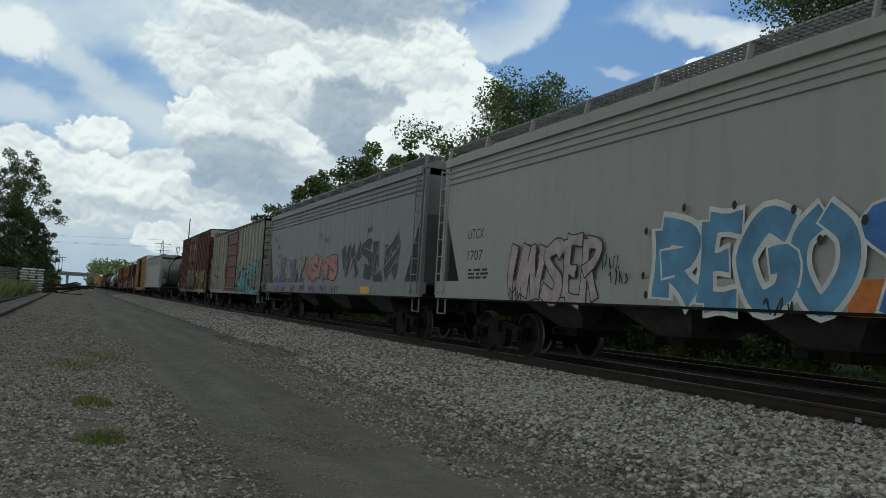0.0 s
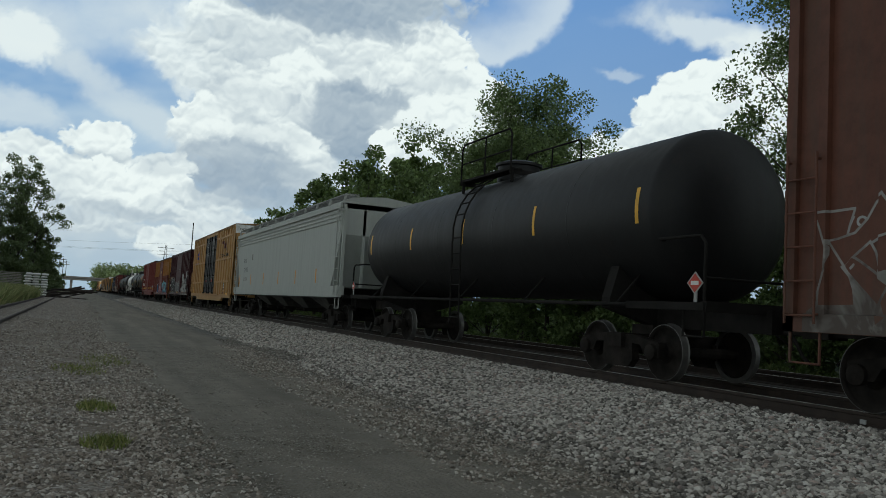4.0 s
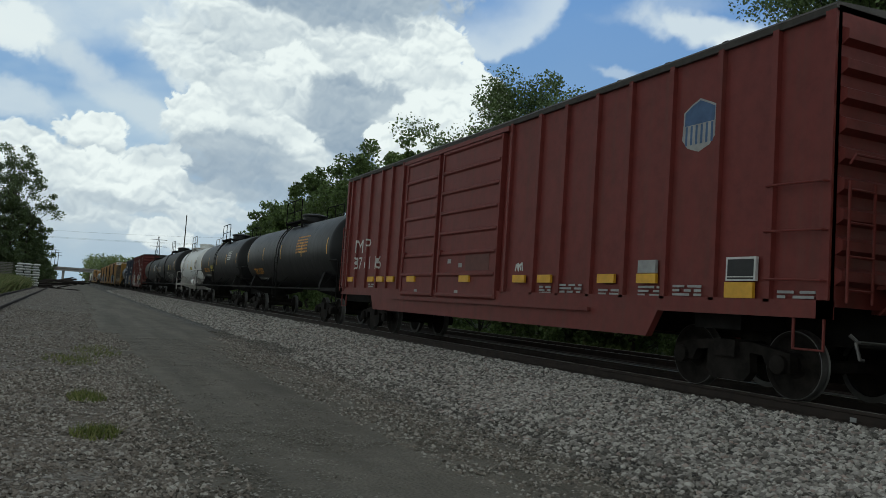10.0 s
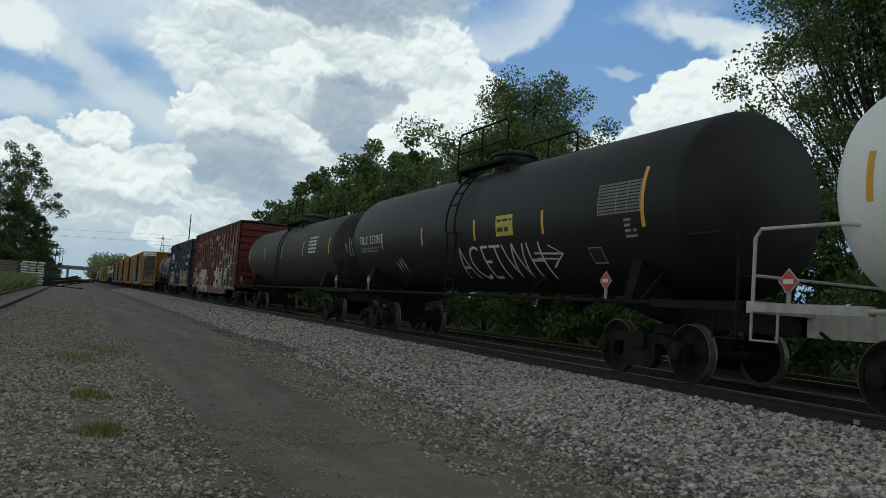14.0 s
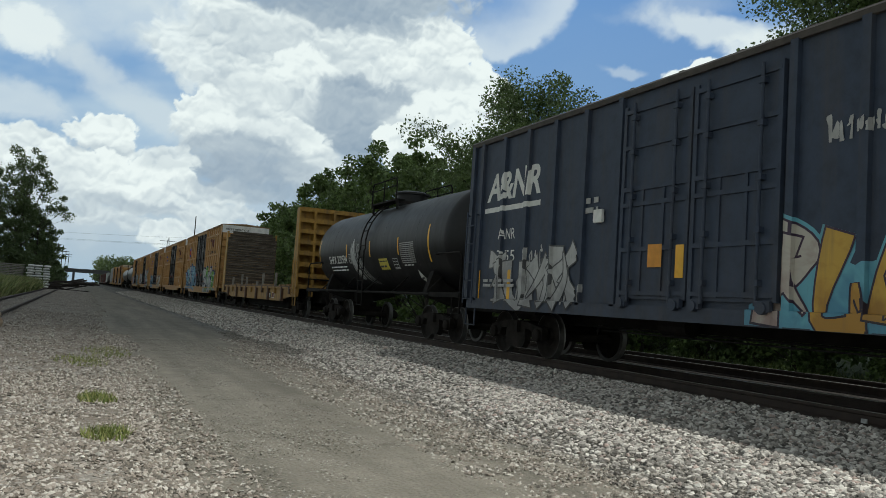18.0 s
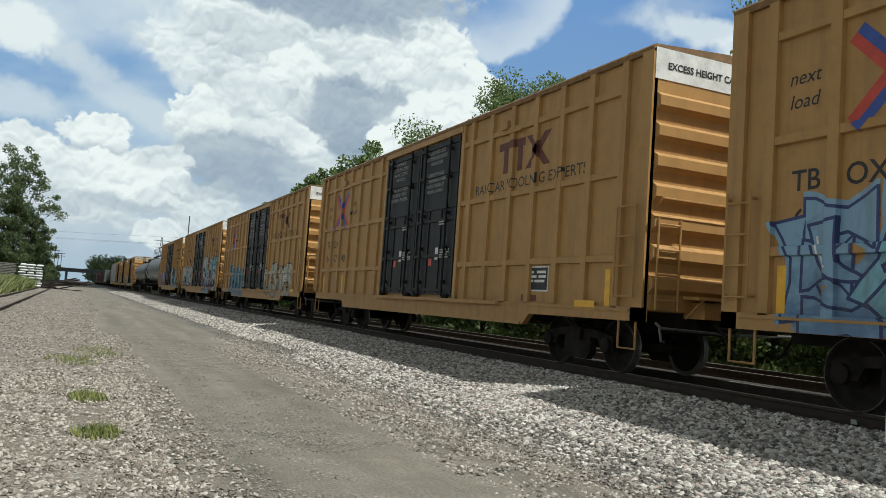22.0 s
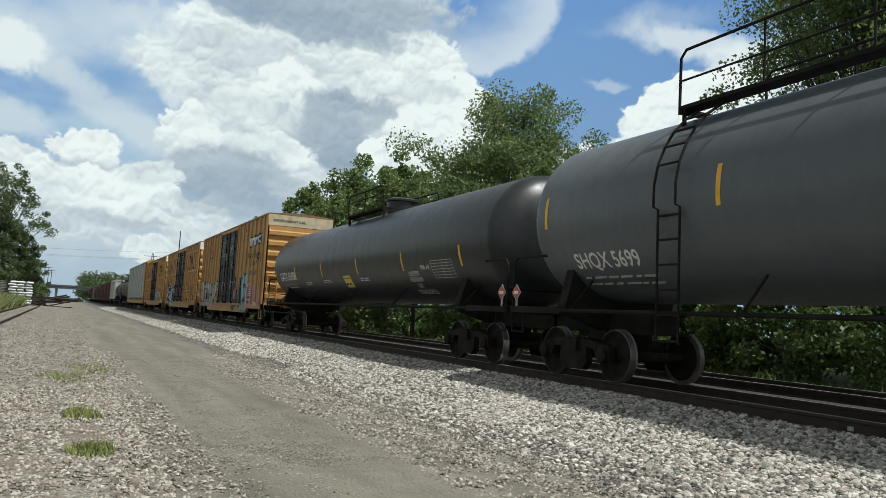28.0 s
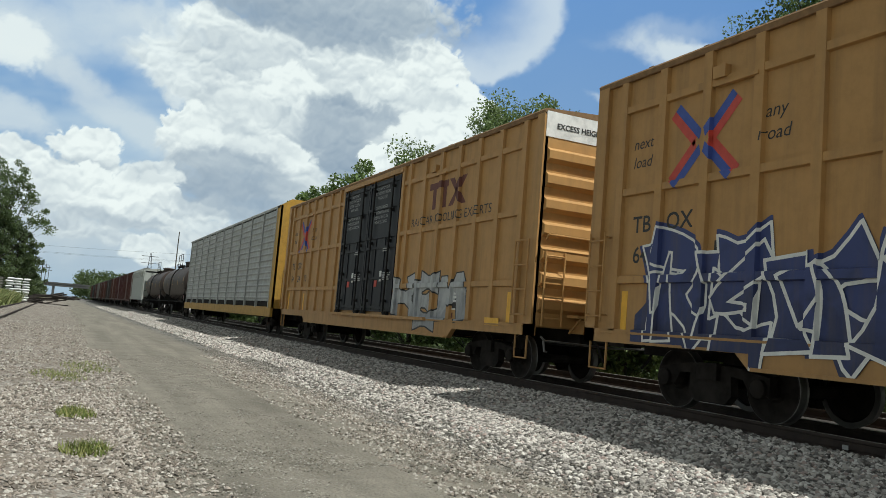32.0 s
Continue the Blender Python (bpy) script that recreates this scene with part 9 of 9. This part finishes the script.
# ---- grass tufts ----
def grass(name, label, spots, number, height, seed, tones):
    rng = np.random.RandomState(seed)
    s = np.array(spots)
    k = rng.randint(0, len(s), number)
    r = rng.rand(number) ** 0.6
    a = rng.rand(number) * 6.283
    x, y = s[k, 0] + r * s[k, 2] * np.cos(a), s[k, 1] + r * s[k, 3] * np.sin(a)
    z = np.array([profile(p, q) for p, q in zip(x, y)])
    h = height * s[k, 4] * rng.uniform(0.5, 1.2, number)
    d = rng.normal(size=(number, 2)) * 0.45
    w = 0.006 + 0.06 * height * rng.rand(number)
    b = rng.rand(number) * 6.283
    dx, dy = np.cos(b) * w, np.sin(b) * w
    p0 = np.stack([x - dx, y - dy, z], -1); p1 = np.stack([x + dx, y + dy, z], -1)
    p2 = np.stack([x + d[:, 0] * h, y + d[:, 1] * h, z + h], -1)
    v = np.stack([p0, p1, p2], 1).reshape(-1, 3)
    me = bpy.data.meshes.new(name)
    me.from_pydata(v.tolist(), [], np.arange(3 * number).reshape(-1, 3).tolist())
    n = Nodes(name + "_blade")
    g = n.t.nodes.new("ShaderNodeNewGeometry")
    me.materials.append(n.end(n.ramp(g.outputs["Random Per Island"], tones), 0.7))
    tagged(new(name, me), label, "grass", kind="stuff")


GREEN = [(0.0, (0.09, 0.12, 0.025)), (0.6, (0.19, 0.23, 0.055)), (1.0, (0.30, 0.28, 0.11))]
grass("grass_tuft", "small green tufts in the gravel", [(0.30, 11.3, 0.25, 0.5, 1), (0.34, 8.55, 0.22, 0.35, 1), (0.1, 16.5, 0.5, 1.2, 0.7), (0.6, 19.0, 0.5, 1.5, 0.8)], 1500, 0.10, 2, GREEN)
grass("verge_grass", "rough green grass along the far side of the track", [(17.4, 8.0 + 3.5 * k, 1.5, 2.5, 1) for k in range(30)], 18000, 0.55, 3, [(0.0, (0.03, 0.06, 0.012)), (0.6, (0.10, 0.15, 0.03)), (1.0, (0.20, 0.21, 0.07))])
grass("siding_weeds", "tall pale weeds beside the siding", [(-6.6, 30 + 5 * k, 1.8, 4, 1) for k in range(18)], 20000, 1.35, 4, [(0.0, (0.07, 0.10, 0.025)), (0.5, (0.17, 0.21, 0.065)), (1.0, (0.33, 0.31, 0.15))])


# ---- the cloud that shades the place at first ----
def drifting_cloud():
    """A cumulus high behind the camera, between the sun and the place; its shadow drifts off."""
    rng = np.random.RandomState(7)
    bm = bmesh.new()
    for k in range(150):
        x, y = rng.uniform(-210, 210), rng.uniform(-260, 260)
        edge = max(abs(x) / 210, abs(y) / 260)
        r = rng.uniform(34, 60) * (1.1 - 0.75 * edge ** 3)
        m = Matrix.LocRotScale((x, y, rng.uniform(-12, 20) * (1 - edge)), None, (r, r, r * 0.5))
        bmesh.ops.create_icosphere(bm, subdivisions=2, radius=1.0, matrix=m)
    me = bpy.data.meshes.new("cloud")
    bm.to_mesh(me)
    bm.free()
    me.materials.append(plain("white_cloud", (0.8, 0.8, 0.8), 1.0, 0, 0.03, 0.02))
    me.shade_smooth()
    return tagged(new("cloud", me), "broad white cumulus cloud drifting in front of the sun", "cloud")


CLOUD = drifting_cloud()


def motions():
    times = [0, 0.1, 0.2, 0.5] + list(range(1, 32)) + [31.5, 31.8, 31.9, 32]
    for ob, mid in TRAIN:
        walk(ob, [(t, pose(TRACK, mid - SPEED * t, RAIL)) for t in times])
    base = SUN * (2500 / SUN.z)
    walk(CLOUD, [(t, pose(base.x - 30, base.y + 78 + 9.0 * min(t, 17) + 3.0 * max(0.0, min(t - 17, 1)) + 24.0 * max(0.0, t - 18) + 7.0 * max(0.0, t - 18) ** 2, 2500)) for t in range(0, 33)])



motions()
